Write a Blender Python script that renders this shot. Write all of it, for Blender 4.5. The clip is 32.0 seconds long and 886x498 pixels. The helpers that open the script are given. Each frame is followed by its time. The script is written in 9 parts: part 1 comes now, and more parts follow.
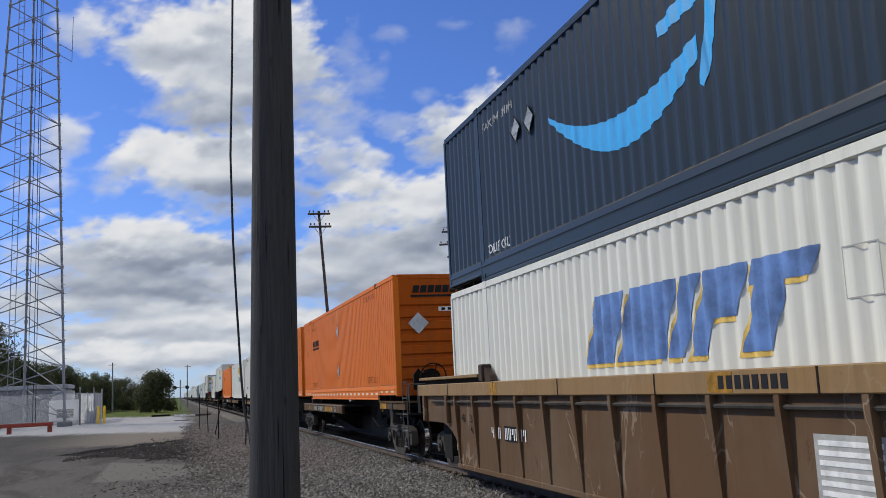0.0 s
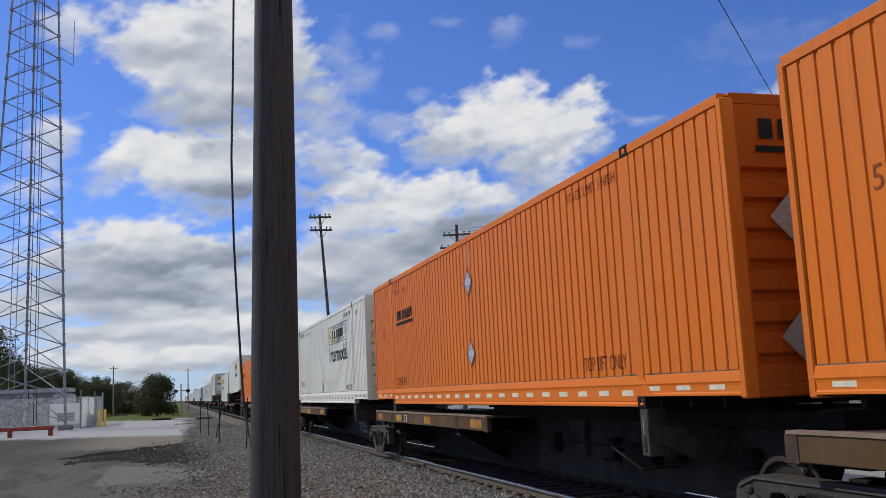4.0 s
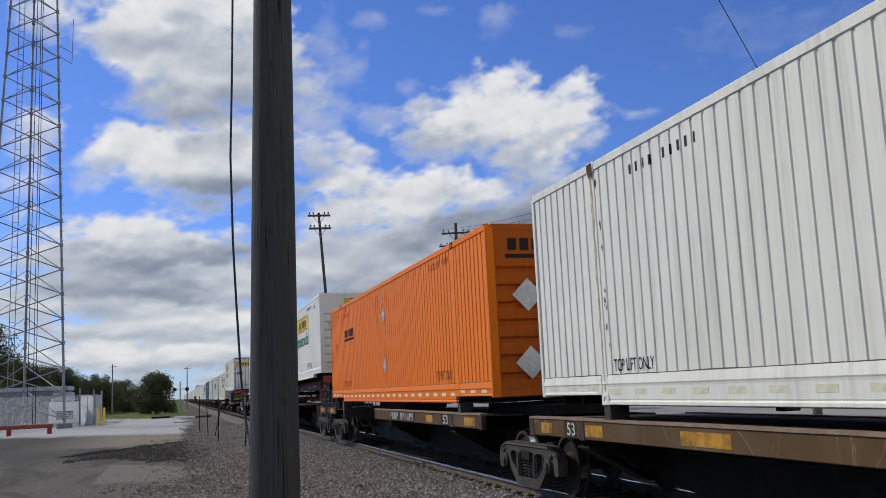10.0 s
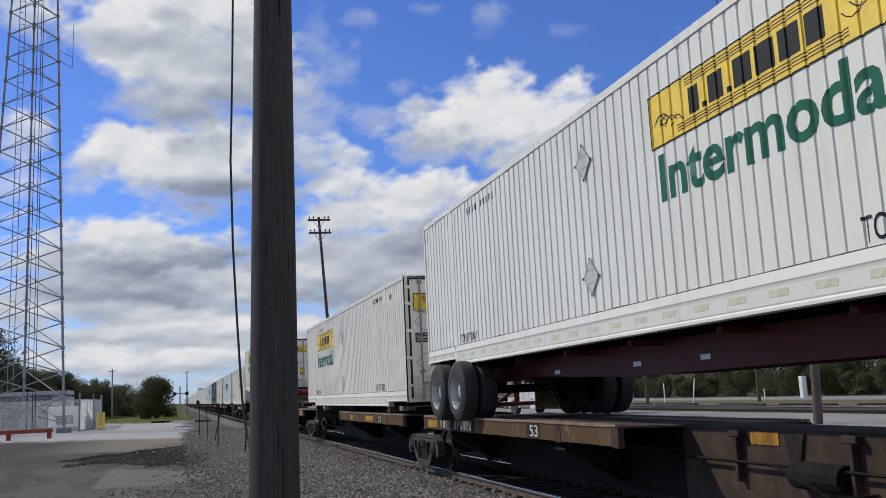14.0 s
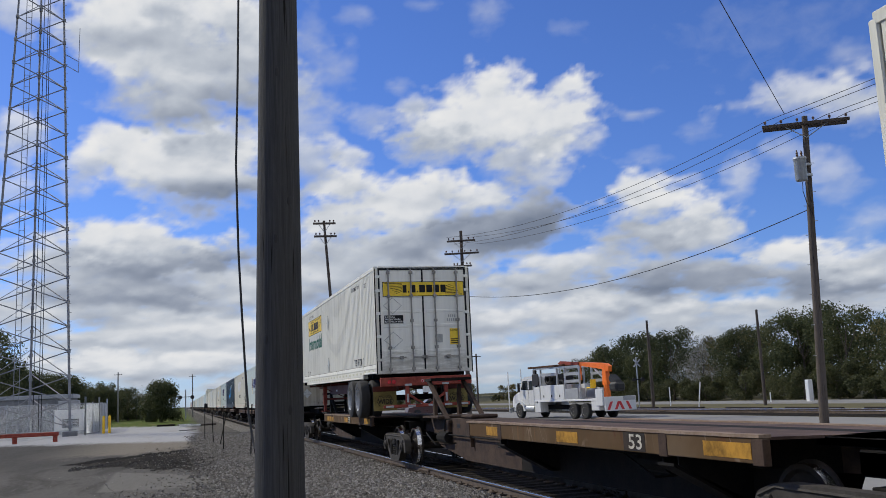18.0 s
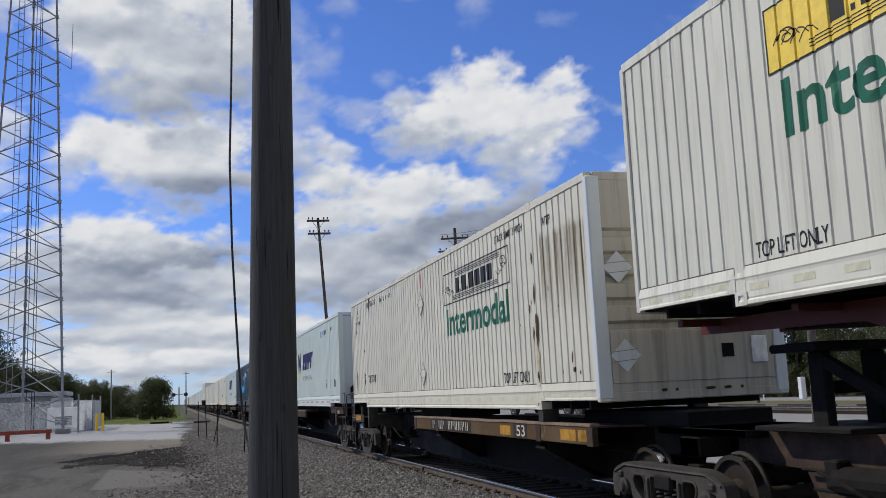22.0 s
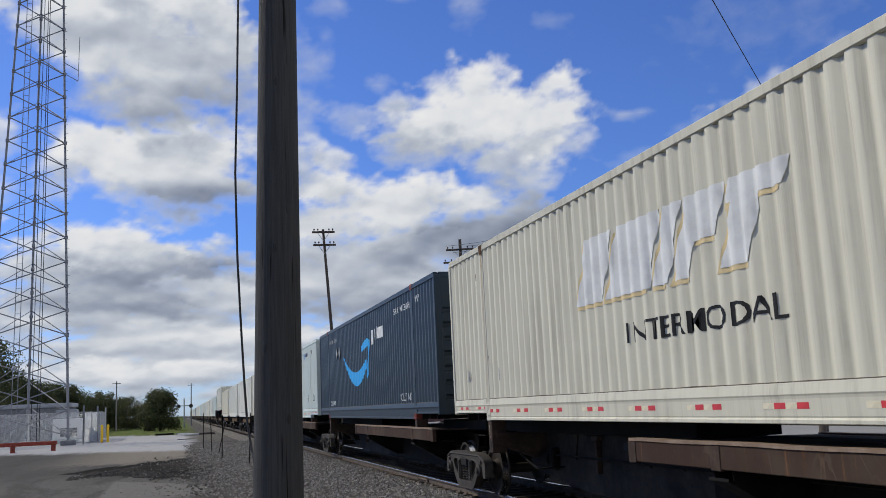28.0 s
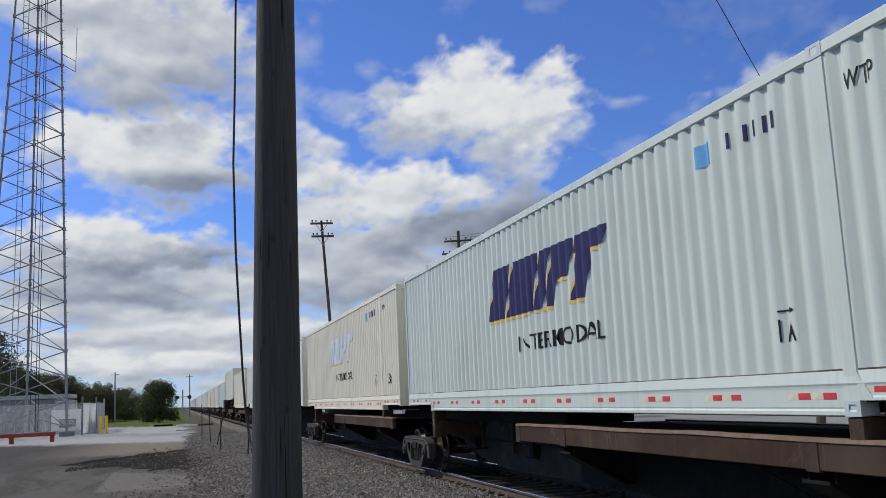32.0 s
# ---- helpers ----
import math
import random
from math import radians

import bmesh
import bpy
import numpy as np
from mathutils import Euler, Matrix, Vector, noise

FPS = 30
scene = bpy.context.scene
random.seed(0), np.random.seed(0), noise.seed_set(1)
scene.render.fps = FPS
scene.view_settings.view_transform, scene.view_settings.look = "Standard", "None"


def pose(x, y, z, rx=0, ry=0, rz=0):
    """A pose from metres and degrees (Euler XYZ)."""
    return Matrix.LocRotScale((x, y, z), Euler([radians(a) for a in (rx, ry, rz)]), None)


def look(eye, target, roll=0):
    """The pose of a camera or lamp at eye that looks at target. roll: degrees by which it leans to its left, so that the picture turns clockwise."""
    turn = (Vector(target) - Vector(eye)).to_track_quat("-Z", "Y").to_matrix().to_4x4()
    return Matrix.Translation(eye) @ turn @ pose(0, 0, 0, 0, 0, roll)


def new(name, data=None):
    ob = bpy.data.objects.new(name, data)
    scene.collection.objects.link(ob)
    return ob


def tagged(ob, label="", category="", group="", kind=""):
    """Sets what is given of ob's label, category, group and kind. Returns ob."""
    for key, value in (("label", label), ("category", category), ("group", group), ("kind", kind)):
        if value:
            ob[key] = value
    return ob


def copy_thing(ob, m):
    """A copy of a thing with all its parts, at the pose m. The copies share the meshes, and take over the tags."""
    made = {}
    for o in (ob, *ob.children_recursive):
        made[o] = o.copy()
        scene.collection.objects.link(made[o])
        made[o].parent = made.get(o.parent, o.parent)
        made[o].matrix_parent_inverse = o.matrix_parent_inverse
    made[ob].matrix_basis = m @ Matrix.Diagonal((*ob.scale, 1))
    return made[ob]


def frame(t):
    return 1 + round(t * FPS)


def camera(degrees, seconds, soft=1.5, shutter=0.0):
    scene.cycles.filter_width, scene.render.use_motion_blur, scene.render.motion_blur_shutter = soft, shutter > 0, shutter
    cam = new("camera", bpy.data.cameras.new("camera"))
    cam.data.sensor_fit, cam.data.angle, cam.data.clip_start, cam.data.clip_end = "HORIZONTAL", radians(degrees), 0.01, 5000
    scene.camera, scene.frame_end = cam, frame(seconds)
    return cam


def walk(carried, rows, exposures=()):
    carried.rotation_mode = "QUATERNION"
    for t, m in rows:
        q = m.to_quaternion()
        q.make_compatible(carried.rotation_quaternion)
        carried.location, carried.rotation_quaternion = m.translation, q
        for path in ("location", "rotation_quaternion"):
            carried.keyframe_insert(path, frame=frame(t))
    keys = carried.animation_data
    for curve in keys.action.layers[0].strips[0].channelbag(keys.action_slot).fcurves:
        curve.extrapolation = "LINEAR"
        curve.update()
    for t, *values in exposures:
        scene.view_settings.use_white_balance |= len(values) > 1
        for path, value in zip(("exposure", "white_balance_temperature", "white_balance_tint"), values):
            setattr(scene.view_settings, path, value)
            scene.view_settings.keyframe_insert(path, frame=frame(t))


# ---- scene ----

# ------------------------------------------------------------------ camera
# The camera is held by hand on one spot beside the track and sways a little.
CAM_H = 1.80
LENS = 1653.67          # focal length for a picture 1568 wide
TURN, TILT, LEAN = 15.945, 9.129, -2.641
cam = camera(50.731, 32.0, soft=0.8)


def aim(dx, dy):
    ya, pi, ro = radians(TURN), radians(TILT), radians(LEAN)
    fw = Vector((math.sin(ya) * math.cos(pi), math.cos(ya) * math.cos(pi), math.sin(pi)))
    rt = Vector((math.cos(ya), -math.sin(ya), 0))
    up = rt.cross(fw)
    r2, u2 = rt * math.cos(ro) + up * math.sin(ro), up * math.cos(ro) - rt * math.sin(ro)
    eye = Vector((0, 0, CAM_H))
    return look(eye, eye + (fw - r2 * (dx / LENS) + u2 * (dy / LENS)) * 50, LEAN)


walk(cam, [(t, aim(dx, dy)) for t, dx, dy in (
    (0, -4.5, -24.5), (0.5, -4.5, -24.5), (1, -4.5, -22.9), (1.5, -4.5, -23), (2, -4.5, -23), (2.5, -4.5, -22.9),
    (3, -3, -19.9), (3.5, -3, -18.4), (5.5, -3, -18.3), (6, -3, -15.3), (6.5, -1.5, -15.3), (7, -1.5, -15.3),
    (7.5, -1.5, -13.8), (8, -1.6, -16.8), (8.5, -3, -19.9), (9, -3.1, -21.4), (9.5, -4.6, -21.5), (10, -4.6, -21.4),
    (10.5, -4.6, -22.9), (11, -3.1, -23), (11.5, -3, -24.5), (12, -4.5, -26), (12.5, -4.6, -23), (13, -4.6, -18.4),
    (13.5, -4.6, -10.7), (14, -4.6, -13.7), (14.5, -4.6, -16.8), (16.5, -1.5, -3), (17, 0, 12.2), (17.5, 0, -1.5),
    (18, 4.6, -7.6), (18.5, 3.1, 3.1), (19, 0, 0), (19.5, -3, -3), (20, -3.1, -9.2), (20.5, -3.1, -13.8),
    (21, -6.1, -9.2), (21.5, -6.1, -10.7), (22, -6.1, -12.2), (22.5, -6.1, -10.7), (23, -6.1, -10.7), (23.5, -3, -9.2),
    (24, -4.6, -9.2), (24.5, -3, -9.2), (25, -3, -7.6), (25.5, -4.6, -10.7), (27.5, 1.6, 12.3), (28, 3, 7.7),
    (28.5, 3.1, 3.1), (29, 1.6, 3.1), (29.5, 0, -1.5), (30, 0, -1.5), (30.5, 0, -4.5), (31, 0, -7.6),
    (31.5, 0, -7.6), (32, 0, -7.6),
)])

# ------------------------------------------------------------------ light
SUN_AZ, SUN_EL = -46.0, 40.0      # degrees from the track's far end (minus: towards the open lot), above the horizon
scene.view_settings.exposure = -0.30

world = bpy.data.worlds.new("sky")
scene.world = world
world.use_nodes = True
wn, wl = world.node_tree.nodes, world.node_tree.links
sky = wn.new("ShaderNodeTexSky")
sky.sky_type, sky.sun_disc = "NISHITA", False
sky.sun_elevation, sky.sun_rotation = radians(SUN_EL), radians(SUN_AZ)
sky.altitude, sky.air_density, sky.dust_density, sky.ozone_density = 200, 1.0, 0.3, 3.0
clear = wn.new("ShaderNodeMix")      # clear autumn air after a front: a deeper blue
clear.data_type, clear.blend_type = "RGBA", "MULTIPLY"
clear.inputs[0].default_value = 1.0
clear.inputs[7].default_value = (0.65, 0.885, 1.51, 1)
wl.new(sky.outputs[0], clear.inputs[6])
wl.new(clear.outputs[2], wn["Background"].inputs[0])
wn["Background"].inputs[1].default_value = 0.103

sun = new("sun", bpy.data.lights.new("sun", "SUN"))
sun.data.energy, sun.data.angle, sun.data.color = 4.0, radians(0.6), (1.0, 0.94, 0.77)
sd = Vector((math.sin(radians(SUN_AZ)) * math.cos(radians(SUN_EL)), math.cos(radians(SUN_AZ)) * math.cos(radians(SUN_EL)), math.sin(radians(SUN_EL))))
sun.matrix_world = look(sd * 60, (0, 0, 0))

# ------------------------------------------------------------------ materials
class Nodes:
    """Short spelling for node materials."""

    def __init__(self, name):
        self.mat = bpy.data.materials.new(name)
        self.mat.use_nodes = True
        self.n, self.l = self.mat.node_tree.nodes, self.mat.node_tree.links
        self.bsdf = self.n["Principled BSDF"]
        self.coord = self.n.new("ShaderNodeTexCoord")

    def node(self, kind, **inputs):
        nd = self.n.new(kind)
        for k, v in inputs.items():
            self.put(nd.inputs[k.replace("_", " ")], v)
        return nd

    def put(self, socket, v):
        if isinstance(v, bpy.types.NodeSocket):
            self.l.new(v, socket)
        else:
            socket.default_value = v

    def mapped(self, scale=(1, 1, 1), space="Object"):
        m = self.node("ShaderNodeMapping", Vector=self.coord.outputs[space], Scale=scale)
        return m.outputs[0]

    def noise(self, scale, detail=4.0, rough=0.6, vector=None, distortion=0.0):
        nd = self.node("ShaderNodeTexNoise", Scale=scale, Detail=detail, Roughness=rough, Distortion=distortion)
        if vector is not None:
            self.l.new(vector, nd.inputs["Vector"])
        else:
            self.l.new(self.coord.outputs["Object"], nd.inputs["Vector"])
        return nd.outputs[0]

    def ramp(self, fac, *stops):
        nd = self.n.new("ShaderNodeValToRGB")
        self.l.new(fac, nd.inputs[0])
        e = nd.color_ramp.elements
        while len(e) < len(stops):
            e.new(0.5)
        for el, (p, c) in zip(e, stops):
            el.position = p
            el.color = (*c, 1) if isinstance(c, tuple) else (c, c, c, 1)
        return nd.outputs[0]

    def mix(self, fac, a, b, blend="MIX"):
        nd = self.n.new("ShaderNodeMix")
        nd.data_type, nd.blend_type = "RGBA", blend
        for s, v in ((nd.inputs[0], fac), (nd.inputs[6], a), (nd.inputs[7], b)):
            if isinstance(v, tuple):
                v = (*v, 1) if len(v) == 3 else v
            self.put(s, v)
        return nd.outputs[2]

    def math(self, op, a, b=0.0, c=0.0, clamp=False):
        nd = self.n.new("ShaderNodeMath")
        nd.operation, nd.use_clamp = op, clamp
        for s, v in zip(nd.inputs, (a, b, c)):
            self.put(s, v)
        return nd.outputs[0]

    def smooth(self, v, lo, hi):
        nd = self.n.new("ShaderNodeMapRange")
        nd.interpolation_type = "SMOOTHSTEP"
        for k, x in (("Value", v), ("From Min", lo), ("From Max", hi)):
            self.put(nd.inputs[k], x)
        return nd.outputs[0]

    def xyz(self, space="Object"):
        nd = self.n.new("ShaderNodeSeparateXYZ")
        self.l.new(self.coord.outputs[space], nd.inputs[0])
        return nd.outputs

    def bump(self, height, strength=0.3, distance=0.02):
        nd = self.node("ShaderNodeBump", Height=height, Strength=strength, Distance=distance)
        self.l.new(nd.outputs[0], self.bsdf.inputs["Normal"])

    def done(self, color, rough=0.6, metal=0.0, spec=0.5):
        self.put(self.bsdf.inputs["Base Color"], (*color, 1) if isinstance(color, tuple) else color)
        self.put(self.bsdf.inputs["Roughness"], rough)
        self.put(self.bsdf.inputs["Metallic"], metal)
        self.bsdf.inputs["Specular IOR Level"].default_value = spec
        return self.mat


def paint(name, color, rough=0.5, dirt=0.25, rust=0.0, chips=0.0, spec=0.4, streak=0.5, splash=0.0, scuff=0.0):
    """Weathered coach paint: blotchy fading, grime washed down in streaks, rust spots."""
    s = Nodes(name)
    rnd = s.n.new("ShaderNodeObjectInfo").outputs["Random"]
    big = s.noise(0.7, 5, 0.6)
    fine = s.noise(14, 5, 0.7)
    wash = s.noise(1.0, 6, 0.68, s.mapped((8.0, 8.0, 0.30)))
    veil = s.noise(0.45, 5, 0.6, s.mapped((1.0, 1.0, 1.8)))
    dark = tuple(c * 0.50 + d for c, d in zip(color, (0.035, 0.025, 0.014)))
    c = s.mix(s.math("MULTIPLY", s.math("MULTIPLY", s.smooth(wash, 0.42, 0.70), s.smooth(veil, 0.30, 0.62)), min(0.85, streak * dirt * 3.4)), color, dark)
    c = s.mix(s.math("MULTIPLY", s.smooth(big, 0.4, 0.75), dirt), c, tuple(0.7 * x + 0.3 * y for x, y in zip(color, (0.22, 0.18, 0.13))))
    c = s.mix(s.math("MULTIPLY", s.math("SUBTRACT", fine, 0.5), 0.25), c, (0.9, 0.9, 0.88), "SOFT_LIGHT")
    if rust > 0:
        spots = s.smooth(s.noise(1.7, 6, 0.72, s.mapped((1.3, 1.3, 0.7))), 0.72 - 0.16 * rust, 0.78 - 0.1 * rust)
        run = s.smooth(s.noise(1.3, 5, 0.7, s.mapped((6.0, 6.0, 0.3))), 0.66 - 0.08 * rust, 0.86)
        c = s.mix(s.math("MULTIPLY", run, 0.75), c, (0.30, 0.13, 0.045))
        c = s.mix(spots, c, (0.09, 0.04, 0.02))
    if chips > 0:
        c = s.mix(s.smooth(s.noise(9, 6, 0.75), 0.70 - 0.1 * chips, 0.76), c, (0.11, 0.055, 0.03))
    if scuff > 0:       # pale looping scrapes and rubbed patches
        line = s.math("ABSOLUTE", s.math("SUBTRACT", s.noise(1.1, 3, 0.5, s.mapped((1.0, 1.0, 0.55)), 1.4), 0.5))
        mask = s.math("MULTIPLY", s.math("SUBTRACT", 1.0, s.smooth(line, 0.004, 0.013)), s.smooth(s.noise(0.8, 3, 0.6), 0.46, 0.60))
        c = s.mix(s.math("MULTIPLY", mask, scuff * 0.7), c, (0.34, 0.27, 0.20))
        rub = s.math("MULTIPLY", s.smooth(s.noise(1.6, 5, 0.7, s.mapped((1.0, 1.0, 0.6))), 0.56, 0.70), scuff * 0.55)
        c = s.mix(rub, c, (0.062, 0.042, 0.026))
    if splash > 0:      # tyre spray on the lower doors
        smear = s.math("ADD", s.noise(1.0, 6, 0.7, s.mapped((1.6, 1.6, 7.0))), s.math("MULTIPLY", s.smooth(s.math("MULTIPLY", s.xyz()[2], -1.0), -0.95, -0.25), 0.32))
        c = s.mix(s.math("MULTIPLY", s.smooth(smear, 0.55, 0.95), splash), c, (0.17, 0.14, 0.095))
    tone = s.math("ADD", s.math("MULTIPLY", rnd, 0.10), 0.95)
    c = s.mix(1.0, c, s.node("ShaderNodeCombineColor", Red=tone, Green=tone, Blue=tone).outputs[0], "MULTIPLY")
    s.bump(s.math("ADD", s.math("MULTIPLY", big, 1.0), s.math("MULTIPLY", fine, 0.06)), 0.25, 0.012)
    return s.done(c, s.math("ADD", s.math("MULTIPLY", fine, 0.25), rough - 0.12), 0.0, spec)


def grimy(name, color, color2, rough=0.75, metal=0.0, scale=3.0):
    """Bare or rusted metal under road film."""
    s = Nodes(name)
    a, b = s.noise(scale, 6, 0.7), s.noise(scale * 9, 5, 0.7)
    c = s.mix(s.smooth(a, 0.35, 0.7), color, color2)
    c = s.mix(s.math("MULTIPLY", s.smooth(b, 0.5, 0.8), 0.5), c, tuple(x * 0.45 for x in color))
    s.bump(s.math("ADD", a, s.math("MULTIPLY", b, 0.4)), 0.35, 0.008)
    return s.done(c, s.math("ADD", s.math("MULTIPLY", b, 0.2), rough - 0.1), metal, 0.22)


def plain(name, color, rough=0.6, metal=0.0, spread=0.12, scale=8.0, spec=0.5):
    s = Nodes(name)
    a = s.noise(scale, 5, 0.65)
    c = s.mix(s.smooth(a, 0.3, 0.75), tuple(min(1, x * (1 + spread)) for x in color), tuple(x * (1 - spread) for x in color))
    s.bump(a, 0.15, 0.004)
    return s.done(c, rough, metal, spec)


M = {}
M["orange"] = paint("orange_paint", (0.74, 0.172, 0.005), 0.5, 0.16, spec=0.12)
M["orange_worn"] = paint("weathered_orange_paint", (0.68, 0.165, 0.014), 0.55, 0.28, 0.06, spec=0.12, streak=0.35)
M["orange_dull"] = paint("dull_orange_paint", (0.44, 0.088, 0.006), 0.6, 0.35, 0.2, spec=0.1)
M["white"] = paint("white_paint", (0.69, 0.68, 0.595), 0.5, 0.30, 0.12, spec=0.25)
M["white_rust"] = paint("rusting_white_paint", (0.69, 0.675, 0.585), 0.5, 0.36, 0.4, spec=0.25)
M["white_bright"] = paint("clean_white_paint", (0.73, 0.72, 0.635), 0.45, 0.2, spec=0.3)
M["cream"] = paint("cream_paint", (0.70, 0.66, 0.535), 0.5, 0.28, 0.1)
M["cream_rust"] = paint("rusty_cream_paint", (0.63, 0.595, 0.485), 0.55, 0.35, 0.35)
M["mint"] = paint("pale_mint_paint", (0.565, 0.63, 0.585), 0.45, 0.25, spec=0.28)
M["cream_soft"] = paint("soiled_cream_paint", (0.585, 0.56, 0.455), 0.55, 0.34, 0.15, spec=0.2, streak=0.6)
M["ivory"] = paint("ivory_paint", (0.65, 0.63, 0.53), 0.5, 0.3, spec=0.2)
M["ivory_dirty"] = paint("grimy_ivory_paint", (0.665, 0.65, 0.56), 0.55, 0.34, 0.15, spec=0.2, streak=0.6)
M["paleblue"] = paint("pale_grey_blue_paint", (0.50, 0.565, 0.60), 0.45, 0.2)
M["navy"] = paint("dark_navy_paint", (0.027, 0.040, 0.054), 0.36, 0.03, spec=0.14)
# for unseen rear ends: toned down to throw less orange light on the next container
M["orange_low_bounce"] = paint("low_bounce_orange_paint", (0.30, 0.115, 0.045), 0.7, 0.6, 0.3, 0.3, spec=0.2)
M["sill"] = paint("brown_yellow_sill_paint", (0.092, 0.054, 0.025), 0.78, 0.9, 0.8, 1.0, spec=0.1, streak=0.9, scuff=0.4)
# top flange in a lighter brown than the sill below it
M["sill_lip"] = grimy("light_brown_sill_edge", (0.19, 0.13, 0.09), (0.27, 0.20, 0.15), 0.8)
M["sill_panel"] = grimy("black_number_panel", (0.018, 0.015, 0.013), (0.045, 0.032, 0.024), 0.8)
M["well"] = paint("ochre_well_car_paint", (0.125, 0.071, 0.037), 0.7, 0.8, 0.6, 0.9, spec=0.12, streak=0.9, scuff=0.8)
M["well_top"] = paint("amber_well_car_paint", (0.27, 0.165, 0.072), 0.65, 0.7, 0.5, 0.9, spec=0.15, scuff=0.4)
M["brown"] = grimy("rusted_brown_steel", (0.038, 0.024, 0.018), (0.074, 0.047, 0.033), 0.85)
M["sill_rust"] = paint("rust_brown_sill_paint", (0.046, 0.026, 0.019), 0.8, 0.7, 0.7, 0.9, spec=0.12, streak=0.9, scuff=0.12)
# one beam in two tones: sunlit open ends, shaded stretch under the deck
M["beam"] = grimy("sunlit_grey_brown_beam", (0.015, 0.0125, 0.0105), (0.046, 0.037, 0.029), 0.9, 0.0, 1.4)
M["spine"] = grimy("shaded_dark_brown_steel", (0.0055, 0.0042, 0.0035), (0.013, 0.0092, 0.007), 0.9)
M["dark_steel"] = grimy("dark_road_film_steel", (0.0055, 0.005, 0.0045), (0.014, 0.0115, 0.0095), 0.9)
M["deck"] = grimy("worn_deck_plate", (0.062, 0.038, 0.031), (0.125, 0.085, 0.070), 0.85, 0.0, 0.9)
M["frame_grey"] = grimy("grey_cast_steel", (0.034, 0.030, 0.026), (0.066, 0.058, 0.050), 0.8)
M["wheel"] = grimy("brown_wheel_steel", (0.020, 0.016, 0.013), (0.040, 0.029, 0.022), 0.75)
M["tread"] = plain("polished_tread_steel", (0.66, 0.66, 0.66), 0.2, 1.0, 0.1)
M["rail_head"] = plain("polished_rail_head", (0.55, 0.53, 0.50), 0.22, 1.0, 0.15)
M["rail_side"] = grimy("rusty_rail_web", (0.085, 0.064, 0.050), (0.135, 0.104, 0.080), 0.85)
M["chassis"] = paint("oxide_red_chassis_paint", (0.105, 0.017, 0.012), 0.55, 0.5, 0.2, 0.3, spec=0.25)
M["yellow"] = plain("yellow_panel", (0.80, 0.55, 0.03), 0.5)
M["yellow_mark"] = plain("amber_sill_mark", (0.31, 0.158, 0.022), 0.75, spread=0.55, scale=5, spec=0.2)
M["cream_mark"] = plain("worn_cream_stencil", (0.46, 0.42, 0.34), 0.7, spread=0.35)
M["green"] = plain("green_lettering", (0.006, 0.105, 0.063), 0.6, spec=0.2)
M["dark_green"] = plain("blackened_green_lettering", (0.009, 0.030, 0.024), 0.6, spec=0.2)
M["black"] = plain("black_lettering", (0.011, 0.011, 0.012), 0.6, spec=0.2)
M["faded_black"] = plain("faded_black_lettering", (0.028, 0.016, 0.012), 0.7, spread=0.5, scale=5, spec=0.1)
M["faded_stencil"] = plain("faded_brown_stencil", (0.19, 0.047, 0.014), 0.7, spread=0.6, scale=4, spec=0.1)
M["dark_blue"] = plain("indigo_lettering", (0.020, 0.020, 0.095), 0.6, spec=0.2)
M["blue"] = plain("worn_blue_lettering", (0.10, 0.19, 0.42), 0.5, spread=0.4, scale=3)
M["word_white"] = plain("faded_white_lettering", (0.63, 0.635, 0.625), 0.6, spread=0.12, scale=3, spec=0.2)
M["blue_pale"] = plain("faded_blue_lettering", (0.58, 0.615, 0.64), 0.5, spread=0.12, scale=3)
M["gold"] = plain("worn_gold_lettering", (0.72, 0.48, 0.10), 0.5, spread=0.25)
M["gold_pale"] = plain("faded_gold_lettering", (0.62, 0.48, 0.24), 0.5, spread=0.15)
M["sky_blue"] = plain("bright_blue_sign_paint", (0.025, 0.38, 0.80), 0.45, spread=0.05)
M["decal_blue"] = plain("blue_sticker", (0.08, 0.32, 0.62), 0.5)
M["white_mark"] = plain("white_stencil_paint", (0.72, 0.72, 0.70), 0.6, spread=0.2)
M["grey_mark"] = plain("worn_grey_stencil", (0.36, 0.36, 0.34), 0.6, spread=0.2)
M["ladder_steel"] = plain("worn_dark_ladder_steel", (0.085, 0.078, 0.07), 0.5, 0.3, 0.4, 9)
M["rod"] = plain("grimy_grey_rod", (0.27, 0.255, 0.225), 0.6, 0.0, 0.3, 6, 0.3)
M["alu"] = plain("dull_aluminium_plate", (0.50, 0.52, 0.53), 0.45, 0.5, 0.2, 5)
M["placard_plate"] = plain("dull_grey_placard_plate", (0.30, 0.325, 0.34), 0.55, 0.1, 0.2, 6, 0.2)
M["placard_white"] = plain("dull_white_placard_plate", (0.50, 0.525, 0.49), 0.6, 0.0, 0.15, 6, 0.2)
M["placard_frame"] = plain("worn_grey_placard_frame", (0.19, 0.195, 0.20), 0.5, 0.2, 0.3, 12)
M["galv"] = plain("galvanised_steel", (0.36, 0.38, 0.40), 0.5, 0.6, 0.2, 4)
M["tower_steel"] = plain("weathered_galvanised_tower_steel", (0.22, 0.225, 0.24), 0.6, 0.1, 0.25, 2)
M["mesh_wire"] = plain("bright_galvanised_wire", (0.50, 0.53, 0.57), 0.5, 0.2, 0.15, 2)
M["tyre"] = plain("black_tyre_rubber", (0.022, 0.022, 0.023), 0.85, 0, 0.2)
M["rim"] = plain("grey_painted_rim", (0.36, 0.37, 0.385), 0.55, 0.2, 0.35)
M["red"] = plain("faded_red_paint", (0.24, 0.052, 0.036), 0.7, 0, 0.35, 6, 0.2)
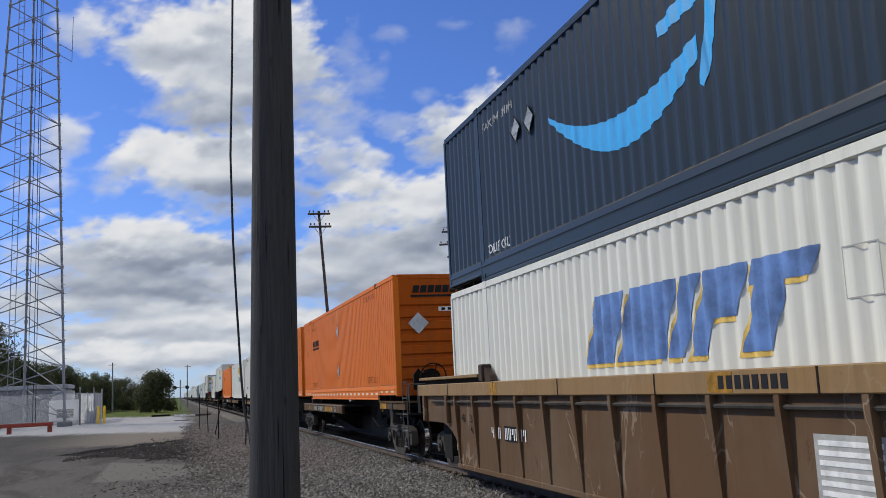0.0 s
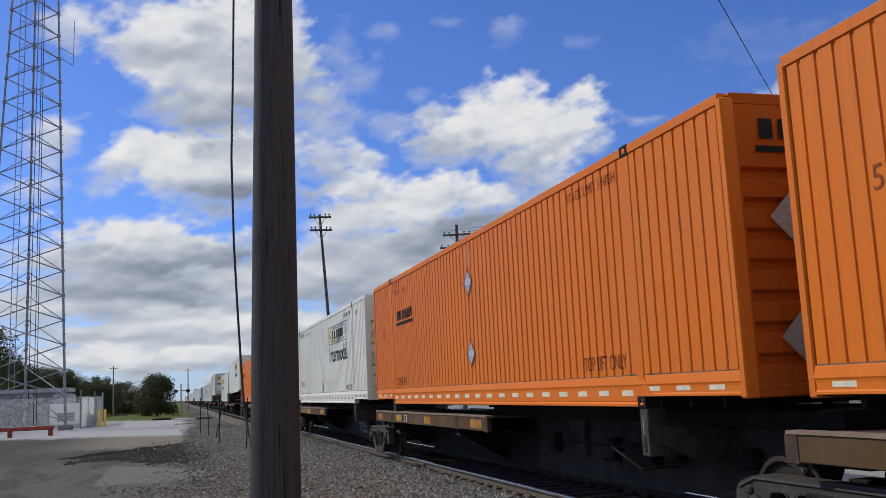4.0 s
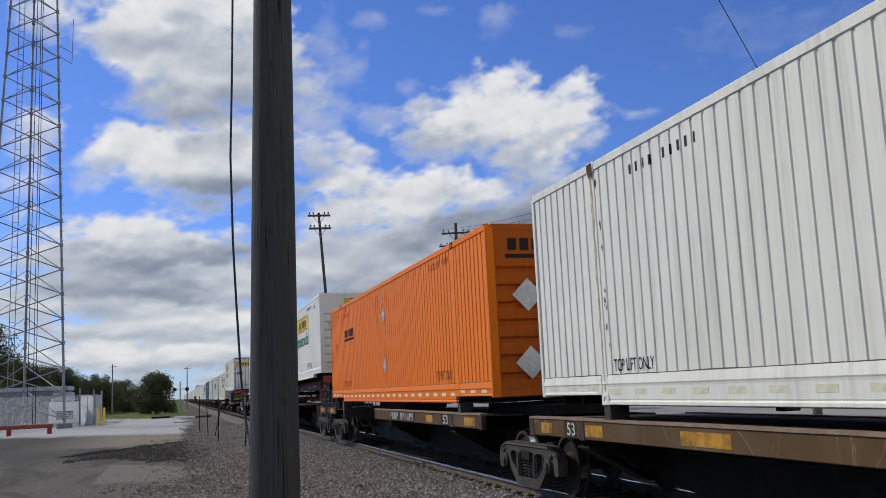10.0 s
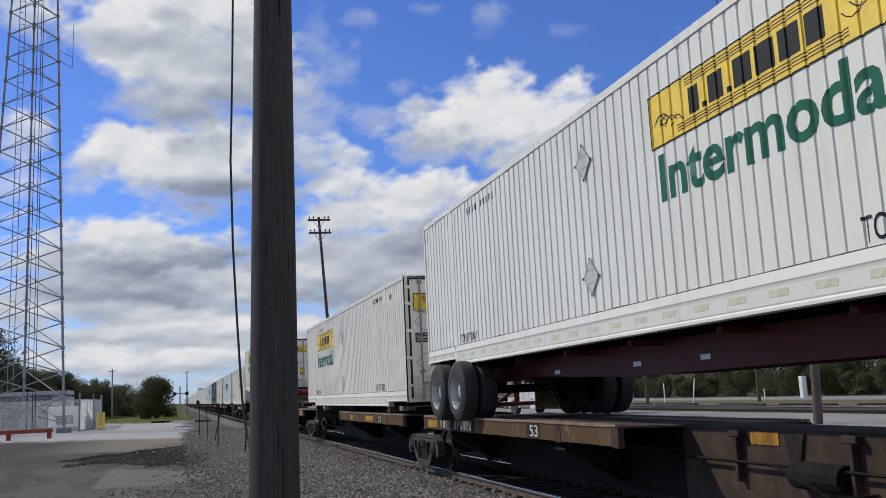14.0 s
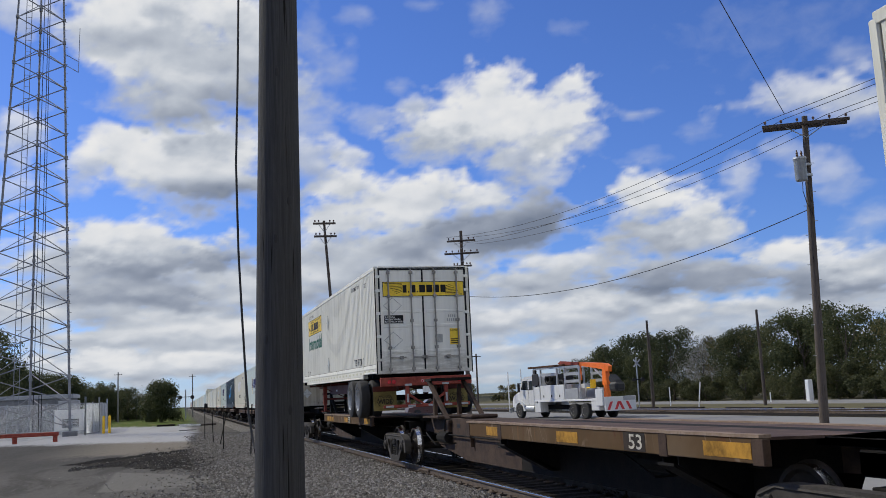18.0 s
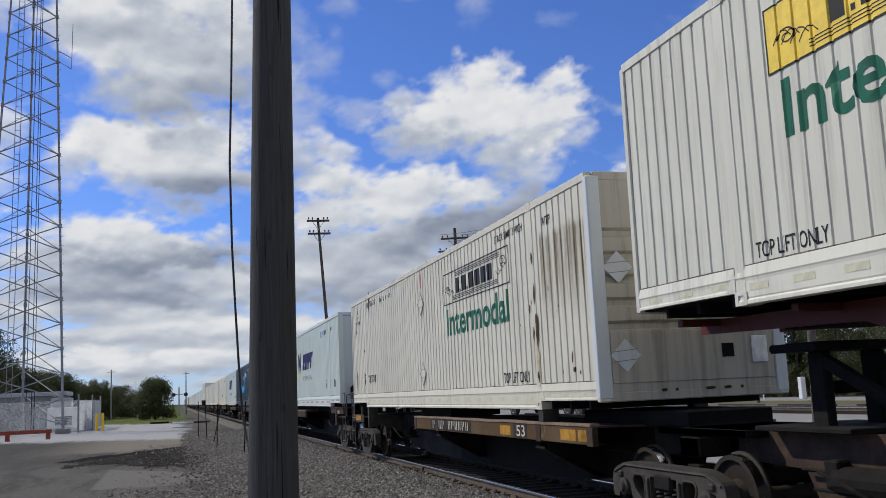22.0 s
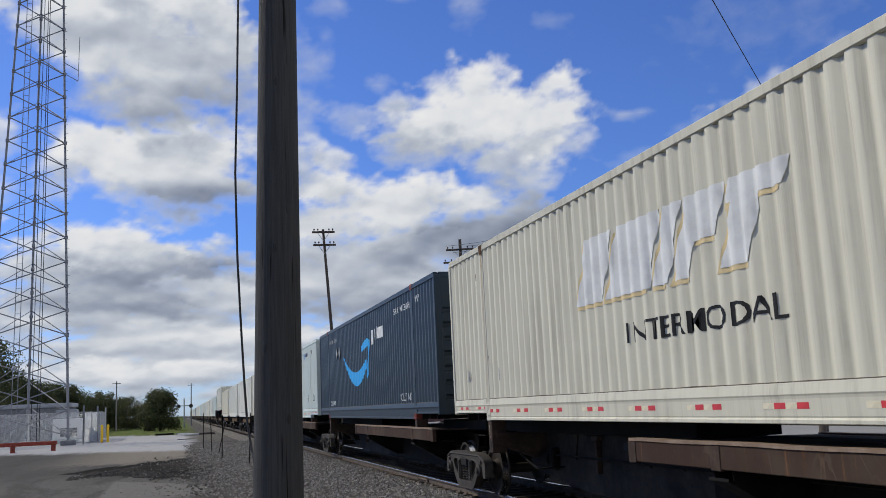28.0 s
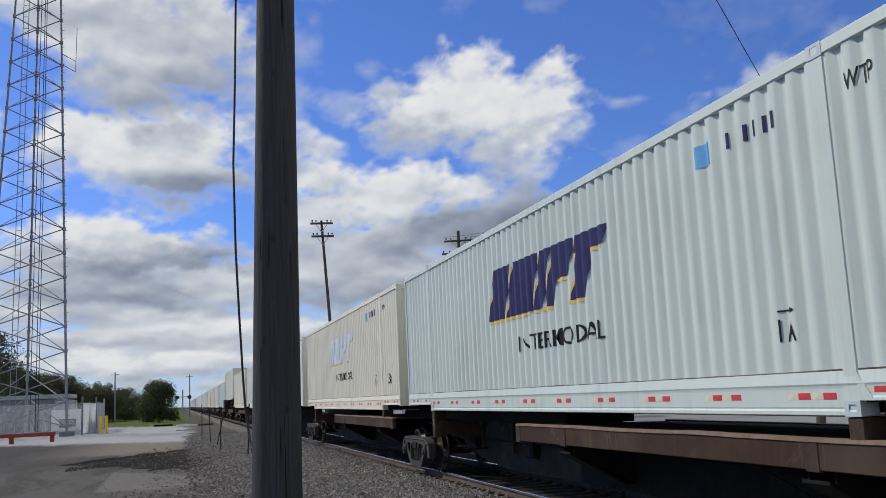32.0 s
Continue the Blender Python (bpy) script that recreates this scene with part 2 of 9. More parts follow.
M["flap_yellow"] = plain("dull_yellow_flap_rubber", (0.20, 0.155, 0.052), 0.8, 0, 0.35, 5, 0.2)
M["red_lens"] = plain("red_lamp_lens", (0.5, 0.02, 0.02), 0.25)
M["tape_red"] = plain("red_reflective_tape", (0.55, 0.035, 0.04), 0.4)
M["tape_white"] = plain("white_reflective_tape", (0.82, 0.82, 0.78), 0.4)
M["tape_cream"] = plain("cream_reflective_tape", (0.64, 0.58, 0.42), 0.5)
M["tape_dark"] = plain("dirty_grey_reflective_tape", (0.27, 0.27, 0.25), 0.8, 0.0, 0.3, 8.0, 0.1)
M["tape_silver"] = plain("silver_grey_reflective_tape", (0.40, 0.41, 0.41), 0.5, 0.0, 0.15, 8.0, 0.3)
M["tape_grey"] = plain("dull_cream_reflective_tape", (0.57, 0.555, 0.42), 0.8, 0.0, 0.15, 8.0, 0.1)
M["post_yellow"] = plain("yellow_bollard_paint", (0.78, 0.50, 0.015), 0.5, 0, 0.12)
M["truck_white"] = paint("white_truck_paint", (0.68, 0.69, 0.69), 0.35, 0.2)
M["boom"] = plain("orange_boom_paint", (0.85, 0.18, 0.02), 0.45, 0, 0.12)
M["rubber"] = plain("black_cable_jacket", (0.012, 0.012, 0.013), 0.6)
M["insulator"] = plain("brown_glazed_porcelain", (0.10, 0.055, 0.04), 0.25)
M["door_white"] = paint("grimy_white_door_paint", (0.84, 0.825, 0.75), 0.5, 0.16, 0.2, 0.1, spec=0.3, streak=0.45, splash=0.55)
M["rust"] = grimy("dark_rust", (0.045, 0.02, 0.01), (0.11, 0.05, 0.022), 0.85, 0.0, 9)
M["seam_grime"] = grimy("brown_seam_grime_and_shade", (0.075, 0.06, 0.045), (0.20, 0.165, 0.12), 0.9, 0.0, 4)
M["rust_wash"] = grimy("tan_rust_wash", (0.36, 0.27, 0.15), (0.60, 0.54, 0.41), 0.7, 0.0, 5)
M["shed"] = plain("pale_grey_shed_panel", (0.21, 0.22, 0.235), 0.6, 0, 0.1, 2)
M["shed_roof"] = plain("white_shed_roof", (0.32, 0.33, 0.34), 0.5, 0, 0.1, 2)
M["block"] = plain("grey_block_wall", (0.17, 0.175, 0.18), 0.85, 0, 0.2, 3)


def glass_dark():
    s = Nodes("dark_window_glass")
    return s.done((0.012, 0.015, 0.018), 0.06, 0.0, 0.7)


M["glass"] = glass_dark()


def pole_wood(name, dark, light):
    s = Nodes(name)
    grain = s.noise(2.0, 7, 0.75, s.mapped((48, 48, 0.9)))
    crack = s.smooth(s.noise(1.0, 4, 0.6, s.mapped((34, 34, 0.5)), 0.4), 0.62, 0.66)
    big = s.noise(0.9, 3, 0.6, s.mapped((1, 1, 0.4)))
    c = s.mix(s.smooth(grain, 0.3, 0.75), dark, light)
    c = s.mix(s.math("MULTIPLY", s.smooth(big, 0.45, 0.7), 0.6), c, tuple(0.5 * x for x in dark))
    c = s.mix(crack, c, (0.008, 0.007, 0.006))
    s.bump(s.math("SUBTRACT", grain, s.math("MULTIPLY", crack, 0.8)), 0.6, 0.012)
    return s.done(c, 0.85, 0, 0.2)


M["pole_near"] = pole_wood("creosoted_pole_wood", (0.038, 0.038, 0.040), (0.072, 0.071, 0.073))
M["pole_pale"] = pole_wood("bleached_pole_wood", (0.20, 0.19, 0.18), (0.32, 0.31, 0.29))
M["pole_far"] = pole_wood("weathered_pole_wood", (0.075, 0.06, 0.05), (0.13, 0.11, 0.095))
M["tie"] = pole_wood("oily_tie_wood", (0.010, 0.008, 0.006), (0.030, 0.023, 0.018))


def veil_mat():
    """Thin brown rust water dried in streaks, the paint shows through it."""
    s = Nodes("dried_rust_water")
    z = s.xyz()[2]
    streak = s.smooth(s.noise(1.0, 6, 0.65, s.mapped((9.0, 9.0, 0.35))), 0.34, 0.72)
    fade = s.math("MULTIPLY", s.smooth(z, 0.95, 2.0), s.math("SUBTRACT", 1.0, s.smooth(s.math("ADD", z, s.math("MULTIPLY", s.noise(5.0, 3, 0.5), 0.25)), 2.38, 2.56)))
    mat = s.done((0.26, 0.20, 0.125), 0.8, 0.0, 0.1)
    tp = s.n.new("ShaderNodeBsdfTransparent")
    mx = s.n.new("ShaderNodeMixShader")
    s.l.new(s.math("MULTIPLY", s.math("MULTIPLY", streak, fade), 0.8), mx.inputs[0])
    s.l.new(tp.outputs[0], mx.inputs[1])
    s.l.new(s.bsdf.outputs[0], mx.inputs[2])
    s.l.new(mx.outputs[0], s.n["Material Output"].inputs[0])
    return mat


M["veil"] = veil_mat()
M["post_white"] = paint("bluish_white_paint", (0.60, 0.63, 0.635), 0.5, 0.2, spec=0.25)
M["beige_end"] = paint("grimy_beige_paint", (0.47, 0.435, 0.365), 0.6, 0.4, 0.25, spec=0.15, streak=0.8)


def stone_mat():
    s = Nodes("crushed_stone")
    isl = s.n.new("ShaderNodeNewGeometry").outputs["Random Per Island"]
    a = s.noise(60, 4, 0.7)
    c = s.ramp(isl, (0.0, (0.085, 0.077, 0.067)), (0.35, (0.155, 0.143, 0.127)), (0.7, (0.235, 0.221, 0.20)), (1.0, (0.38, 0.365, 0.335)))
    c = s.mix(s.math("MULTIPLY", a, 0.5), c, (0.16, 0.14, 0.12))
    return s.done(c, 0.9, 0, 0.08)


M["stone"] = stone_mat()


def bed_mat():
    s = Nodes("ballast_bed")
    v = s.n.new("ShaderNodeTexVoronoi")
    s.l.new(s.coord.outputs["Object"], v.inputs["Vector"])
    v.inputs["Scale"].default_value = 17
    hue = s.n.new("ShaderNodeSeparateColor")
    s.l.new(v.outputs["Color"], hue.inputs[0])
    c = s.ramp(hue.outputs[0], (0.0, (0.095, 0.085, 0.074)), (0.5, (0.175, 0.162, 0.145)), (1.0, (0.29, 0.275, 0.25)))
    # the train's shade is put into the bed's colour, near black from the near rail on
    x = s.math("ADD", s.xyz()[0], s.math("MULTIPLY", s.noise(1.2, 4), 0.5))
    under_shade = s.smooth(x, 5.15, 5.5)
    c = s.mix(s.math("MULTIPLY", under_shade, 0.9), c, (0.009, 0.007, 0.006))
    s.bump(s.math("SUBTRACT", 1.0, v.outputs["Distance"]), 0.9, 0.04)
    return s.done(c, 0.95, 0, 0.02)


M["bed"] = bed_mat()


def ground_mat():
    """Lot of broken asphalt, pale crushed stone further out, grass beyond."""
    s = Nodes("lot_ground")
    x, y, _ = s.xyz()
    flat = s.mapped((1.0, 0.16, 1.0))
    warp = s.noise(0.16, 6, 0.65)
    rag = s.noise(1.1, 8, 0.68, flat, 0.5)
    patch = s.noise(0.55, 6, 0.6, flat)
    fine = s.noise(7, 7, 0.75, flat)
    grit = s.noise(30, 5, 0.75, s.mapped((1.0, 0.35, 1.0)))
    off = s.math("SUBTRACT", rag, 0.5)
    xx = s.math("ADD", x, s.math("MULTIPLY", off, 2.6))
    yy = s.math("ADD", y, s.math("ADD", s.math("MULTIPLY", s.math("SUBTRACT", warp, 0.5), 10), s.math("MULTIPLY", off, 16)))
    # crushed pale stone with dirty wheel tracks
    pale = s.mix(fine, (0.29, 0.29, 0.293), (0.42, 0.42, 0.425))
    pale = s.mix(s.math("MULTIPLY", s.smooth(patch, 0.50, 0.72), 0.45), pale, (0.24, 0.225, 0.20))
    pale = s.mix(s.math("MULTIPLY", s.smooth(grit, 0.5, 0.8), 0.25), pale, (0.22, 0.21, 0.20))
    # old asphalt: bleached close by, dark and stained further out
    asph = s.mix(fine, (0.078, 0.074, 0.069), (0.150, 0.142, 0.131))
    asph = s.mix(s.math("MULTIPLY", s.smooth(rag, 0.60, 0.72), 0.5), asph, (0.045, 0.041, 0.037))
    blot = s.noise(0.42, 7, 0.68, s.mapped((1.0, 0.30, 1.0)), 0.8)
    asph = s.mix(s.math("MULTIPLY", s.smooth(blot, 0.50, 0.62), 0.6), asph, s.mix(fine, (0.036, 0.034, 0.031), (0.075, 0.070, 0.064)))
    asph = s.mix(s.math("MULTIPLY", s.smooth(s.noise(0.6, 7, 0.7, flat, 0.6), 0.56, 0.66), 0.6), asph, s.mix(fine, (0.15, 0.142, 0.13), (0.24, 0.228, 0.21)))
    stain = s.math("ADD", s.smooth(yy, 27, 37), s.math("MULTIPLY", s.math("SUBTRACT", patch, 0.5), 1.2))
    asph = s.mix(s.math("MULTIPLY", stain, 0.8, clamp=True), asph, s.mix(fine, (0.052, 0.050, 0.047), (0.088, 0.084, 0.079)))
    brown = s.math("MULTIPLY", s.smooth(yy, 38, 44), s.smooth(x, -7.0, -2.0))
    asph = s.mix(s.math("MULTIPLY", brown, 0.8), asph, s.mix(fine, (0.165, 0.145, 0.118), (0.275, 0.245, 0.205)))
    rim = s.math("ADD", s.math("ADD", y, s.math("MULTIPLY", x, 0.9)), s.math("ADD", s.math("MULTIPLY", off, 9.0), s.math("MULTIPLY", s.math("SUBTRACT", warp, 0.5), 3.0)))
    c = s.mix(s.smooth(s.math("ADD", rim, s.math("MULTIPLY", s.math("SUBTRACT", fine, 0.5), 5.0)), 49.5, 55.5), asph, pale)

    def below(v, edge, soft):
        return s.math("SUBTRACT", 1.0, s.smooth(v, edge - soft, edge + soft))
    # a worn wedge of broken tar, and a pale concrete slab in front of it
    y2 = s.math("ADD", y, s.math("MULTIPLY", off, 5.0))
    wedge = s.math("MULTIPLY", below(s.math("SUBTRACT", y2, s.math("MULTIPLY", x, 1.75)), 43.0, 0.35), s.smooth(s.math("ADD", y2, s.math("MULTIPLY", x, 1.7)), 28.6, 29.2))
    wedge = s.math("MULTIPLY", wedge, below(xx, 1.6, 0.6))
    lip = s.math("MULTIPLY", wedge, s.math("SUBTRACT", 1.0, below(s.math("SUBTRACT", y2, s.math("MULTIPLY", x, 1.75)), 41.2, 0.5)))
    c = s.mix(wedge, c, s.mix(s.smooth(patch, 0.35, 0.65), s.mix(fine, (0.010, 0.009, 0.008), (0.028, 0.025, 0.022)), s.mix(fine, (0.028, 0.025, 0.022), (0.066, 0.059, 0.050))))
    c = s.mix(s.math("MULTIPLY", lip, 0.85), c, (0.012, 0.011, 0.010))
    y3 = s.math("ADD", y, s.math("MULTIPLY", off, 1.2))
    slab = s.math("MULTIPLY", s.math("MULTIPLY", s.smooth(x, -1.95, -1.8), below(xx, 0.7, 0.15)), s.math("MULTIPLY", s.smooth(y3, 22.6, 23.0), below(s.math("ADD", y3, s.math("MULTIPLY", x, 1.4)), 27.0, 0.15)))
    c = s.mix(slab, c, s.mix(fine, (0.125, 0.119, 0.109), (0.185, 0.176, 0.162)))
    # loose ballast that has rolled off the track
    roll = s.smooth(s.math("ADD", xx, s.math("MULTIPLY", s.math("MAXIMUM", s.math("SUBTRACT", 22.0, y), 0.0), 0.22)), 0.1, 1.3)
    grav = s.ramp(s.noise(16, 6, 0.8, s.mapped((1.0, 0.5, 1.0))), (0.28, (0.035, 0.031, 0.027)), (0.5, (0.10, 0.092, 0.081)), (0.72, (0.25, 0.237, 0.217)))
    c = s.mix(s.math("MULTIPLY", roll, s.math("SUBTRACT", 1.0, s.smooth(x, 9.0, 10.5))), c, grav)
    # grass
    far = s.smooth(s.math("ADD", yy, s.math("MULTIPLY", x, 1.6)), 92, 99)
    left = s.math("SUBTRACT", 1.0, s.smooth(xx, 0.5, 2.0))
    grass = s.mix(fine, (0.05, 0.078, 0.02), (0.115, 0.15, 0.04))
    grass = s.mix(s.smooth(rag, 0.45, 0.7), grass, (0.17, 0.155, 0.07))
    c = s.mix(s.math("MULTIPLY", far, left), c, grass)
    c = s.mix(s.smooth(xx, 26, 29), c, s.mix(fine, (0.08, 0.08, 0.045), (0.17, 0.15, 0.10)))
    s.bump(s.math("ADD", fine, s.math("MULTIPLY", grit, 0.6)), 0.7, 0.035)
    return s.done(c, 0.95, 0, 0.02)


M["tar"] = plain("black_broken_tar", (0.03, 0.027, 0.024), 0.9, 0, 0.4)
M["ground"] = ground_mat()


def pavement_mat():
    s = Nodes("pale_pavement")
    a, b = s.noise(0.3, 5, 0.6), s.noise(12, 5, 0.7)
    c = s.mix(a, (0.20, 0.198, 0.197), (0.30, 0.298, 0.296))
    c = s.mix(s.math("MULTIPLY", b, 0.4), c, (0.15, 0.145, 0.14))
    s.bump(b, 0.3, 0.01)
    return s.done(c, 0.9, 0, 0.04)


M["pavement"] = pavement_mat()


def leaf_mat(name, lo, mid, hi):
    s = Nodes(name)
    isl = s.n.new("ShaderNodeNewGeometry").outputs["Random Per Island"]
    rnd = s.n.new("ShaderNodeObjectInfo").outputs["Random"]
    c = s.ramp(s.math("ADD", s.math("MULTIPLY", isl, 0.7), s.math("MULTIPLY", rnd, 0.3)), (0.0, lo), (0.5, mid), (1.0, hi))
    s.bsdf.inputs["Subsurface Weight"].default_value = 0.0
    m = s.done(c, 0.7, 0, 0.25)
    tr = s.n.new("ShaderNodeBsdfTranslucent")
    s.l.new(c, tr.inputs[0])
    mx = s.n.new("ShaderNodeMixShader")
    mx.inputs[0].default_value = 0.4
    s.l.new(s.bsdf.outputs[0], mx.inputs[1])
    s.l.new(tr.outputs[0], mx.inputs[2])
    s.l.new(mx.outputs[0], s.n["Material Output"].inputs[0])
    return m


M["leaf"] = leaf_mat("dark_green_leaves", (0.046, 0.060, 0.028), (0.082, 0.094, 0.040), (0.135, 0.138, 0.064))
M["leaf_autumn"] = leaf_mat("turning_leaves", (0.09, 0.095, 0.04), (0.165, 0.15, 0.06), (0.27, 0.19, 0.08))
M["leaf_pale"] = leaf_mat("silvery_pale_leaves", (0.16, 0.155, 0.125), (0.29, 0.28, 0.235), (0.42, 0.40, 0.35))
M["leaf_olive"] = leaf_mat("olive_scrub_leaves", (0.045, 0.055, 0.024), (0.08, 0.088, 0.038), (0.135, 0.128, 0.06))
M["bark"] = plain("grey_brown_bark", (0.085, 0.07, 0.055), 0.9, 0, 0.3)


def cloud_mat():
    """Sunlit cumulus: bright crowns, grey bellies, ragged edges that let the blue through."""
    s = Nodes("cloud_vapour")
    s.n.remove(s.bsdf)
    uv = s.n.new("ShaderNodeUVMap").outputs[0]
    cover = s.n.new("ShaderNodeAttribute")
    cover.attribute_name = "cover"
    light = s.n.new("ShaderNodeAttribute")
    light.attribute_name = "lit"
    puff = s.noise(0.55, 6, 0.55, uv, 0.3)
    up = s.node("ShaderNodeMapping", Vector=uv, Location=(-0.25, 0.5, 0)).outputs[0]
    puff_up = s.noise(0.55, 4, 0.5, up, 0.3)
    d = s.math("ADD", cover.outputs["Fac"], s.math("MULTIPLY", s.math("SUBTRACT", puff, 0.5), 0.22))
    alpha = s.math("MULTIPLY", s.math("SUBTRACT", d, 0.04), 1.06, clamp=True)
    b = s.math("ADD", light.outputs["Fac"], s.math("MULTIPLY", s.math("SUBTRACT", puff, puff_up), 0.16))
    col = s.ramp(b, (0.08, (0.22, 0.265, 0.36)), (0.36, (0.38, 0.43, 0.53)), (0.62, (0.62, 0.67, 0.75)), (0.80, (0.86, 0.885, 0.925)), (1.0, (1.0, 1.0, 1.0)))
    em = s.n.new("ShaderNodeEmission")
    s.l.new(col, em.inputs[0])
    em.inputs[1].default_value = 1.0
    tp = s.n.new("ShaderNodeBsdfTransparent")
    mx = s.n.new("ShaderNodeMixShader")
    s.l.new(alpha, mx.inputs[0])
    s.l.new(tp.outputs[0], mx.inputs[1])
    s.l.new(em.outputs[0], mx.inputs[2])
    s.l.new(mx.outputs[0], s.n["Material Output"].inputs[0])
    return s.mat


M["cloud"] = cloud_mat()

# ------------------------------------------------------------------ mesh helpers
class Geo:
    """Collects vertices and faces for one mesh."""

    def __init__(self):
        self.v, self.f = [], []

    def add(self, verts, faces):
        k = len(self.v)
        self.v += [tuple(p) for p in verts]
        self.f += [tuple(i + k for i in f) for f in faces]
        return self

    def box(self, x0, x1, y0, y1, z0, z1, c=0.0, m=None):
        """A box, its edges chamfered by c."""
        c = min(c, (x1 - x0) * 0.45, (y1 - y0) * 0.45, (z1 - z0) * 0.45)
        if c <= 0:
            vs = [(x, y, z) for x in (x0, x1) for y in (y0, y1) for z in (z0, z1)]
            fs = [(0, 1, 3, 2), (4, 6, 7, 5), (0, 4, 5, 1), (2, 3, 7, 6), (0, 2, 6, 4), (1, 5, 7, 3)]
        else:
            lo, hi = (x0, y0, z0), (x1, y1, z1)
            vs, at = [], {}
            for s in [(a, b, d) for a in (0, 1) for b in (0, 1) for d in (0, 1)]:
                for ax in range(3):
                    p = []
                    for k in range(3):
                        e = hi[k] if s[k] else lo[k]
                        p.append(e if k == ax else e + (-c if s[k] else c))
                    at[s, ax] = len(vs)
                    vs.append(tuple(p))
            fs = []
            for ax in range(3):
                u, w = [k for k in range(3) if k != ax]
                for side in (0, 1):
                    q = []
                    for a, b in ((0, 0), (1, 0), (1, 1), (0, 1)):
                        s = [0, 0, 0]
                        s[ax], s[u], s[w] = side, a, b
                        q.append(at[tuple(s), ax])
                    fs.append(tuple(q))
                for a, b in ((0, 0), (0, 1), (1, 0), (1, 1)):
                    s0, s1 = [0, 0, 0], [0, 0, 0]
                    s0[u] = s1[u] = a
                    s0[w] = s1[w] = b
                    s0[ax], s1[ax] = 0, 1
                    fs.append((at[tuple(s0), u], at[tuple(s1), u], at[tuple(s1), w], at[tuple(s0), w]))
            for s in [(a, b, d) for a in (0, 1) for b in (0, 1) for d in (0, 1)]:
                fs.append((at[s, 0], at[s, 1], at[s, 2]))
        if m is not None:
            vs = [m @ Vector(p) for p in vs]
        return self.add(vs, fs)

    def cyl(self, p0, p1, r0, r1=None, n=12, caps=True):
        r1 = r0 if r1 is None else r1
        p0, p1 = Vector(p0), Vector(p1)
        d = (p1 - p0).normalized()
        a = d.orthogonal().normalized()
        b = d.cross(a)
        vs = []
        for p, r in ((p0, r0), (p1, r1)):
            for i in range(n):
                t = 2 * math.pi * i / n
                vs.append(p + (a * math.cos(t) + b * math.sin(t)) * r)
        fs = [(i, (i + 1) % n, n + (i + 1) % n, n + i) for i in range(n)]
        if caps:
            fs += [tuple(reversed(range(n))), tuple(range(n, 2 * n))]
        return self.add(vs, fs)

    def tube(self, pts, r, n=6):
        """A round bar along points."""
        pts = [Vector(p) for p in pts]
        rings, ref = [], None
        for i, p in enumerate(pts):
            d = (pts[min(i + 1, len(pts) - 1)] - pts[max(i - 1, 0)]).normalized()
            a = d.orthogonal().normalized() if ref is None else (ref - d * ref.dot(d)).normalized()
            ref = a
            b = d.cross(a)
            rings.append([p + (a * math.cos(2 * math.pi * k / n) + b * math.sin(2 * math.pi * k / n)) * r for k in range(n)])
        vs = [q for ring in rings for q in ring]
        fs = [(i * n + k, i * n + (k + 1) % n, (i + 1) * n + (k + 1) % n, (i + 1) * n + k) for i in range(len(pts) - 1) for k in range(n)]
        fs += [tuple(reversed(range(n))), tuple(range((len(pts) - 1) * n, len(pts) * n))]
        return self.add(vs, fs)

    def prism(self, poly, a, b, axis="x"):
        """A flat outline pushed from a to b along an axis; the outline is in the other two axes, in order."""
        def at(p, w):
            return {"x": (w, p[0], p[1]), "y": (p[0], w, p[1]), "z": (p[0], p[1], w)}[axis]
        n = len(poly)
        vs = [at(p, a) for p in poly] + [at(p, b) for p in poly]
        fs = [(i, (i + 1) % n, n + (i + 1) % n, n + i) for i in range(n)] + [tuple(reversed(range(n))), tuple(range(n, 2 * n))]
        return self.add(vs, fs)

    def lathe(self, prof, n=24, axis="x", centre=(0, 0, 0)):
        """A profile of (along, radius) turned about an axis."""
        vs, c = [], centre
        for h, r in prof:
            for i in range(n):
                t = 2 * math.pi * i / n
                u, w = r * math.cos(t), r * math.sin(t)
                p = {"x": (h, u, w), "y": (u, h, w), "z": (u, w, h)}[axis]
                vs.append((p[0] + c[0], p[1] + c[1], p[2] + c[2]))
        fs = [(j * n + i, j * n + (i + 1) % n, (j + 1) * n + (i + 1) % n, (j + 1) * n + i) for j in range(len(prof) - 1) for i in range(n)]
        return self.add(vs, fs)

    def mesh(self, name, mat, smooth=False):
        me = bpy.data.meshes.new(name)
        me.from_pydata(self.v, [], self.f)
        bm = bmesh.new()
        bm.from_mesh(me)
        bmesh.ops.recalc_face_normals(bm, faces=bm.faces)
        bm.to_mesh(me)
        bm.free()
        if smooth:
            me.polygons.foreach_set("use_smooth", [True] * len(me.polygons))
            me.set_sharp_from_angle(angle=radians(40))
        me.materials.append(mat)
        return me


def part(name, shape, mat, parent, label="", m=None, smooth=False):
    """One mesh object under a thing or a part."""
    me = shape if isinstance(shape, bpy.types.Mesh) else shape.mesh(name, mat, smooth)
    ob = new(name, me)
    ob.parent = parent
    if m is not None:
        ob.matrix_basis = m
    if label:
        ob["label"] = label
    return ob


def thing(name, label, category, m=None, group="", kind="", shape=None, mat=None, smooth=False):
    """A top-level thing: an empty for its parts, or one mesh."""
    data = None if shape is None else (shape if isinstance(shape, bpy.types.Mesh) else shape.mesh(name, mat, smooth))
    ob = new(name, data)
    if m is not None:
        ob.matrix_basis = m
    return tagged(ob, label, category, group, kind)


MOVERS = []          # things that travel with the train: (thing, place along the track at the start, pose within)
TURNERS = []         # wheelsets: (part, place in its truck)
SPEED = 7.70         # metres a second, towards the camera
CX = 6.115           # centre line of the track
RAIL_Z = 0.20


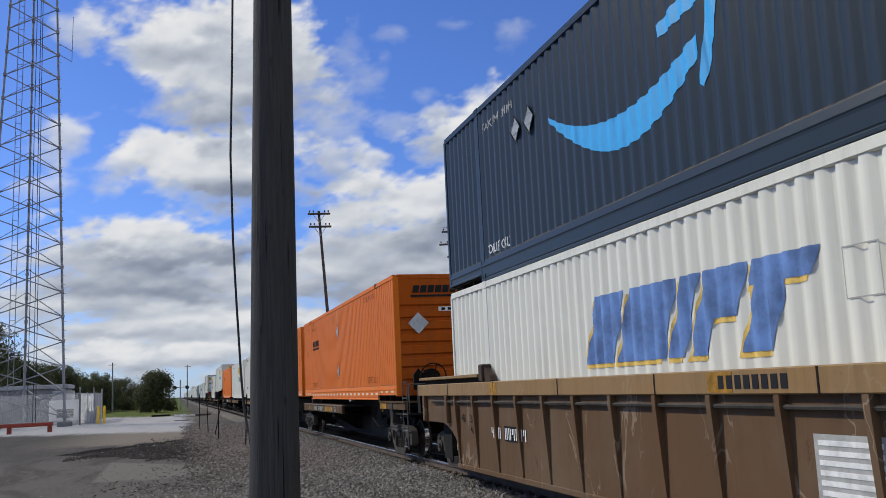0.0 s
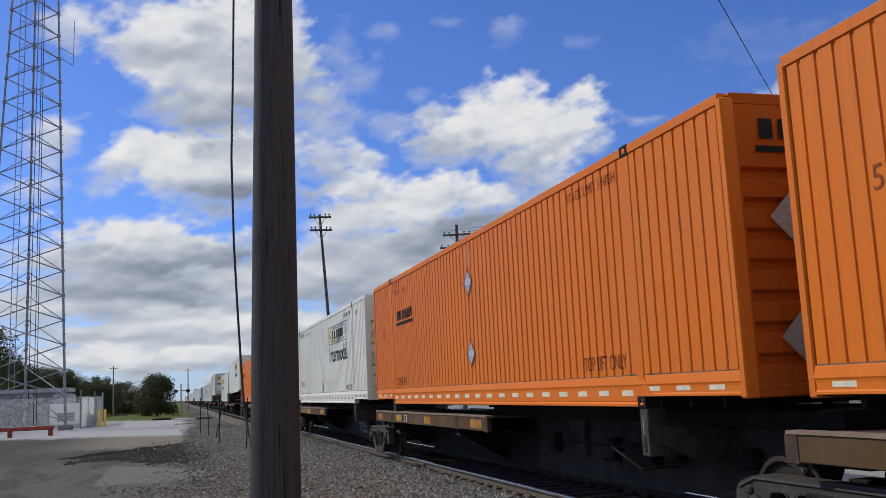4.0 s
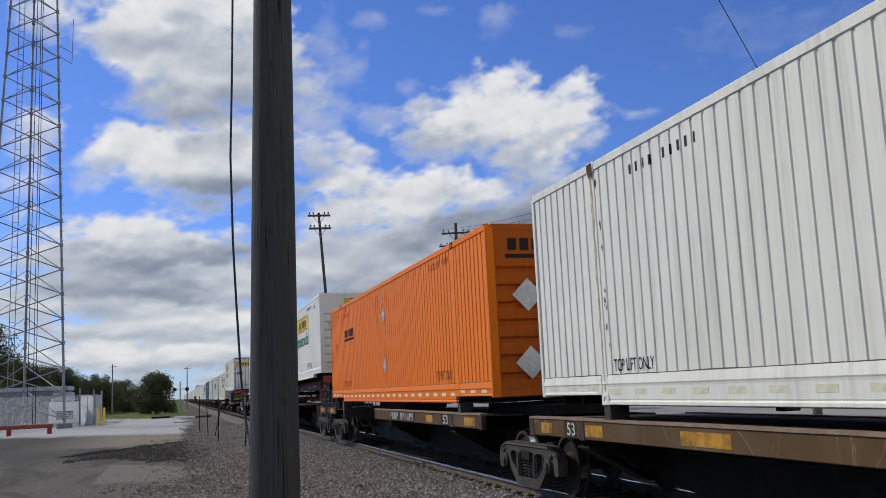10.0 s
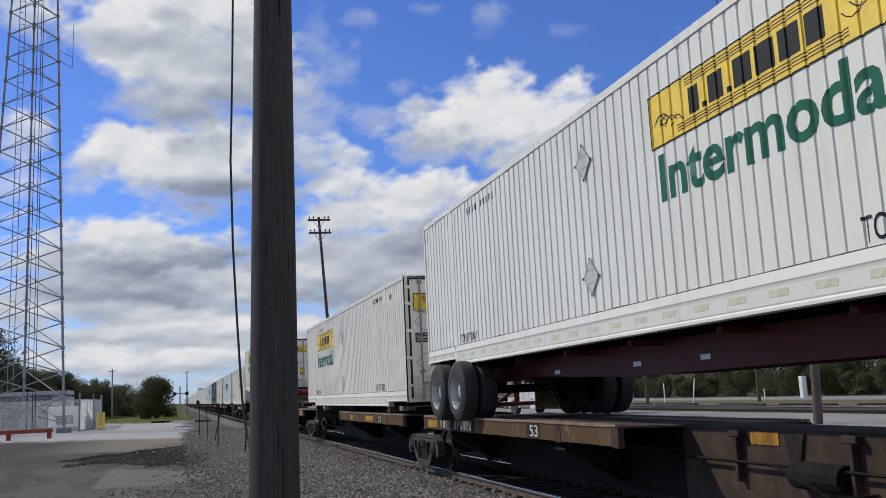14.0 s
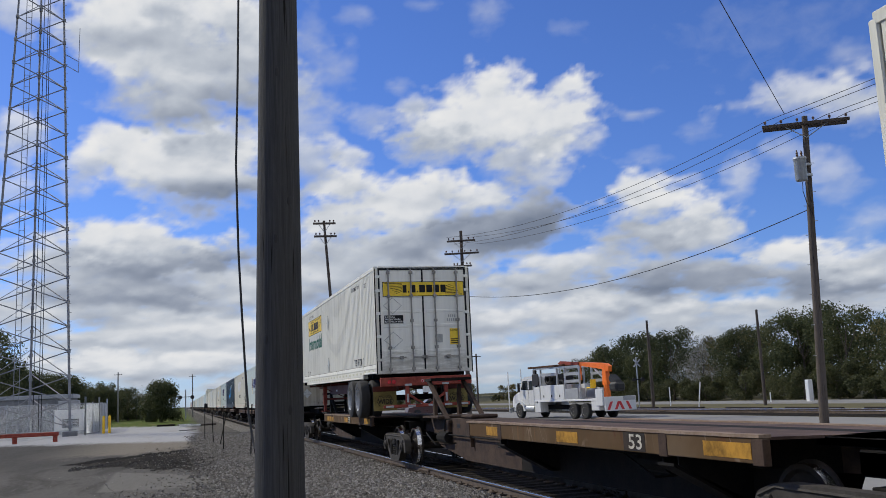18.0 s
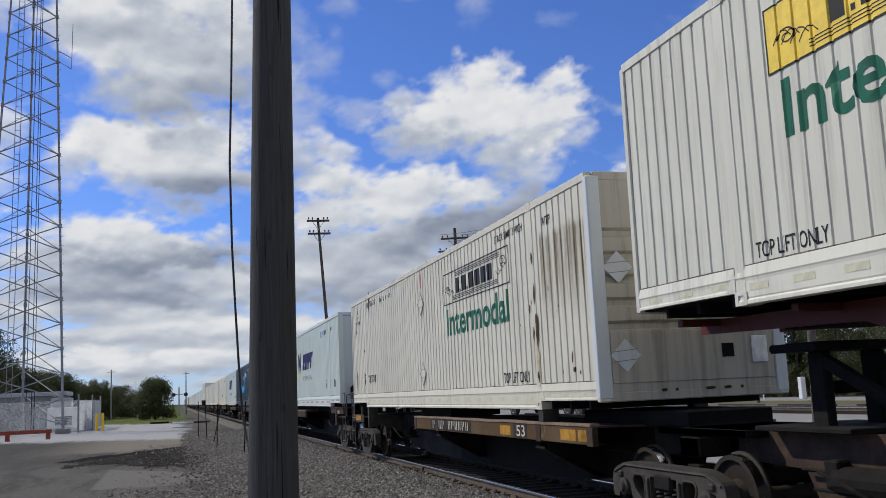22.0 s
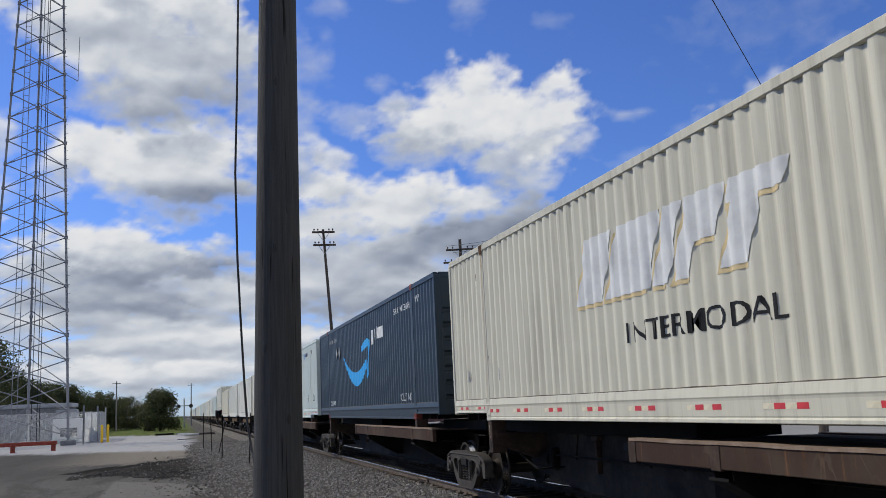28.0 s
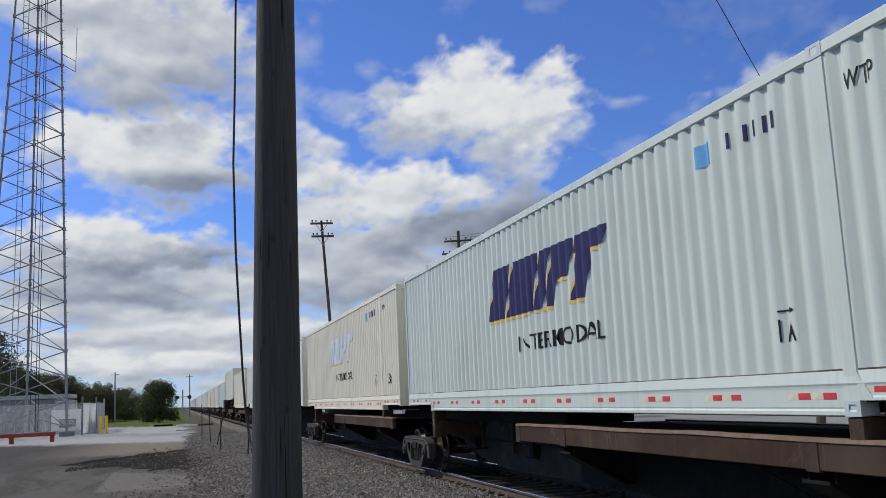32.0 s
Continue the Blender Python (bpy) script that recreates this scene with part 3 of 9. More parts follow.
def riding(ob, y0, x=CX, z=0.0, rx=0.0):
    ob.matrix_basis = pose(x, y0, z, rx)
    MOVERS.append((ob, y0, x, z, rx))
    return ob

# ------------------------------------------------------------------ sky
SKY_H = 150.0
CLOUDS_FAR_LOW = (
    (-0.7, 6.3, 9.4, 2.9, 0.92, 0.8),
    (-0.7, 3.8, 12.5, 1.9, 0.92, 0.84),
    (-6.1, 8.0, 3.8, 2.6, 0.9, 0.82),
    (12.4, 7.8, 7.7, 2.6, 0.92, 0.76),
    (19.6, 4.6, 11.1, 2.1, 0.88, 0.76),
    (15.5, 2.0, 38.1, 2.1, 0.55, 0.72),
    (-0.7, 2.7, 14.6, 1.4, 0.8, 0.8),
    (31.3, 3.5, 14.6, 1.7, 0.8, 0.72),
    (-3.9, 4.1, 5.9, 1.0, 0.95, 0.8),
    (2.5, 4.4, 5.2, 1.0, 0.95, 0.86),
    (-2.0, 2.4, 10.4, 0.8, 0.9, 0.88),
    (-4.8, 5.5, 3.8, 1.0, 0.95, 0.72),
    (0.2, 5.3, 3.1, 0.9, 0.9, 0.85),
    (-5.4, 6.7, 4.2, 0.9, 0.95, 0.55),
)
CLOUDS_FAR_BANDS = (
    (-0.7, 6.4, 3.3, 1.0, 0.9, 0.42),
    (3.2, 7.2, 3.8, 1.6, 0.95, 0.82),
    (1.7, 8.8, 3.9, 1.3, 0.95, 0.42),
    (-4.2, 7.6, 3.1, 0.8, 1, 0.8),
    (-2.3, 8.4, 6.7, 1.2, 0.95, 0.5),
    (-4.2, 9.8, 4.6, 1.3, 1, 0.92),
    (-0.7, 9.3, 3.9, 1.2, 1, 0.86),
    (-8.2, 8.3, 3.2, 2.1, 0.9, 0.8),
    (-9.0, 5.4, 3.1, 2.1, 0.9, 0.72),
    (10.0, 6.4, 4.5, 1.6, 1, 0.6),
    (14.8, 6.9, 6.6, 1.4, 1, 0.66),
    (21.4, 6.4, 5.2, 1.2, 1, 0.72),
    (23.2, 7.5, 4.2, 0.9, 0.95, 0.84),
    (27.1, 4.8, 4.9, 0.9, 0.95, 0.76),
)
CLOUDS_BANDS = (
    (21.7, 4.5, 4.2, 0.8, 0.85, 0.8),
    (31.5, 5.9, 5.9, 1.0, 1, 0.5),
    (33.9, 4.2, 6.3, 0.9, 0.95, 0.8),
    (38.6, 5.4, 4.5, 1.2, 1, 0.46),
    (36.0, 7.0, 3.0, 1.0, 1, 0.92),
    (41.0, 6.0, 3.1, 1.4, 0.9, 0.8),
    (28.6, 6.5, 4.2, 0.9, 1, 0.48),
    (20.5, 2.5, 3.8, 0.6, 0.7, 0.86),
    (12.6, 4.2, 6.9, 1.0, 0.9, 0.74),
    (9.4, 10.2, 3.2, 2.1, 1, 0.86),
    (12.8, 9.0, 4.6, 1.7, 1, 0.8),
    (16.3, 9.2, 5.3, 1.5, 1, 0.55),
    (13.6, 11.4, 5.3, 2.4, 1, 0.9),
    (15.4, 12.6, 2.7, 1.2, 1, 0.92),
)
CLOUDS_MIDDLE = (
    (9.4, 12.4, 2.5, 1.6, 1, 0.92),
    (19.6, 10.1, 4.4, 1.8, 1, 0.42),
    (18.2, 11.9, 2.7, 1.1, 0.95, 0.88),
    (21.7, 10.3, 2.3, 1.5, 1, 0.26),
    (29.7, 8.7, 4.6, 2.1, 1, 0.66),
    (28.6, 10.8, 3.0, 1.7, 1, 0.95),
    (27.5, 11.8, 1.8, 1.0, 1, 0.95),
    (31.2, 9.7, 2.6, 1.7, 1, 0.92),
    (32.3, 8.1, 2.1, 1.4, 0.9, 0.8),
    (33.8, 11.5, 1.4, 1.6, 0.6, 0.9),
    (0.2, 14.0, 4.6, 2.8, 1, 0.86),
    (-2.4, 14.2, 3.9, 2.1, 1, 0.95),
    (1.9, 15.0, 3.9, 2.4, 1, 0.9),
    (-4.6, 15.7, 1.4, 1.0, 0.9, 0.98),
)
CLOUDS_HIGH_LEFT = (
    (-5.8, 13.4, 1.8, 1.6, 0.8, 0.9),
    (2.2, 12.6, 4.6, 1.2, 0.95, 0.46),
    (-0.1, 18.4, 4.0, 3.3, 1, 0.66),
    (-2.1, 20.1, 4.1, 3.1, 1, 0.88),
    (-0.7, 22.7, 7.1, 2.8, 1, 0.84),
    (3.3, 20.0, 4.1, 3.5, 1, 0.7),
    (-5.0, 22.0, 3.0, 1.7, 0.9, 0.88),
    (3.0, 22.5, 3.4, 2.1, 1, 0.92),
    (-9.3, 15.6, 2.0, 1.6, 0.8, 0.92),
    (-9.8, 22.1, 1.9, 1.2, 0.7, 0.8),
    (-9.4, 12.3, 2.1, 1.2, 0.6, 0.9),
    (7.9, 20.9, 1.7, 3.1, 0.38, 0.6),
    (9.1, 19.4, 1.8, 1.7, 0.34, 0.68),
    (6.6, 16.9, 2.2, 2.4, 0.55, 0.68),
)
CLOUDS_HIGH = (
    (10.1, 21.2, 0.9, 1.2, 0.22, 0.75),
    (10.2, 14.5, 1.4, 1.0, 0.85, 0.92),
    (7.7, 14.0, 2.1, 1.7, 0.8, 0.7),
    (11.5, 17.0, 2.0, 1.0, 0.5, 0.74),
    (14.4, 17.5, 2.4, 1.5, 0.85, 0.84),
    (21.2, 14.0, 2.9, 1.6, 0.9, 0.7),
    (16.7, 16.0, 4.7, 1.9, 1, 0.76),
    (19.6, 16.8, 4.9, 2.8, 1, 1.0),
    (23.3, 16.0, 3.2, 2.6, 1, 0.99),
    (13.2, 19.0, 1.3, 0.8, 0.4, 0.84),
    (19.4, 18.8, 1.8, 1.1, 0.9, 1.0),
    (23.9, 17.9, 1.7, 1.1, 0.95, 1.0),
    (25.5, 15.0, 1.3, 1.2, 0.55, 0.86),
    (35.7, 19.5, 9.6, 3.8, 0.12, 0.8),
)
CLOUDS_WISPS = (
    (22.2, 13.0, 1.8, 1.2, 0.7, 0.86),
    (28.0, 16.2, 1.9, 0.7, 0.5, 0.88),
    (29.1, 13.3, 1.8, 1.0, 0.3, 0.86),
    (31.6, 14.7, 2.0, 0.9, 0.25, 0.88),
    (19.4, 22.8, 1.7, 1.2, 0.35, 0.85),
    (10.5, 23.0, 1.5, 0.8, 0.3, 0.85),
    (23.9, 21.7, 1.5, 0.6, 0.2, 0.9),
    (15.1, 23.7, 1.5, 0.6, 0.3, 0.9),
    (37.9, 16.1, 4.5, 1.5, 0.75, 0.9),
    (40.5, 15.2, 2.9, 1.7, 0.7, 0.88),
    (36.6, 12.8, 1.8, 1.2, 0.5, 0.88),
    (39.2, 11.5, 2.1, 1.6, 0.5, 0.88),
    (40.4, 8.3, 1.8, 1.4, 0.45, 0.88),
    (40.5, 18.1, 1.8, 0.8, 0.3, 0.88),
)


def smooth_noise(u, v, seed, octaves=5, rough=0.55):
    """Soft lattice noise in about -1..1, summed over octaves."""
    out, amp, tot = np.zeros(u.shape), 1.0, 0.0
    for o in range(octaves):
        grid = np.random.default_rng(seed + 17 * o).uniform(-1, 1, (128, 128))
        x, y = u * 2.0 ** o + 37.0, v * 2.0 ** o + 53.0
        i, j = np.floor(x).astype(int), np.floor(y).astype(int)
        fx, fy = x - i, y - j
        fx, fy = fx * fx * (3 - 2 * fx), fy * fy * (3 - 2 * fy)
        a, b = grid[i % 128, j % 128], grid[(i + 1) % 128, j % 128]
        c, d = grid[i % 128, (j + 1) % 128], grid[(i + 1) % 128, (j + 1) % 128]
        out += amp * ((a * (1 - fx) + b * fx) * (1 - fy) + (c * (1 - fx) + d * fx) * fy)
        tot += amp
        amp *= rough
    return out / tot * 1.6


def cloud_layer():
    """A sheet of cumulus that starts well out in front and drifts with the wind: the farthest heaps first, each with a bright crown and a grey base."""
    az = np.radians(np.concatenate([np.linspace(-24, -12.3, 30), np.linspace(-12, 45, 420), np.linspace(46, 250, 120)]))
    el = np.concatenate([np.linspace(-0.3, 8, 90), np.linspace(8.11, 28, 170), np.linspace(28.5, 80, 50)])
    A, E = np.meshgrid(np.degrees(az), el)
    cover, lit = np.full(A.shape, 0.0), np.full(A.shape, 0.75)
    heaps = []
    r = random.Random(23)
    for k in range(150):                                           # unseen clouds round the rest of the sky, added bright to fill shaded faces
        a, e = r.uniform(50, 250), r.uniform(6, 75)
        heaps.append((a, e, r.uniform(5, 12) * (1 + 0.012 * e), r.uniform(3, 6), 1.0, r.uniform(0.95, 1.15)))
    for k in range(26):
        heaps.append((r.uniform(-20, 48), r.uniform(33, 78), r.uniform(5, 10), r.uniform(2.5, 5), 0.9, r.uniform(0.6, 0.9)))
    for e in (0.9, 1.5, 2.1, 2.8, 3.6, 4.5):                       # small far heaps in rows above the horizon
        a = -14.0 + r.uniform(0, 4)
        while a < 46:
            heaps.append((a, e + r.uniform(-0.3, 0.3), r.uniform(1.2, 3.0), 0.26 + 0.09 * e, r.uniform(0.5, 0.95), r.uniform(0.6, 0.95)))
            a += r.uniform(3.0, 6.5)
    for bank in (CLOUDS_FAR_LOW, CLOUDS_FAR_BANDS, CLOUDS_BANDS, CLOUDS_MIDDLE, CLOUDS_HIGH_LEFT, CLOUDS_HIGH, CLOUDS_WISPS):
        heaps += bank
    rows_up = np.maximum(E, 0.0) + 8.0 * np.log(np.maximum(E, 0.0) + 3.0)      # banks crowd together towards the horizon
    wide, high = smooth_noise(A / 3.2, rows_up / 2.6, 5, 3), smooth_noise(A / 3.2, rows_up / 2.6, 9, 3)
    lump = smooth_noise(A / 2.3, rows_up / 1.9, 21, 5, 0.52)
    relief = smooth_noise(A / 2.6, rows_up / 2.0, 61, 3, 0.42) - smooth_noise(A / 2.6 - 0.1, rows_up / 2.0 + 0.42, 61, 3, 0.42)
    fine = smooth_noise(A / 0.75, rows_up / 0.65, 33, 4, 0.55)
    for a, e, ra, re, k, b in heaps:
        box = np.ix_(np.abs(el - e) < 2.6 * re + 1.0, np.abs(np.degrees(az) - a) < 2.6 * ra + 1.0)
        sq = min(1.6, max(0.5, re))
        u, v = A[box] - a + 0.45 * sq * wide[box], E[box] - e + 0.32 * sq * high[box]
        s = 1.17 - np.sqrt((u / (1.05 * ra)) ** 2 + (v / (np.where(v < 0, 1.0, 1.08) * re)) ** 2) + 0.30 * lump[box] + 0.15 * fine[box]
        al = np.clip(s / (np.where(v < 0, 0.95, 0.66) + max(0.0, 0.9 - k)), 0, 1)
        al = al * al * (3 - 2 * al) * k
        glow = b - 0.17 + 0.24 * np.clip(v / re, -1.0, 1.0) + 0.13 * relief[box] + 0.05 * fine[box] + 0.05 * lump[box]
        lit[box] = lit[box] * (1 - al) + glow * al
        cover[box] = cover[box] + (1.0 - cover[box]) * al
    r = np.minimum(SKY_H / np.tan(np.radians(np.maximum(E, 0.1))), 4500.0)
    x, y = r * np.sin(np.radians(A)), r * np.cos(np.radians(A))
    rows, cols = A.shape
    me = bpy.data.meshes.new("cloud_layer")
    idx = np.arange(rows * cols).reshape(rows, cols)
    faces = np.stack([idx[:-1, :-1], idx[:-1, 1:], idx[1:, 1:], idx[1:, :-1]], -1).reshape(-1, 4)
    me.from_pydata(np.stack([x, y, r * np.tan(np.radians(E))], -1).reshape(-1, 3).tolist(), [], faces.tolist())
    for nm, val in (("cover", cover), ("lit", lit)):
        at = me.attributes.new(nm, "FLOAT", "POINT")
        at.data.foreach_set("value", val.astype(np.float32).ravel())
    uv = me.uv_layers.new(name="UVMap")
    both = np.stack([A.ravel(), rows_up.ravel()], -1)
    loops = np.zeros(len(me.loops), dtype=np.int32)
    me.loops.foreach_get("vertex_index", loops)
    uv.data.foreach_set("uv", both[loops].astype(np.float32).ravel())
    me.materials.append(M["cloud"])
    ob = new("backdrop_clouds", me)
    ob.location.z = CAM_H
    return tagged(ob, "drifting white cumulus clouds with grey undersides", "clouds", kind="structure")


clouds = cloud_layer()

# ------------------------------------------------------------------ ground and track
rng = np.random.default_rng(5)


def ground_sheet():
    xs = np.unique(np.concatenate([np.linspace(-30, 40, 71), [-2500, -1200, -500, -200, -90, -50, 60, 90, 200, 500, 1200, 2500]]))
    ys = np.unique(np.concatenate([np.linspace(-20, 130, 101), [-2500, -800, -200, -60, 170, 250, 400, 700, 1400, 2600, 4500]]))
    vs, fs = [], []
    for y in ys:
        for x in xs:
            z = 0.0
            if -12 < x < 3.2 and 8 < y < 70:
                z = 0.035 * noise.noise((x * 0.5, y * 0.3, 0)) + 0.015 * noise.noise((x * 2.1, y * 1.3, 4))
            vs.append((x, y, z - 0.01))
    n = len(xs)
    for j in range(len(ys) - 1):
        for i in range(n - 1):
            fs.append((j * n + i, j * n + i + 1, (j + 1) * n + i + 1, (j + 1) * n + i))
    g = Geo().add(vs, fs)
    return thing("ground", "broken asphalt and pale crushed stone lot with grass beyond", "ground", kind="structure", shape=g, mat=M["ground"], smooth=True)


ground_sheet()


def track(cx, y0, y1, name):
    """Ballast bed with two rails; the ties are added at the end of the file."""
    g = Geo().prism([(cx - 2.6, -0.02), (cx - 1.9, 0.045), (cx + 1.9, 0.045), (cx + 2.6, -0.02)], y0, y1, "y")
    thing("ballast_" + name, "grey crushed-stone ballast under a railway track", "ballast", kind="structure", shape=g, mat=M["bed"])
    head = [(-0.037, 0.165), (-0.033, 0.173), (0.033, 0.173), (0.037, 0.165)]
    low = [(-0.07, 0.0), (-0.07, 0.012), (-0.012, 0.03), (-0.010, 0.125), (-0.037, 0.138), (-0.037, 0.1648), (0.037, 0.1648), (0.037, 0.138), (0.010, 0.125), (0.012, 0.03), (0.07, 0.012), (0.07, 0.0)]
    for s in (-1, 1):
        r = thing("rail", "rust-brown steel rail with a polished head", "rail", pose(cx + s * 0.7535, 0, RAIL_Z - 0.173), group="rails", kind="structure")
        part("rail_body", Geo().prism(low, y0, y1, "y"), M["rail_side"], r)
        part("rail_head", Geo().prism(head, y0, y1, "y"), M["rail_head"], r, "polished running surface")
        j = Geo()
        for k in range(5):
            y = 9.4 + k * 11.9 + (5.1 if s > 0 else 0)
            j.box(-0.055, -0.012, y - 0.42, y + 0.42, 0.035, 0.12, 0.008)
            for b in (-0.33, -0.2, -0.07, 0.07, 0.2, 0.33):
                j.cyl((-0.055, y + b, 0.078), (-0.085, y + b, 0.078), 0.016, n=6)
        part("joint_bar", j, M["rail_side"], r)


track(CX, -330, 900, "main")


def stones():
    """Loose ballast beside the near rail, thinning out over the lot; lumps of broken tar."""
    base = np.array([(1, 0, 0), (-1, 0, 0), (0, 1, 0), (0, -1, 0), (0, 0, 1), (0, 0, -1)], float)
    tris = np.array([(0, 2, 4), (2, 1, 4), (1, 3, 4), (3, 0, 4), (2, 0, 5), (1, 2, 5), (3, 1, 5), (0, 3, 5)])

    def heap(name, label, x, y, size, mat, lift=0.25):
        n = len(x)
        shape = base[None] * (size[:, None, None] * (0.7 + 0.6 * rng.random((n, 6, 1)))) * np.array([1.2, 1.0, 0.75])
        shape += rng.normal(0, 0.18, (n, 6, 3)) * size[:, None, None]
        a = rng.random(n) * 6.283
        ca, sa = np.cos(a)[:, None], np.sin(a)[:, None]
        px, py = shape[..., 0] * ca - shape[..., 1] * sa, shape[..., 0] * sa + shape[..., 1] * ca
        z0 = np.where(x > 3.6, np.minimum((x - 3.515) / 0.7, 1) * 0.06 - 0.015, 0.0) + size * lift
        vs = np.stack([px + x[:, None], py + y[:, None], shape[..., 2] + z0[:, None]], -1).reshape(-1, 3)
        fs = (tris[None] + 6 * np.arange(n)[:, None, None]).reshape(-1, 3)
        me = bpy.data.meshes.new(name)
        me.from_pydata(vs.tolist(), [], fs.tolist())
        me.materials.append(mat)
        tagged(new(name, me), label, name.replace("_", " "), kind="stuff")

    count = 62000
    y = 9.5 + 52 * rng.random(count) ** 1.9
    x = 0.0 + 5.2 * rng.random(count) ** 0.66
    keep = rng.random(count) < np.clip((x + 0.1) / 1.3, 0.12, 1) * np.clip(1.35 - (x - 4.4) * 0.5, 0.5, 1)
    x, y = x[keep], y[keep]
    heap("gravel", "loose grey crushed stones beside the rail", x, y, 0.015 + 0.022 * rng.random(len(x)) ** 1.5 + 0.0003 * y, M["stone"])
    n = 3600
    x = rng.normal(-0.4, 1.5, n)
    y = 20 + 26 * rng.random(n)
    keep = rng.random(n) < np.clip(0.25 + 0.25 * (x + 1.2), 0.02, 1)
    x, y = x[keep], y[keep]
    heap("rubble", "scattered stones and crumbs on the lot", x, y, 0.010 + 0.028 * rng.random(len(x)) ** 3, M["stone"], 0.1)
    n = 4200
    x = rng.normal(0.2, 0.75, n)
    heap("grit", "coarse dirt and small stones in the foreground", x, 12.5 + 8.5 * rng.random(n) - 1.2 * x, 0.008 + 0.026 * rng.random(n) ** 2.2, M["stone"], 0.1)
    n = 900
    u = rng.random(n)
    x = -3.5 + 4.9 * u
    y = 33.5 + rng.normal(0, 1.3, n) * (0.4 + u) - 1.0 * u + 0.8 * np.sin(x * 2.3)
    heap("broken_tar", "crumbled black tar along a worn edge of the lot", x, y, 0.02 + 0.04 * rng.random(n) ** 2.5, M["tar"], -0.2)


stones()

# ------------------------------------------------------------------ the train: containers
CL, CW, CH = 16.154, 2.591, 2.896
HL, HW = CL / 2, CW / 2
CACHE = {}
SILL_Z, TOP_Z = 0.34, 2.785
STYLE = {  # pitch, outer flat, slope, inner flat, depth of the wall's folds
    "narrow": (0.21, 0.160, 0.012, 0.026, 0.014),
    "wide": (0.25, 0.100, 0.048, 0.054, 0.034),
    "deep": (0.25, 0.080, 0.050, 0.070, 0.027),
}
BAYS = ((0.12, 1.90), (2.06, CL - 2.06), (CL - 1.90, CL - 0.12))


def folds(style):
    """The wall's section: (distance from the rear end, depth)."""
    p, o, sl, inn, d = STYLE[style]
    out = []
    for a, b in BAYS:
        n = int((b - a) / p)
        at = a + ((b - a) - n * p) / 2
        out.append((a, 0.0))
        for i in range(n):
            s = at + i * p + o / 2
            out += [(s, 0.0), (s + sl, d), (s + sl + inn, d), (s + 2 * sl + inn, 0.0)]
        out.append((b, 0.0))
    return out


def side_wall(style):
    g, pr = Geo(), folds(style)
    for a, b in BAYS:
        sec = [q for q in pr if a - 1e-6 <= q[0] <= b + 1e-6]
        vs = [(-HW + 0.014 + d, HL - f, z) for f, d in sec for z in (SILL_Z - 0.01, TOP_Z + 0.01)]
        g.add(vs, [(2 * i, 2 * i + 2, 2 * i + 3, 2 * i + 1) for i in range(len(sec) - 1)])
    # the wall's back, so that it has thickness
    g.box(-HW + 0.06, -HW + 0.075, -HL + 0.1, HL - 0.1, SILL_Z, TOP_Z)
    return g


def conform(bm, style, lift):
    """Lays a flat outline (from rear, height) on the folded side wall."""
    pr = folds(style)
    lo = min(v.co.x for v in bm.verts)
    hi = max(v.co.x for v in bm.verts)
    for f, _ in pr:
        if lo < f < hi:
            bmesh.ops.bisect_plane(bm, geom=bm.verts[:] + bm.edges[:] + bm.faces[:], plane_co=(f, 0, 0), plane_no=(1, 0, 0))
    fx, fd = [q[0] for q in pr], [q[1] for q in pr]
    for v in bm.verts:
        v.co = (-HW + 0.014 + float(np.interp(v.co.x, fx, fd)) - lift, HL - v.co.x, v.co.y)


def flat_polys(polys):
    bm = bmesh.new()
    for p in polys:
        bm.faces.new([bm.verts.new((*q, 0)) for q in p])
    bmesh.ops.remove_doubles(bm, verts=bm.verts, dist=0.0005)
    return bm


def letters(text, x, z, w, h, bold=0.02):
    """Lettering in the built-in font, fitted to a box."""
    cu = bpy.data.curves.new("lettering", "FONT")
    cu.body, cu.offset, cu.resolution_u = text, bold, 3
    ob = bpy.data.objects.new("lettering", cu)
    me = bpy.data.meshes.new_from_object(ob)
    bm = bmesh.new()
    bm.from_mesh(me)
    bpy.data.objects.remove(ob)
    bpy.data.meshes.remove(me)
    x0, x1 = min(v.co.x for v in bm.verts), max(v.co.x for v in bm.verts)
    y0, y1 = min(v.co.y for v in bm.verts), max(v.co.y for v in bm.verts)
    for v in bm.verts:
        v.co = (x + (v.co.x - x0) / (x1 - x0) * w, z + (v.co.y - y0) / (y1 - y0) * h, 0)
    return bm


def bars(n, x, z, w, h, fill=0.72, slant=0.0, cut=()):
    """A row of plain blocks in place of a word or a number."""
    out, p = [], w / n
    for i in range(n):
        if i in cut:
            continue
        a, b = x + i * p + p * (1 - fill) / 2, x + i * p + p * (1 + fill) / 2
        out.append([(a, z), (b, z), (b + slant, z + h), (a + slant, z + h)])
    return out


def wordmark(x, z, w, h, slant=0.35):
    """A row of plain slanted blocks of uneven width, two of them stepped."""
    out, at, p = [], 0.0, w / 5.2

    def q(a, b, c, d):
        out.append([(x + a + slant * c * h, z + c * h), (x + b + slant * c * h, z + c * h), (x + b + slant * d * h, z + d * h), (x + a + slant * d * h, z + d * h)])
    for k, b in enumerate((0.95, 1.35, 0.42, 0.90, 1.10)):
        if k == 3:
            q(at, at + 0.45 * b * p, 0.0, 0.42)
            q(at, at + b * p, 0.42, 1.0)
        elif k == 4:
            q(at + 0.12 * p, at + 0.62 * b * p, 0.0, 0.72)
            q(at, at + b * p, 0.72, 1.0)
        else:
            q(at, at + b * p, 0.0, 1.0)
        at += (b + 0.12) * p
    return out


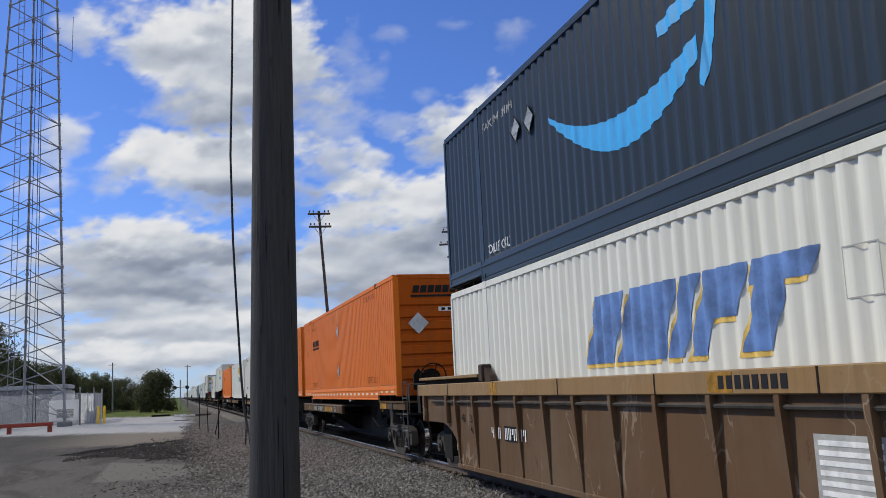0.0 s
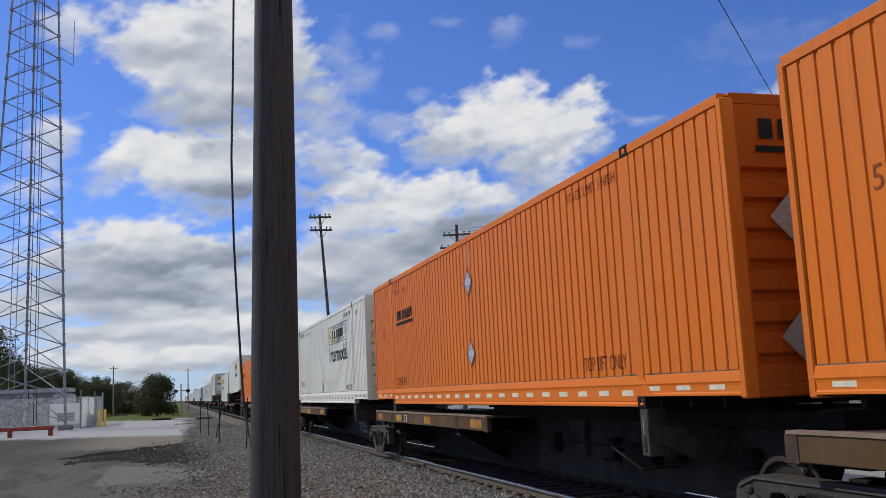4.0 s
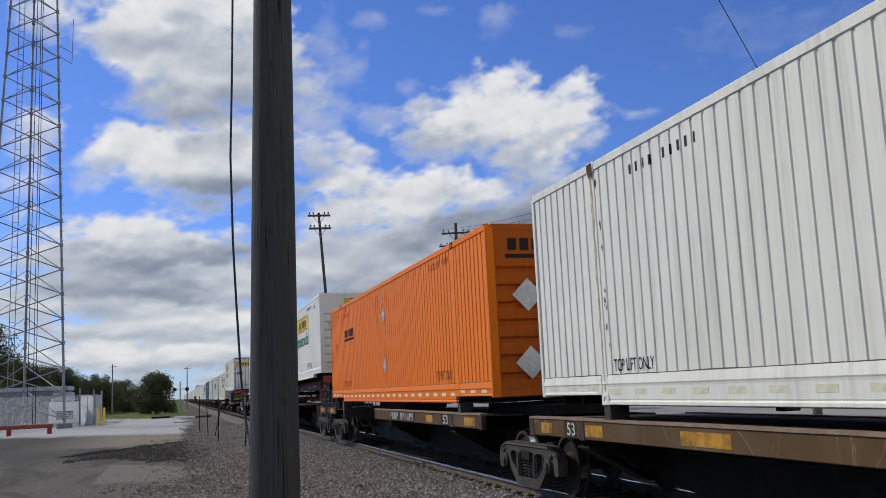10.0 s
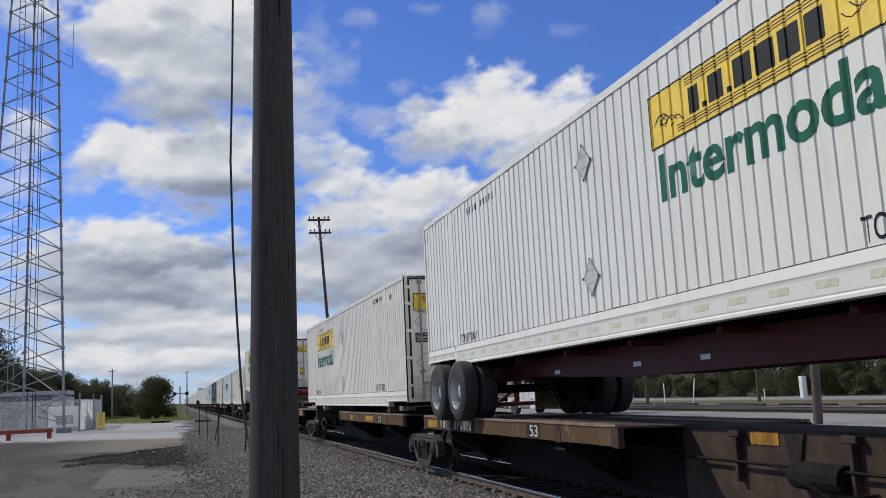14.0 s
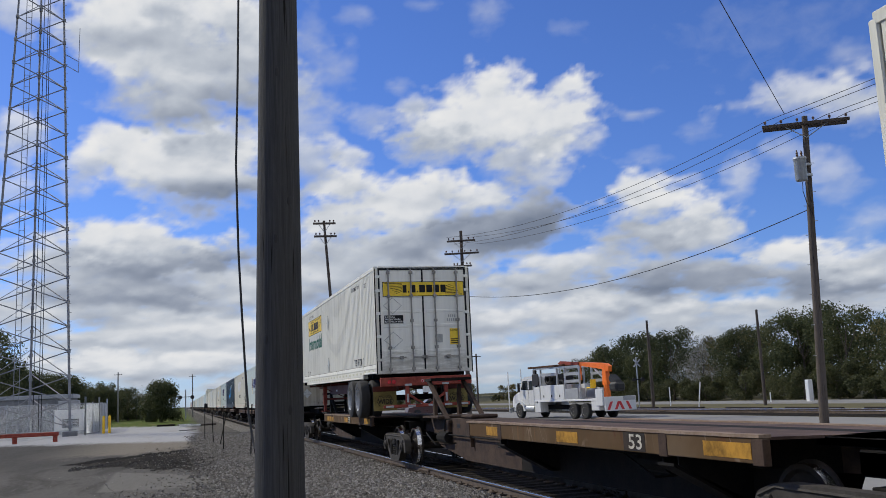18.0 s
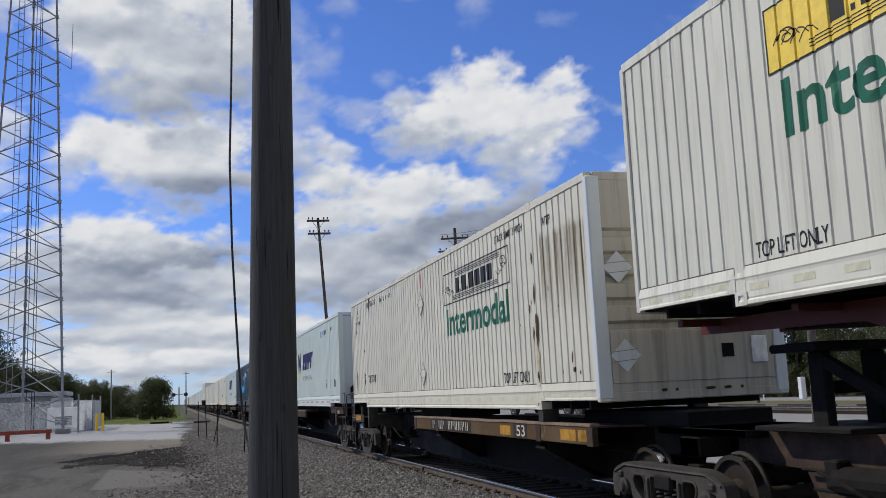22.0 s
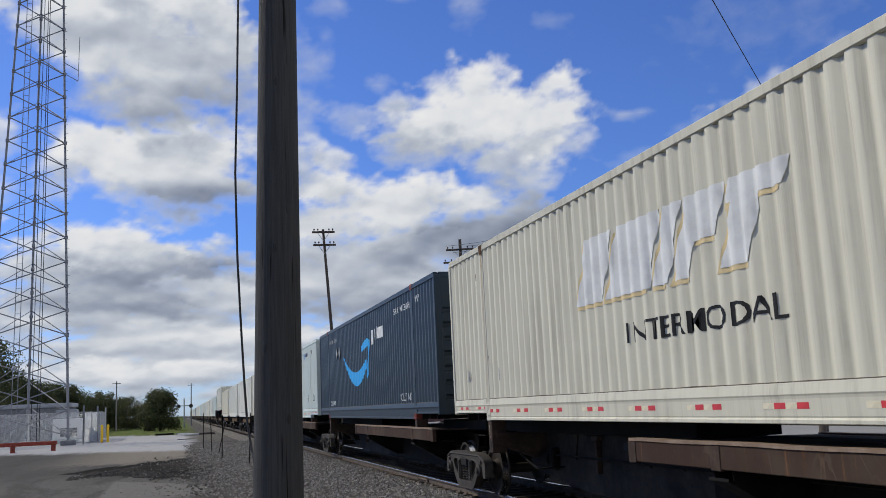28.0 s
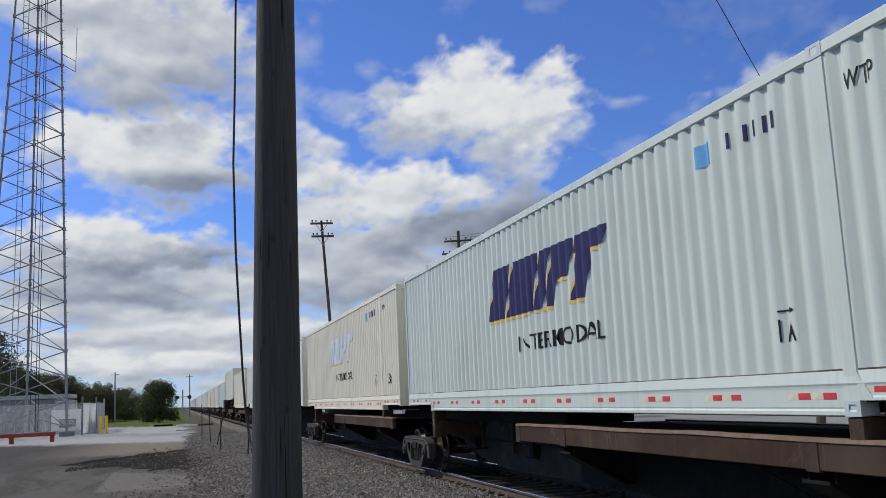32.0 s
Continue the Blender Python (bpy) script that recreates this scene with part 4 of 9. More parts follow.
def swoosh(x, z, s=1.0):
    """A crescent that ends in a bent arrow head."""
    n, top, low = 18, [], []
    for i in range(n + 1):
        t = i / n
        u = 3.72 * t
        mid = 0.80 - 0.74 * math.sin(math.pi * min(1.0, t * 0.86)) ** 0.9 + 0.04 * t
        th = 0.02 + 0.38 * math.sin(math.pi * (0.06 + 0.74 * t)) ** 1.2
        top.append((x + s * u, z + s * (mid + th * 0.5)))
        low.append((x + s * (u + 0.10 * th), z + s * (mid - th * 0.5)))
    out = [[low[i], low[i + 1], top[i + 1], top[i]] for i in range(n)]
    bar = [(3.02, 0.98), (3.90, 1.08), (4.14, 1.22), (3.92, 1.30), (3.45, 1.25), (3.0, 1.12)]
    point = [(3.90, 1.07), (3.84, 0.66), (3.72, 0.26), (3.80, 0.20), (4.04, 0.62), (4.14, 1.21)]
    for q in (bar, point):
        out.append([(x + s * a, z + s * (b - 0.17)) for a, b in q])
    return out


def diamond(f, z, r, rz=None):
    rz = r if rz is None else rz
    return [(f - r, z), (f, z - rz), (f + r, z), (f, z + rz)]


def ring(x0, x1, z0, z1, t):
    return [[(x0, z0), (x1, z0), (x1, z0 + t), (x0, z0 + t)], [(x0, z1 - t), (x1, z1 - t), (x1, z1), (x0, z1)],
            [(x0, z0 + t), (x0 + t, z0 + t), (x0 + t, z1 - t), (x0, z1 - t)], [(x1 - t, z0 + t), (x1, z0 + t), (x1, z1 - t), (x1 - t, z1 - t)]]


SMALL = ("mark", "border", "seal", "hinges", "lettering", "shade", "rim")


def decal(box, name, shape, mat, style, lift=0.004, label=""):
    if name == "wordmark" or name == "sign_word" or name == "placard_holder":      # each block is a piece of its own
        if not isinstance(shape, bmesh.types.BMesh) and len(shape) > 1:
            for p in shape:
                decal(box, "sign_block" if name != "placard_holder" else name, [p], mat, style, lift, label)
            return None
    bm = shape if isinstance(shape, bmesh.types.BMesh) else flat_polys(shape)
    if name.startswith("placard"):          # stiff plates that stand on the ridges
        for v in bm.verts:
            v.co = (-HW + 0.012 - lift, HL - v.co.x, v.co.y)
    else:
        conform(bm, style, lift)
    me = bpy.data.meshes.new(name)
    bm.to_mesh(me)
    if style != "narrow":               # soft folds under the paint
        me.polygons.foreach_set("use_smooth", [True] * len(me.polygons))
    bm.free()
    me.materials.append(mat)
    ob = part(name, me, mat, box, label)
    return tagged(ob, kind="stuff") if name.endswith(SMALL) else ob


def end_decal(box, name, shape, mat, y=-HL - 0.004, label=""):
    """A flat mark on the leading end; the outline is in (across, height)."""
    if name in ("sign_word", "wordmark") and len(shape) > 1:          # each block is a piece of its own
        for p in shape:
            end_decal(box, "sign_block", [p], mat, y, label)
        return None
    bm = shape if isinstance(shape, bmesh.types.BMesh) else flat_polys(shape)
    for v in bm.verts:
        v.co = (v.co.x, y, v.co.y)
    me = bpy.data.meshes.new(name)
    bm.to_mesh(me)
    bm.free()
    me.materials.append(mat)
    ob = part(name, me, mat, box, label)
    return tagged(ob, kind="stuff") if name.endswith(SMALL) else ob


def ribbed_end(sign):
    """End wall pressed into level ribs."""
    sec, z = [(0.0, 0.17)], SILL_Z + 0.02
    while z < 2.1:
        sec += [(0.0, z), (0.045, z + 0.018), (0.045, z + 0.085), (0.0, z + 0.12)]
        z += 0.285
    sec.append((0.0, 2.80))
    g = Geo()
    vs = [(x, sign * (HL - 0.01 - d), q) for d, q in sec for x in (-HW + 0.16, HW - 0.16)]
    g.add(vs, [(2 * i, 2 * i + 1, 2 * i + 3, 2 * i + 2) for i in range(len(sec) - 1)])
    n = 2 * len(sec)
    edge = [(x, sign * (HL - 0.01), q) for q in (0.17, 2.80) for x in (-HW + 0.10, HW - 0.10)]
    g.add(edge, [])
    g.f += [(n, 0, n - 2, n + 2), (n + 1, n + 3, n - 1, 1)]
    return g


def flat_panel(sign):
    w = (CW - 0.24) / 5
    a, b = (HL - 0.09, HL - 0.02) if sign > 0 else (-HL + 0.02, -HL + 0.09)
    return Geo().box(-w / 2 + 0.004, w / 2 - 0.004, a, b, 0.19, 2.79, 0.008)


def cached(key, make, mat, smooth=False):
    k = (key, mat.name)
    if k not in CACHE:
        CACHE[k] = make().mesh(key[0] if isinstance(key, tuple) else key, mat, smooth)
    return CACHE[k]


def bottom_rail():
    """Side rail with a rolled lip at its foot and a bevelled shoulder under the wall."""
    upper = [(-HW + 0.007, 0.205), (-HW + 0.003, 0.228), (-HW - 0.004, 0.243), (-HW - 0.001, 0.262), (-HW + 0.010, SILL_Z - 0.012), (-HW + 0.013, SILL_Z), (-HW + 0.11, SILL_Z)]
    g = Geo().prism([(-HW + 0.01, 0.0), (-HW - 0.002, 0.006), (-HW - 0.002, 0.034), (-HW + 0.006, 0.044), (-HW + 0.014, 0.052), (-HW + 0.008, 0.066)] + upper + [(-HW + 0.11, 0.0)], -6.17, 6.17, "y")
    for y0, y1 in ((-HL + 0.06, -6.17), (6.17, HL - 0.06)):          # raised over the overhanging ends
        g.prism([(-HW, 0.115), (-HW, 0.135), (-HW + 0.008, 0.15)] + upper + [(-HW + 0.11, 0.115)], y0, y1, "y")
        # gusset beside the lifting post
        s = 1 if y1 > 0 else -1
        g.prism([(s * 6.17, 0.135), (s * 6.32, 0.135), (s * 6.17, SILL_Z)], -HW - 0.002, -HW + 0.01, "x")
    return g


def seam_grime():
    """Dirt and a painted shadow line in the joint between wall and rail, thicker here and there."""
    g = Geo()
    for a, b in BAYS:
        n = int((b - a) / 0.35)
        for k in range(n):
            f0, f1 = a + (b - a) * k / n, a + (b - a) * (k + 1) / n
            h0, h1 = (SILL_Z + 0.007 + 0.011 * abs(noise.noise((f * 2.3, 4.0, 1.0))) for f in (f0, f1))
            x = -HW + 0.0125
            g.add([(x, HL - f0, SILL_Z - 0.006), (x, HL - f1, SILL_Z - 0.006), (x, HL - f1, h1), (x, HL - f0, h0)], [(0, 3, 2, 1)])
    return g


def top_rail():
    return Geo().prism([(-HW, TOP_Z + 0.012), (-HW, CH - 0.01), (-HW + 0.012, CH), (-HW + 0.09, CH), (-HW + 0.09, TOP_Z), (-HW + 0.02, TOP_Z)], -HL + 0.06, HL - 0.06, "y")


def end_post():
    return Geo().box(-HW - 0.001, -HW + 0.14, -HL, -HL + 0.10, 0.085, CH - 0.05, 0.014)


def lift_post():
    return Geo().box(-HW + 0.004, -HW + 0.07, -6.187, -6.013, 0.10, CH - 0.10, 0.012)


def casting():
    """A block with an oval hole in its outer face."""
    g = Geo()
    y0, y1, z0, z1 = -0.09, 0.09, 0.0, 0.118
    g.box(0.012, 0.17, y0, y1, z0, z1, 0.008)
    for a in ((y0, -0.04, z0, z1), (0.04, y1, z0, z1), (-0.04, 0.04, z0, 0.028), (-0.04, 0.04, 0.09, z1)):
        g.box(0.0, 0.02, *a)
    return g


def roof():
    g, n = Geo(), 58
    sec = []
    for i in range(n):
        y = -HL + 0.12 + i * (CL - 0.24) / n
        sec += [(y, 0.0), (y + 0.05, 0.012), (y + 0.14, 0.012), (y + 0.19, 0.0)]
    sec.append((HL - 0.12, 0.0))
    g.add([(x, y, CH - 0.03 + d) for y, d in sec for x in (-HW + 0.05, HW - 0.05)], [(2 * i, 2 * i + 1, 2 * i + 3, 2 * i + 2) for i in range(len(sec) - 1)])
    return g


def floor_pan():
    g = Geo().box(-HW + 0.05, HW - 0.05, -HL + 0.05, HL - 0.05, 0.10, 0.16)
    for i in range(26):
        y = -HL + 0.5 + i * 0.605
        g.box(-HW + 0.1, HW - 0.1, y, y + 0.06, 0.0, 0.11)
    return g


def header(sign):
    y0, y1 = (HL - 0.10, HL - 0.004) if sign > 0 else (-HL + 0.004, -HL + 0.10)
    return Geo().box(-HW + 0.1, HW - 0.1, y0, y1, 2.78, CH, 0.012)


def threshold(sign):
    y0, y1 = (HL - 0.10, HL - 0.004) if sign > 0 else (-HL + 0.004, -HL + 0.10)
    return Geo().box(-HW + 0.1, HW - 0.1, y0, y1, 0.085, 0.2, 0.012)


def door_leaf(side):
    """One leaf: panel with three level swages, seal round it."""
    x0, x1 = (-HW + 0.13, -0.012) if side < 0 else (0.012, HW - 0.13)
    g = Geo().box(x0, x1, -HL + 0.012, -HL + 0.055, 0.17, 2.79, 0.01)
    for z in (0.62, 1.28, 1.66, 2.06):
        g.box(x0 + 0.06, x1 - 0.06, -HL + 0.002, -HL + 0.02, z, z + 0.07, 0.006)
    return g


def lock_rod(x):
    g = Geo().cyl((x, -HL - 0.035, 0.12), (x, -HL - 0.035, 2.83), 0.021, n=8)
    for z in (0.2, 0.75, 1.45, 2.1, 2.72):
        g.box(x - 0.045, x + 0.045, -HL - 0.06, -HL + 0.012, z - 0.035, z + 0.035, 0.006)
    s = -1 if x < 0 else 1
    g.box(min(x, x - s * 0.42), max(x, x - s * 0.42), -HL - 0.06, -HL - 0.04, 0.48, 0.515, 0.005)
    g.box(x - s * 0.30 - 0.05, x - s * 0.30 + 0.05, -HL - 0.07, -HL + 0.012, 0.46, 0.535, 0.005)
    return g


def hinge(x):
    g = Geo()
    for z in (0.45, 1.05, 1.65, 2.25, 2.62):
        g.box(x - 0.07, x + 0.05, -HL - 0.02, -HL + 0.012, z - 0.035, z + 0.035, 0.008)
    return g


def seal(k):
    """One strip of the rubber round the doors."""
    y0, y1 = -HL - 0.001, -HL + 0.04
    if k == 3:
        return Geo().box(-HW + 0.10, HW - 0.10, y0, y1, 2.79, 2.825)
    x0, x1 = ((-HW + 0.10, -HW + 0.145), (-0.02, 0.02), (HW - 0.145, HW - 0.10))[k]
    return Geo().box(x0, x1, y0, y1, 0.17, 2.8)


def tape(w, h, mat, name="reflector"):
    k = ("tape", w, h, mat.name)
    if k not in CACHE:
        CACHE[k] = Geo().box(-0.004, 0.0, -w / 2, w / 2, -h / 2, h / 2).mesh(name, mat)
    return CACHE[k]


def container(label, wall, style, y_front, z, front="rib", rail=None, slope=0.0, end=None, cast=None, marks="tape_white", detail=True, group="containers on the train"):
    wm, rm = M[wall], M[rail or wall]
    em, cm = M[end or wall], M[cast or wall]
    box = thing("container", label, "container", group=group)
    part("side_wall", cached(("side_wall", style), lambda: side_wall(style), wm, style != "narrow"), wm, box)
    part("side_wall", cached(("side_wall", style), lambda: side_wall(style), wm, style != "narrow"), wm, box, m=pose(0, 0, 0, 0, 0, 180))
    part("roof", cached("roof", roof, wm, style != "narrow"), wm, box)
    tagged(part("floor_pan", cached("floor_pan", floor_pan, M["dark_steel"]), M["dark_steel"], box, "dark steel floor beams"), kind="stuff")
    for turn in (0, 180):
        part("bottom_rail", cached("bottom_rail", bottom_rail, rm), rm, box, m=pose(0, 0, 0, 0, 0, turn))
        tagged(part("seam_grime", cached("seam_grime", seam_grime, M["seam_grime"]), M["seam_grime"], box, "dark grime and painted shadow line along the foot of the wall", pose(0, 0, 0, 0, 0, turn)), kind="stuff")
        part("top_rail", cached("top_rail", top_rail, rm), rm, box, m=pose(0, 0, 0, 0, 0, turn))
        if detail:
            for m in (pose(0, 0, 0, 0, 0, turn), pose(0, 12.2, 0) if turn == 0 else pose(0, -12.2, 0, 0, 0, 180)):
                part("lift_post", cached("lift_post", lift_post, rm), rm, box, m=m)
    for m in (pose(0, 0, 0), pose(0, 0, 0, 0, 0, 180), pose(CW - 0.139, 0, 0), pose(0, CL - 0.10, 0)):
        part("corner_post", cached("corner_post", end_post, rm), rm, box, m=m)
    if detail:
        for sx in (-1, 1):
            for y in (-6.096, 6.096):
                for zz in (-0.004, CH - 0.114):
                    m = pose(sx * (HW + 0.004), y, zz, 0, 0, 0 if sx < 0 else 180)
                    part("corner_casting", cached("corner_casting", casting, cm), cm, box, m=m)
    for sign, kind in ((-1, front), (1, "rib")):
        # rear end out of sight, darker colour only to cut the bounced light
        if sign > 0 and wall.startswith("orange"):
            em = M["orange_low_bounce"]
        part("end_header", cached(("end_header", sign), lambda: header(sign), em), em, box)
        part("end_threshold", cached(("end_threshold", sign), lambda: threshold(sign), em), em, box)
        if kind == "rib":
            part("end_wall", cached(("end_wall", sign), lambda: ribbed_end(sign), em), em, box)
        elif kind == "flat":
            for i in range(5):
                part("end_panel", cached(("end_panel", sign), lambda: flat_panel(sign), em), em, box, m=pose((i - 2) * (CW - 0.24) / 5, 0, 0))
        else:
            for s in (-1, 1):
                d = part("door_leaf", cached(("door_leaf", s), lambda: door_leaf(s), em), em, box)
                for x in (0.32, 0.93):
                    part("lock_rod", cached(("lock_rod", s * x), lambda: lock_rod(s * x), M["rod"]), M["rod"], d, "grimy grey lock rod")
                part("hinge_set", cached(("hinges", s), lambda: hinge(s * (HW - 0.09)), em), em, d)
            for k in range(4):
                part("door_seal", cached(("door_seal", k), lambda: seal(k), M["black"]), M["black"], box, "black rubber door seal")
            for s in (-1, 1):
                part("door_post", Geo().box(min(s * (HW - 0.026), s * HW), max(s * (HW - 0.026), s * HW), -HL - 0.006, -HL + 0.002, 0.06, CH - 0.06), M["dark_steel"], box, "dark grimy door post")
            part("door_head", Geo().box(-HW + 0.10, HW - 0.10, -HL - 0.002, -HL + 0.005, 2.83, 2.855), M["dark_steel"], box, "dark door head")
    if detail and marks:
        strips = [(0.42 + k * 0.61, marks, 0.27, 0.062) for k in range(26)]
        if not isinstance(marks, str):          # strips of four blocks, light and red by turns
            spots = [0.54, 1.58, 14.57, 15.61] + [13.69 - 1.277 * k for k in range(10)]
            strips = [(f + 0.155 * (q - 1.5), marks[q % 2], 0.152, 0.052) for f in spots for q in range(4)]
        for f, col, w, h in strips:
            if isinstance(marks, str) and min(abs(f - 1.98), abs(f - CL + 1.98)) < 0.2:
                continue
            part("reflector", tape(w, h, M[col]), M[col], box, m=pose(-HW + 0.009, HL - f, 0.20 if abs(HL - f) > 6.17 else 0.15))
    riding(box, y_front + HL, CX, z, slope)
    return box


def stroke(pts, w):
    """A thin painted line through the points, as flat quads."""
    out = []
    for (xa, za), (xb, zb) in zip(pts, pts[1:]):
        n = math.hypot(xb - xa, zb - za) or 1.0
        dx, dz = -(zb - za) / n * w / 2, (xb - xa) / n * w / 2
        out.append([(xa - dx, za - dz), (xb - dx, zb - dz), (xb + dx, zb + dz), (xa + dx, za + dz)])
    return out


def curl_line(x, z, rx, rz, turn):
    """A spiral."""
    return stroke([(x + turn * rx * (1 - k / 26) * math.cos(0.42 * k), z + rz * (1 - k / 26) * math.sin(0.42 * k)) for k in range(22)], 0.013)


def framed_sign(box, style, f0, f1, z0, z1, yellow=True, f2=None):
    """Long sign panel: black rules above and below, a word as plain blocks, a scroll at each end."""
    if yellow:
        decal(box, "sign_panel", [[(f0, z0), (f1, z0), (f1, z1), (f0, z1)]], M["yellow"], style, 0.004, "yellow sign panel")
    lines = ring(f0, f1, z0, z1, 0.018)
    h = z1 - z0
    for a in (0.10, 0.15, 0.20):
        lines.append([(f0 + 0.55, z0 + a * h), (f1 - 0.55, z0 + a * h), (f1 - 0.55, z0 + a * h + 0.010), (f0 + 0.55, z0 + a * h + 0.010)])
        lines.append([(f0 + 0.75, z1 - a * h), (f1 - 0.4, z1 - a * h), (f1 - 0.4, z1 - a * h + 0.010), (f0 + 0.75, z1 - a * h + 0.010)])
    # the rolled ends of the painted scroll
    lines += curl_line(f1 - 0.30, z0 + 0.66 * h, 0.15, 0.15 * h, 1) + curl_line(f0 + 0.28, z0 + 0.44 * h, 0.13, 0.14 * h, -1)
    for k in range(4):
        lines += stroke([(f0 + 0.10 + 0.11 * k + 0.06 * j, z0 + h * (0.40 - 0.05 * k + 0.16 * math.sin(0.75 * j))) for j in range(5)], 0.011)
        lines += stroke([(f1 - 0.62 + 0.11 * k + 0.06 * j, z0 + h * (0.46 + 0.07 * k - 0.14 * math.sin(0.75 * j))) for j in range(5)], 0.011)
    decal(box, "sign_border", lines, M["black"], style, 0.006)
    w = f1 - f0
    decal(box, "sign_word", block_word(f0 + 0.22 * w, z0 + 0.27 * h, 0.56 * w, 0.46 * h), M["black"], style, 0.006, "black block wordmark")


def block_word(x, z, w, h):
    """A word as plain upright blocks of uneven width, with two small squares between."""
    out, at, unit = [], 0.0, w / 7.0
    for q, high in ((0.62, 1.0), (0.2, 0.2), (0.85, 1.0), (0.2, 0.2), (0.95, 1.0), (0.95, 1.0), (0.95, 1.0), (0.85, 1.0)):
        out.append([(x + at, z), (x + at + q * unit, z), (x + at + q * unit, z + high * h), (x + at, z + high * h)])
        at += (q + 0.2) * unit
    return out


def placards(box, style, spots, mat="alu", r=0.215):
    for f, z in spots:
        decal(box, "placard_holder", [diamond(f, z, r * 0.95, r)], M[mat], style, 0.012, "diamond placard holder")
        t = 0.022
        edges = [[(f + a * r, z), (f, z + b * r), (f, z + b * (r - 1.4 * t)), (f + a * (r - 1.4 * t), z)] for a in (-1, 1) for b in (-1, 1)]
        bands = [[(f - r * 0.55, z + k), (f + r * 0.55, z + k), (f + r * 0.55, z + k + 0.012), (f - r * 0.55, z + k + 0.012)] for k in (-0.34 * r, 0.36 * r)]
        decal(box, "placard_rim", edges + bands, M["grey_mark" if mat in ("placard_white", "cream") else "placard_frame"], style, 0.016, "dull metal placard frame")
        clips = [[(u - 0.018, v - 0.018), (u + 0.018, v - 0.018), (u + 0.018, v + 0.018), (u - 0.018, v + 0.018)] for u, v in ((f - r, z), (f + r, z), (f, z - r), (f, z + r))]
        decal(box, "placard_clip_mark", clips, M["dark_steel"], style, 0.019)


def stencil(box, style, text, f, z, w, h, mat="black", bold=0.005):
    decal(box, "lettering", letters(text, f, z, w, h, bold), M[mat], style, 0.004)


def rust_runs(box, style, spots, seed):
    """Clusters of ragged rust blisters: (from rear, height, width, length)."""
    r = random.Random(seed)
    for f, z, w, h in spots:
        for k in range(max(2, int(h / 0.11))):
            cf, cz = f + r.uniform(-0.6, 0.6) * w, z + h * r.random()
            rad = w * r.uniform(0.2, 0.8)
            n = 15
            ring_pts = []
            for i in range(n):
                a, q = 2 * math.pi * i / n, rad * r.uniform(0.5, 1.2)
                ring_pts.append((cf + q * math.cos(a) * 0.62, cz + q * math.sin(a) * 1.75))
            decal(box, "rust_patch", [ring_pts], M["rust"], style, 0.003 + 0.0004 * k, "dark rust patch")


def rust_blotch(box, style, f, z, w, h, seed):
    """One ragged patch where the paint has flaked from rusted steel."""
    r, pts, n = random.Random(seed), [], 26
    for i in range(n):
        a = 2 * math.pi * i / n
        q = 0.5 * (0.86 + 0.20 * math.sin(2 * a + seed) + r.uniform(-0.16, 0.16))
        pts.append((f + w * q * math.cos(a), z + h * q * math.sin(a)))
    on_post = min(abs(f - 1.977), abs(f - CL + 1.977)) < 0.16
    decal(box, "rust_patch", [pts], M["rust"], style, 0.0145 if on_post else 0.004, "dark flaked rust patch")


def seam_stain(box, f, seed, z0=0.16, z1=2.80, w=0.12):
    """Tan rust wash running down a lifting post, ragged at both edges."""
    r = random.Random(seed)
    left, right = [], []
    for k in range(25):
        z = z0 + (z1 - z0) * k / 24
        q = w * (0.35 + 0.65 * k / 24) * r.uniform(0.55, 1.0)
        d = r.uniform(-0.012, 0.012)
        left.append((f + d - q * 0.5, z))
        right.append((f + d + q * 0.5, z))
    quads = [[left[k], right[k], right[k + 1], left[k + 1]] for k in range(24)]
    head = [[(f - 0.075, CH - 0.10), (f - 0.03, CH - 0.19), (f + 0.02, CH - 0.15), (f + 0.055, CH - 0.22), (f + 0.078, CH - 0.08), (f + 0.07, CH - 0.01), (f - 0.072, CH - 0.012)]]
    for name, shape, mat, x, text in (("rust_wash", quads, "rust_wash", -HW - 0.0008, "tan rust wash down the post"), ("rust_patch", head, "rust", -HW - 0.0065, "dark rusted post head")):
        bm = flat_polys(shape)
        for v in bm.verts:
            v.co = (x, HL - v.co.x, v.co.y)
        me = bpy.data.meshes.new(name)
        bm.to_mesh(me)
        bm.free()
        me.materials.append(M[mat])
        part(name, me, M[mat], box, text)


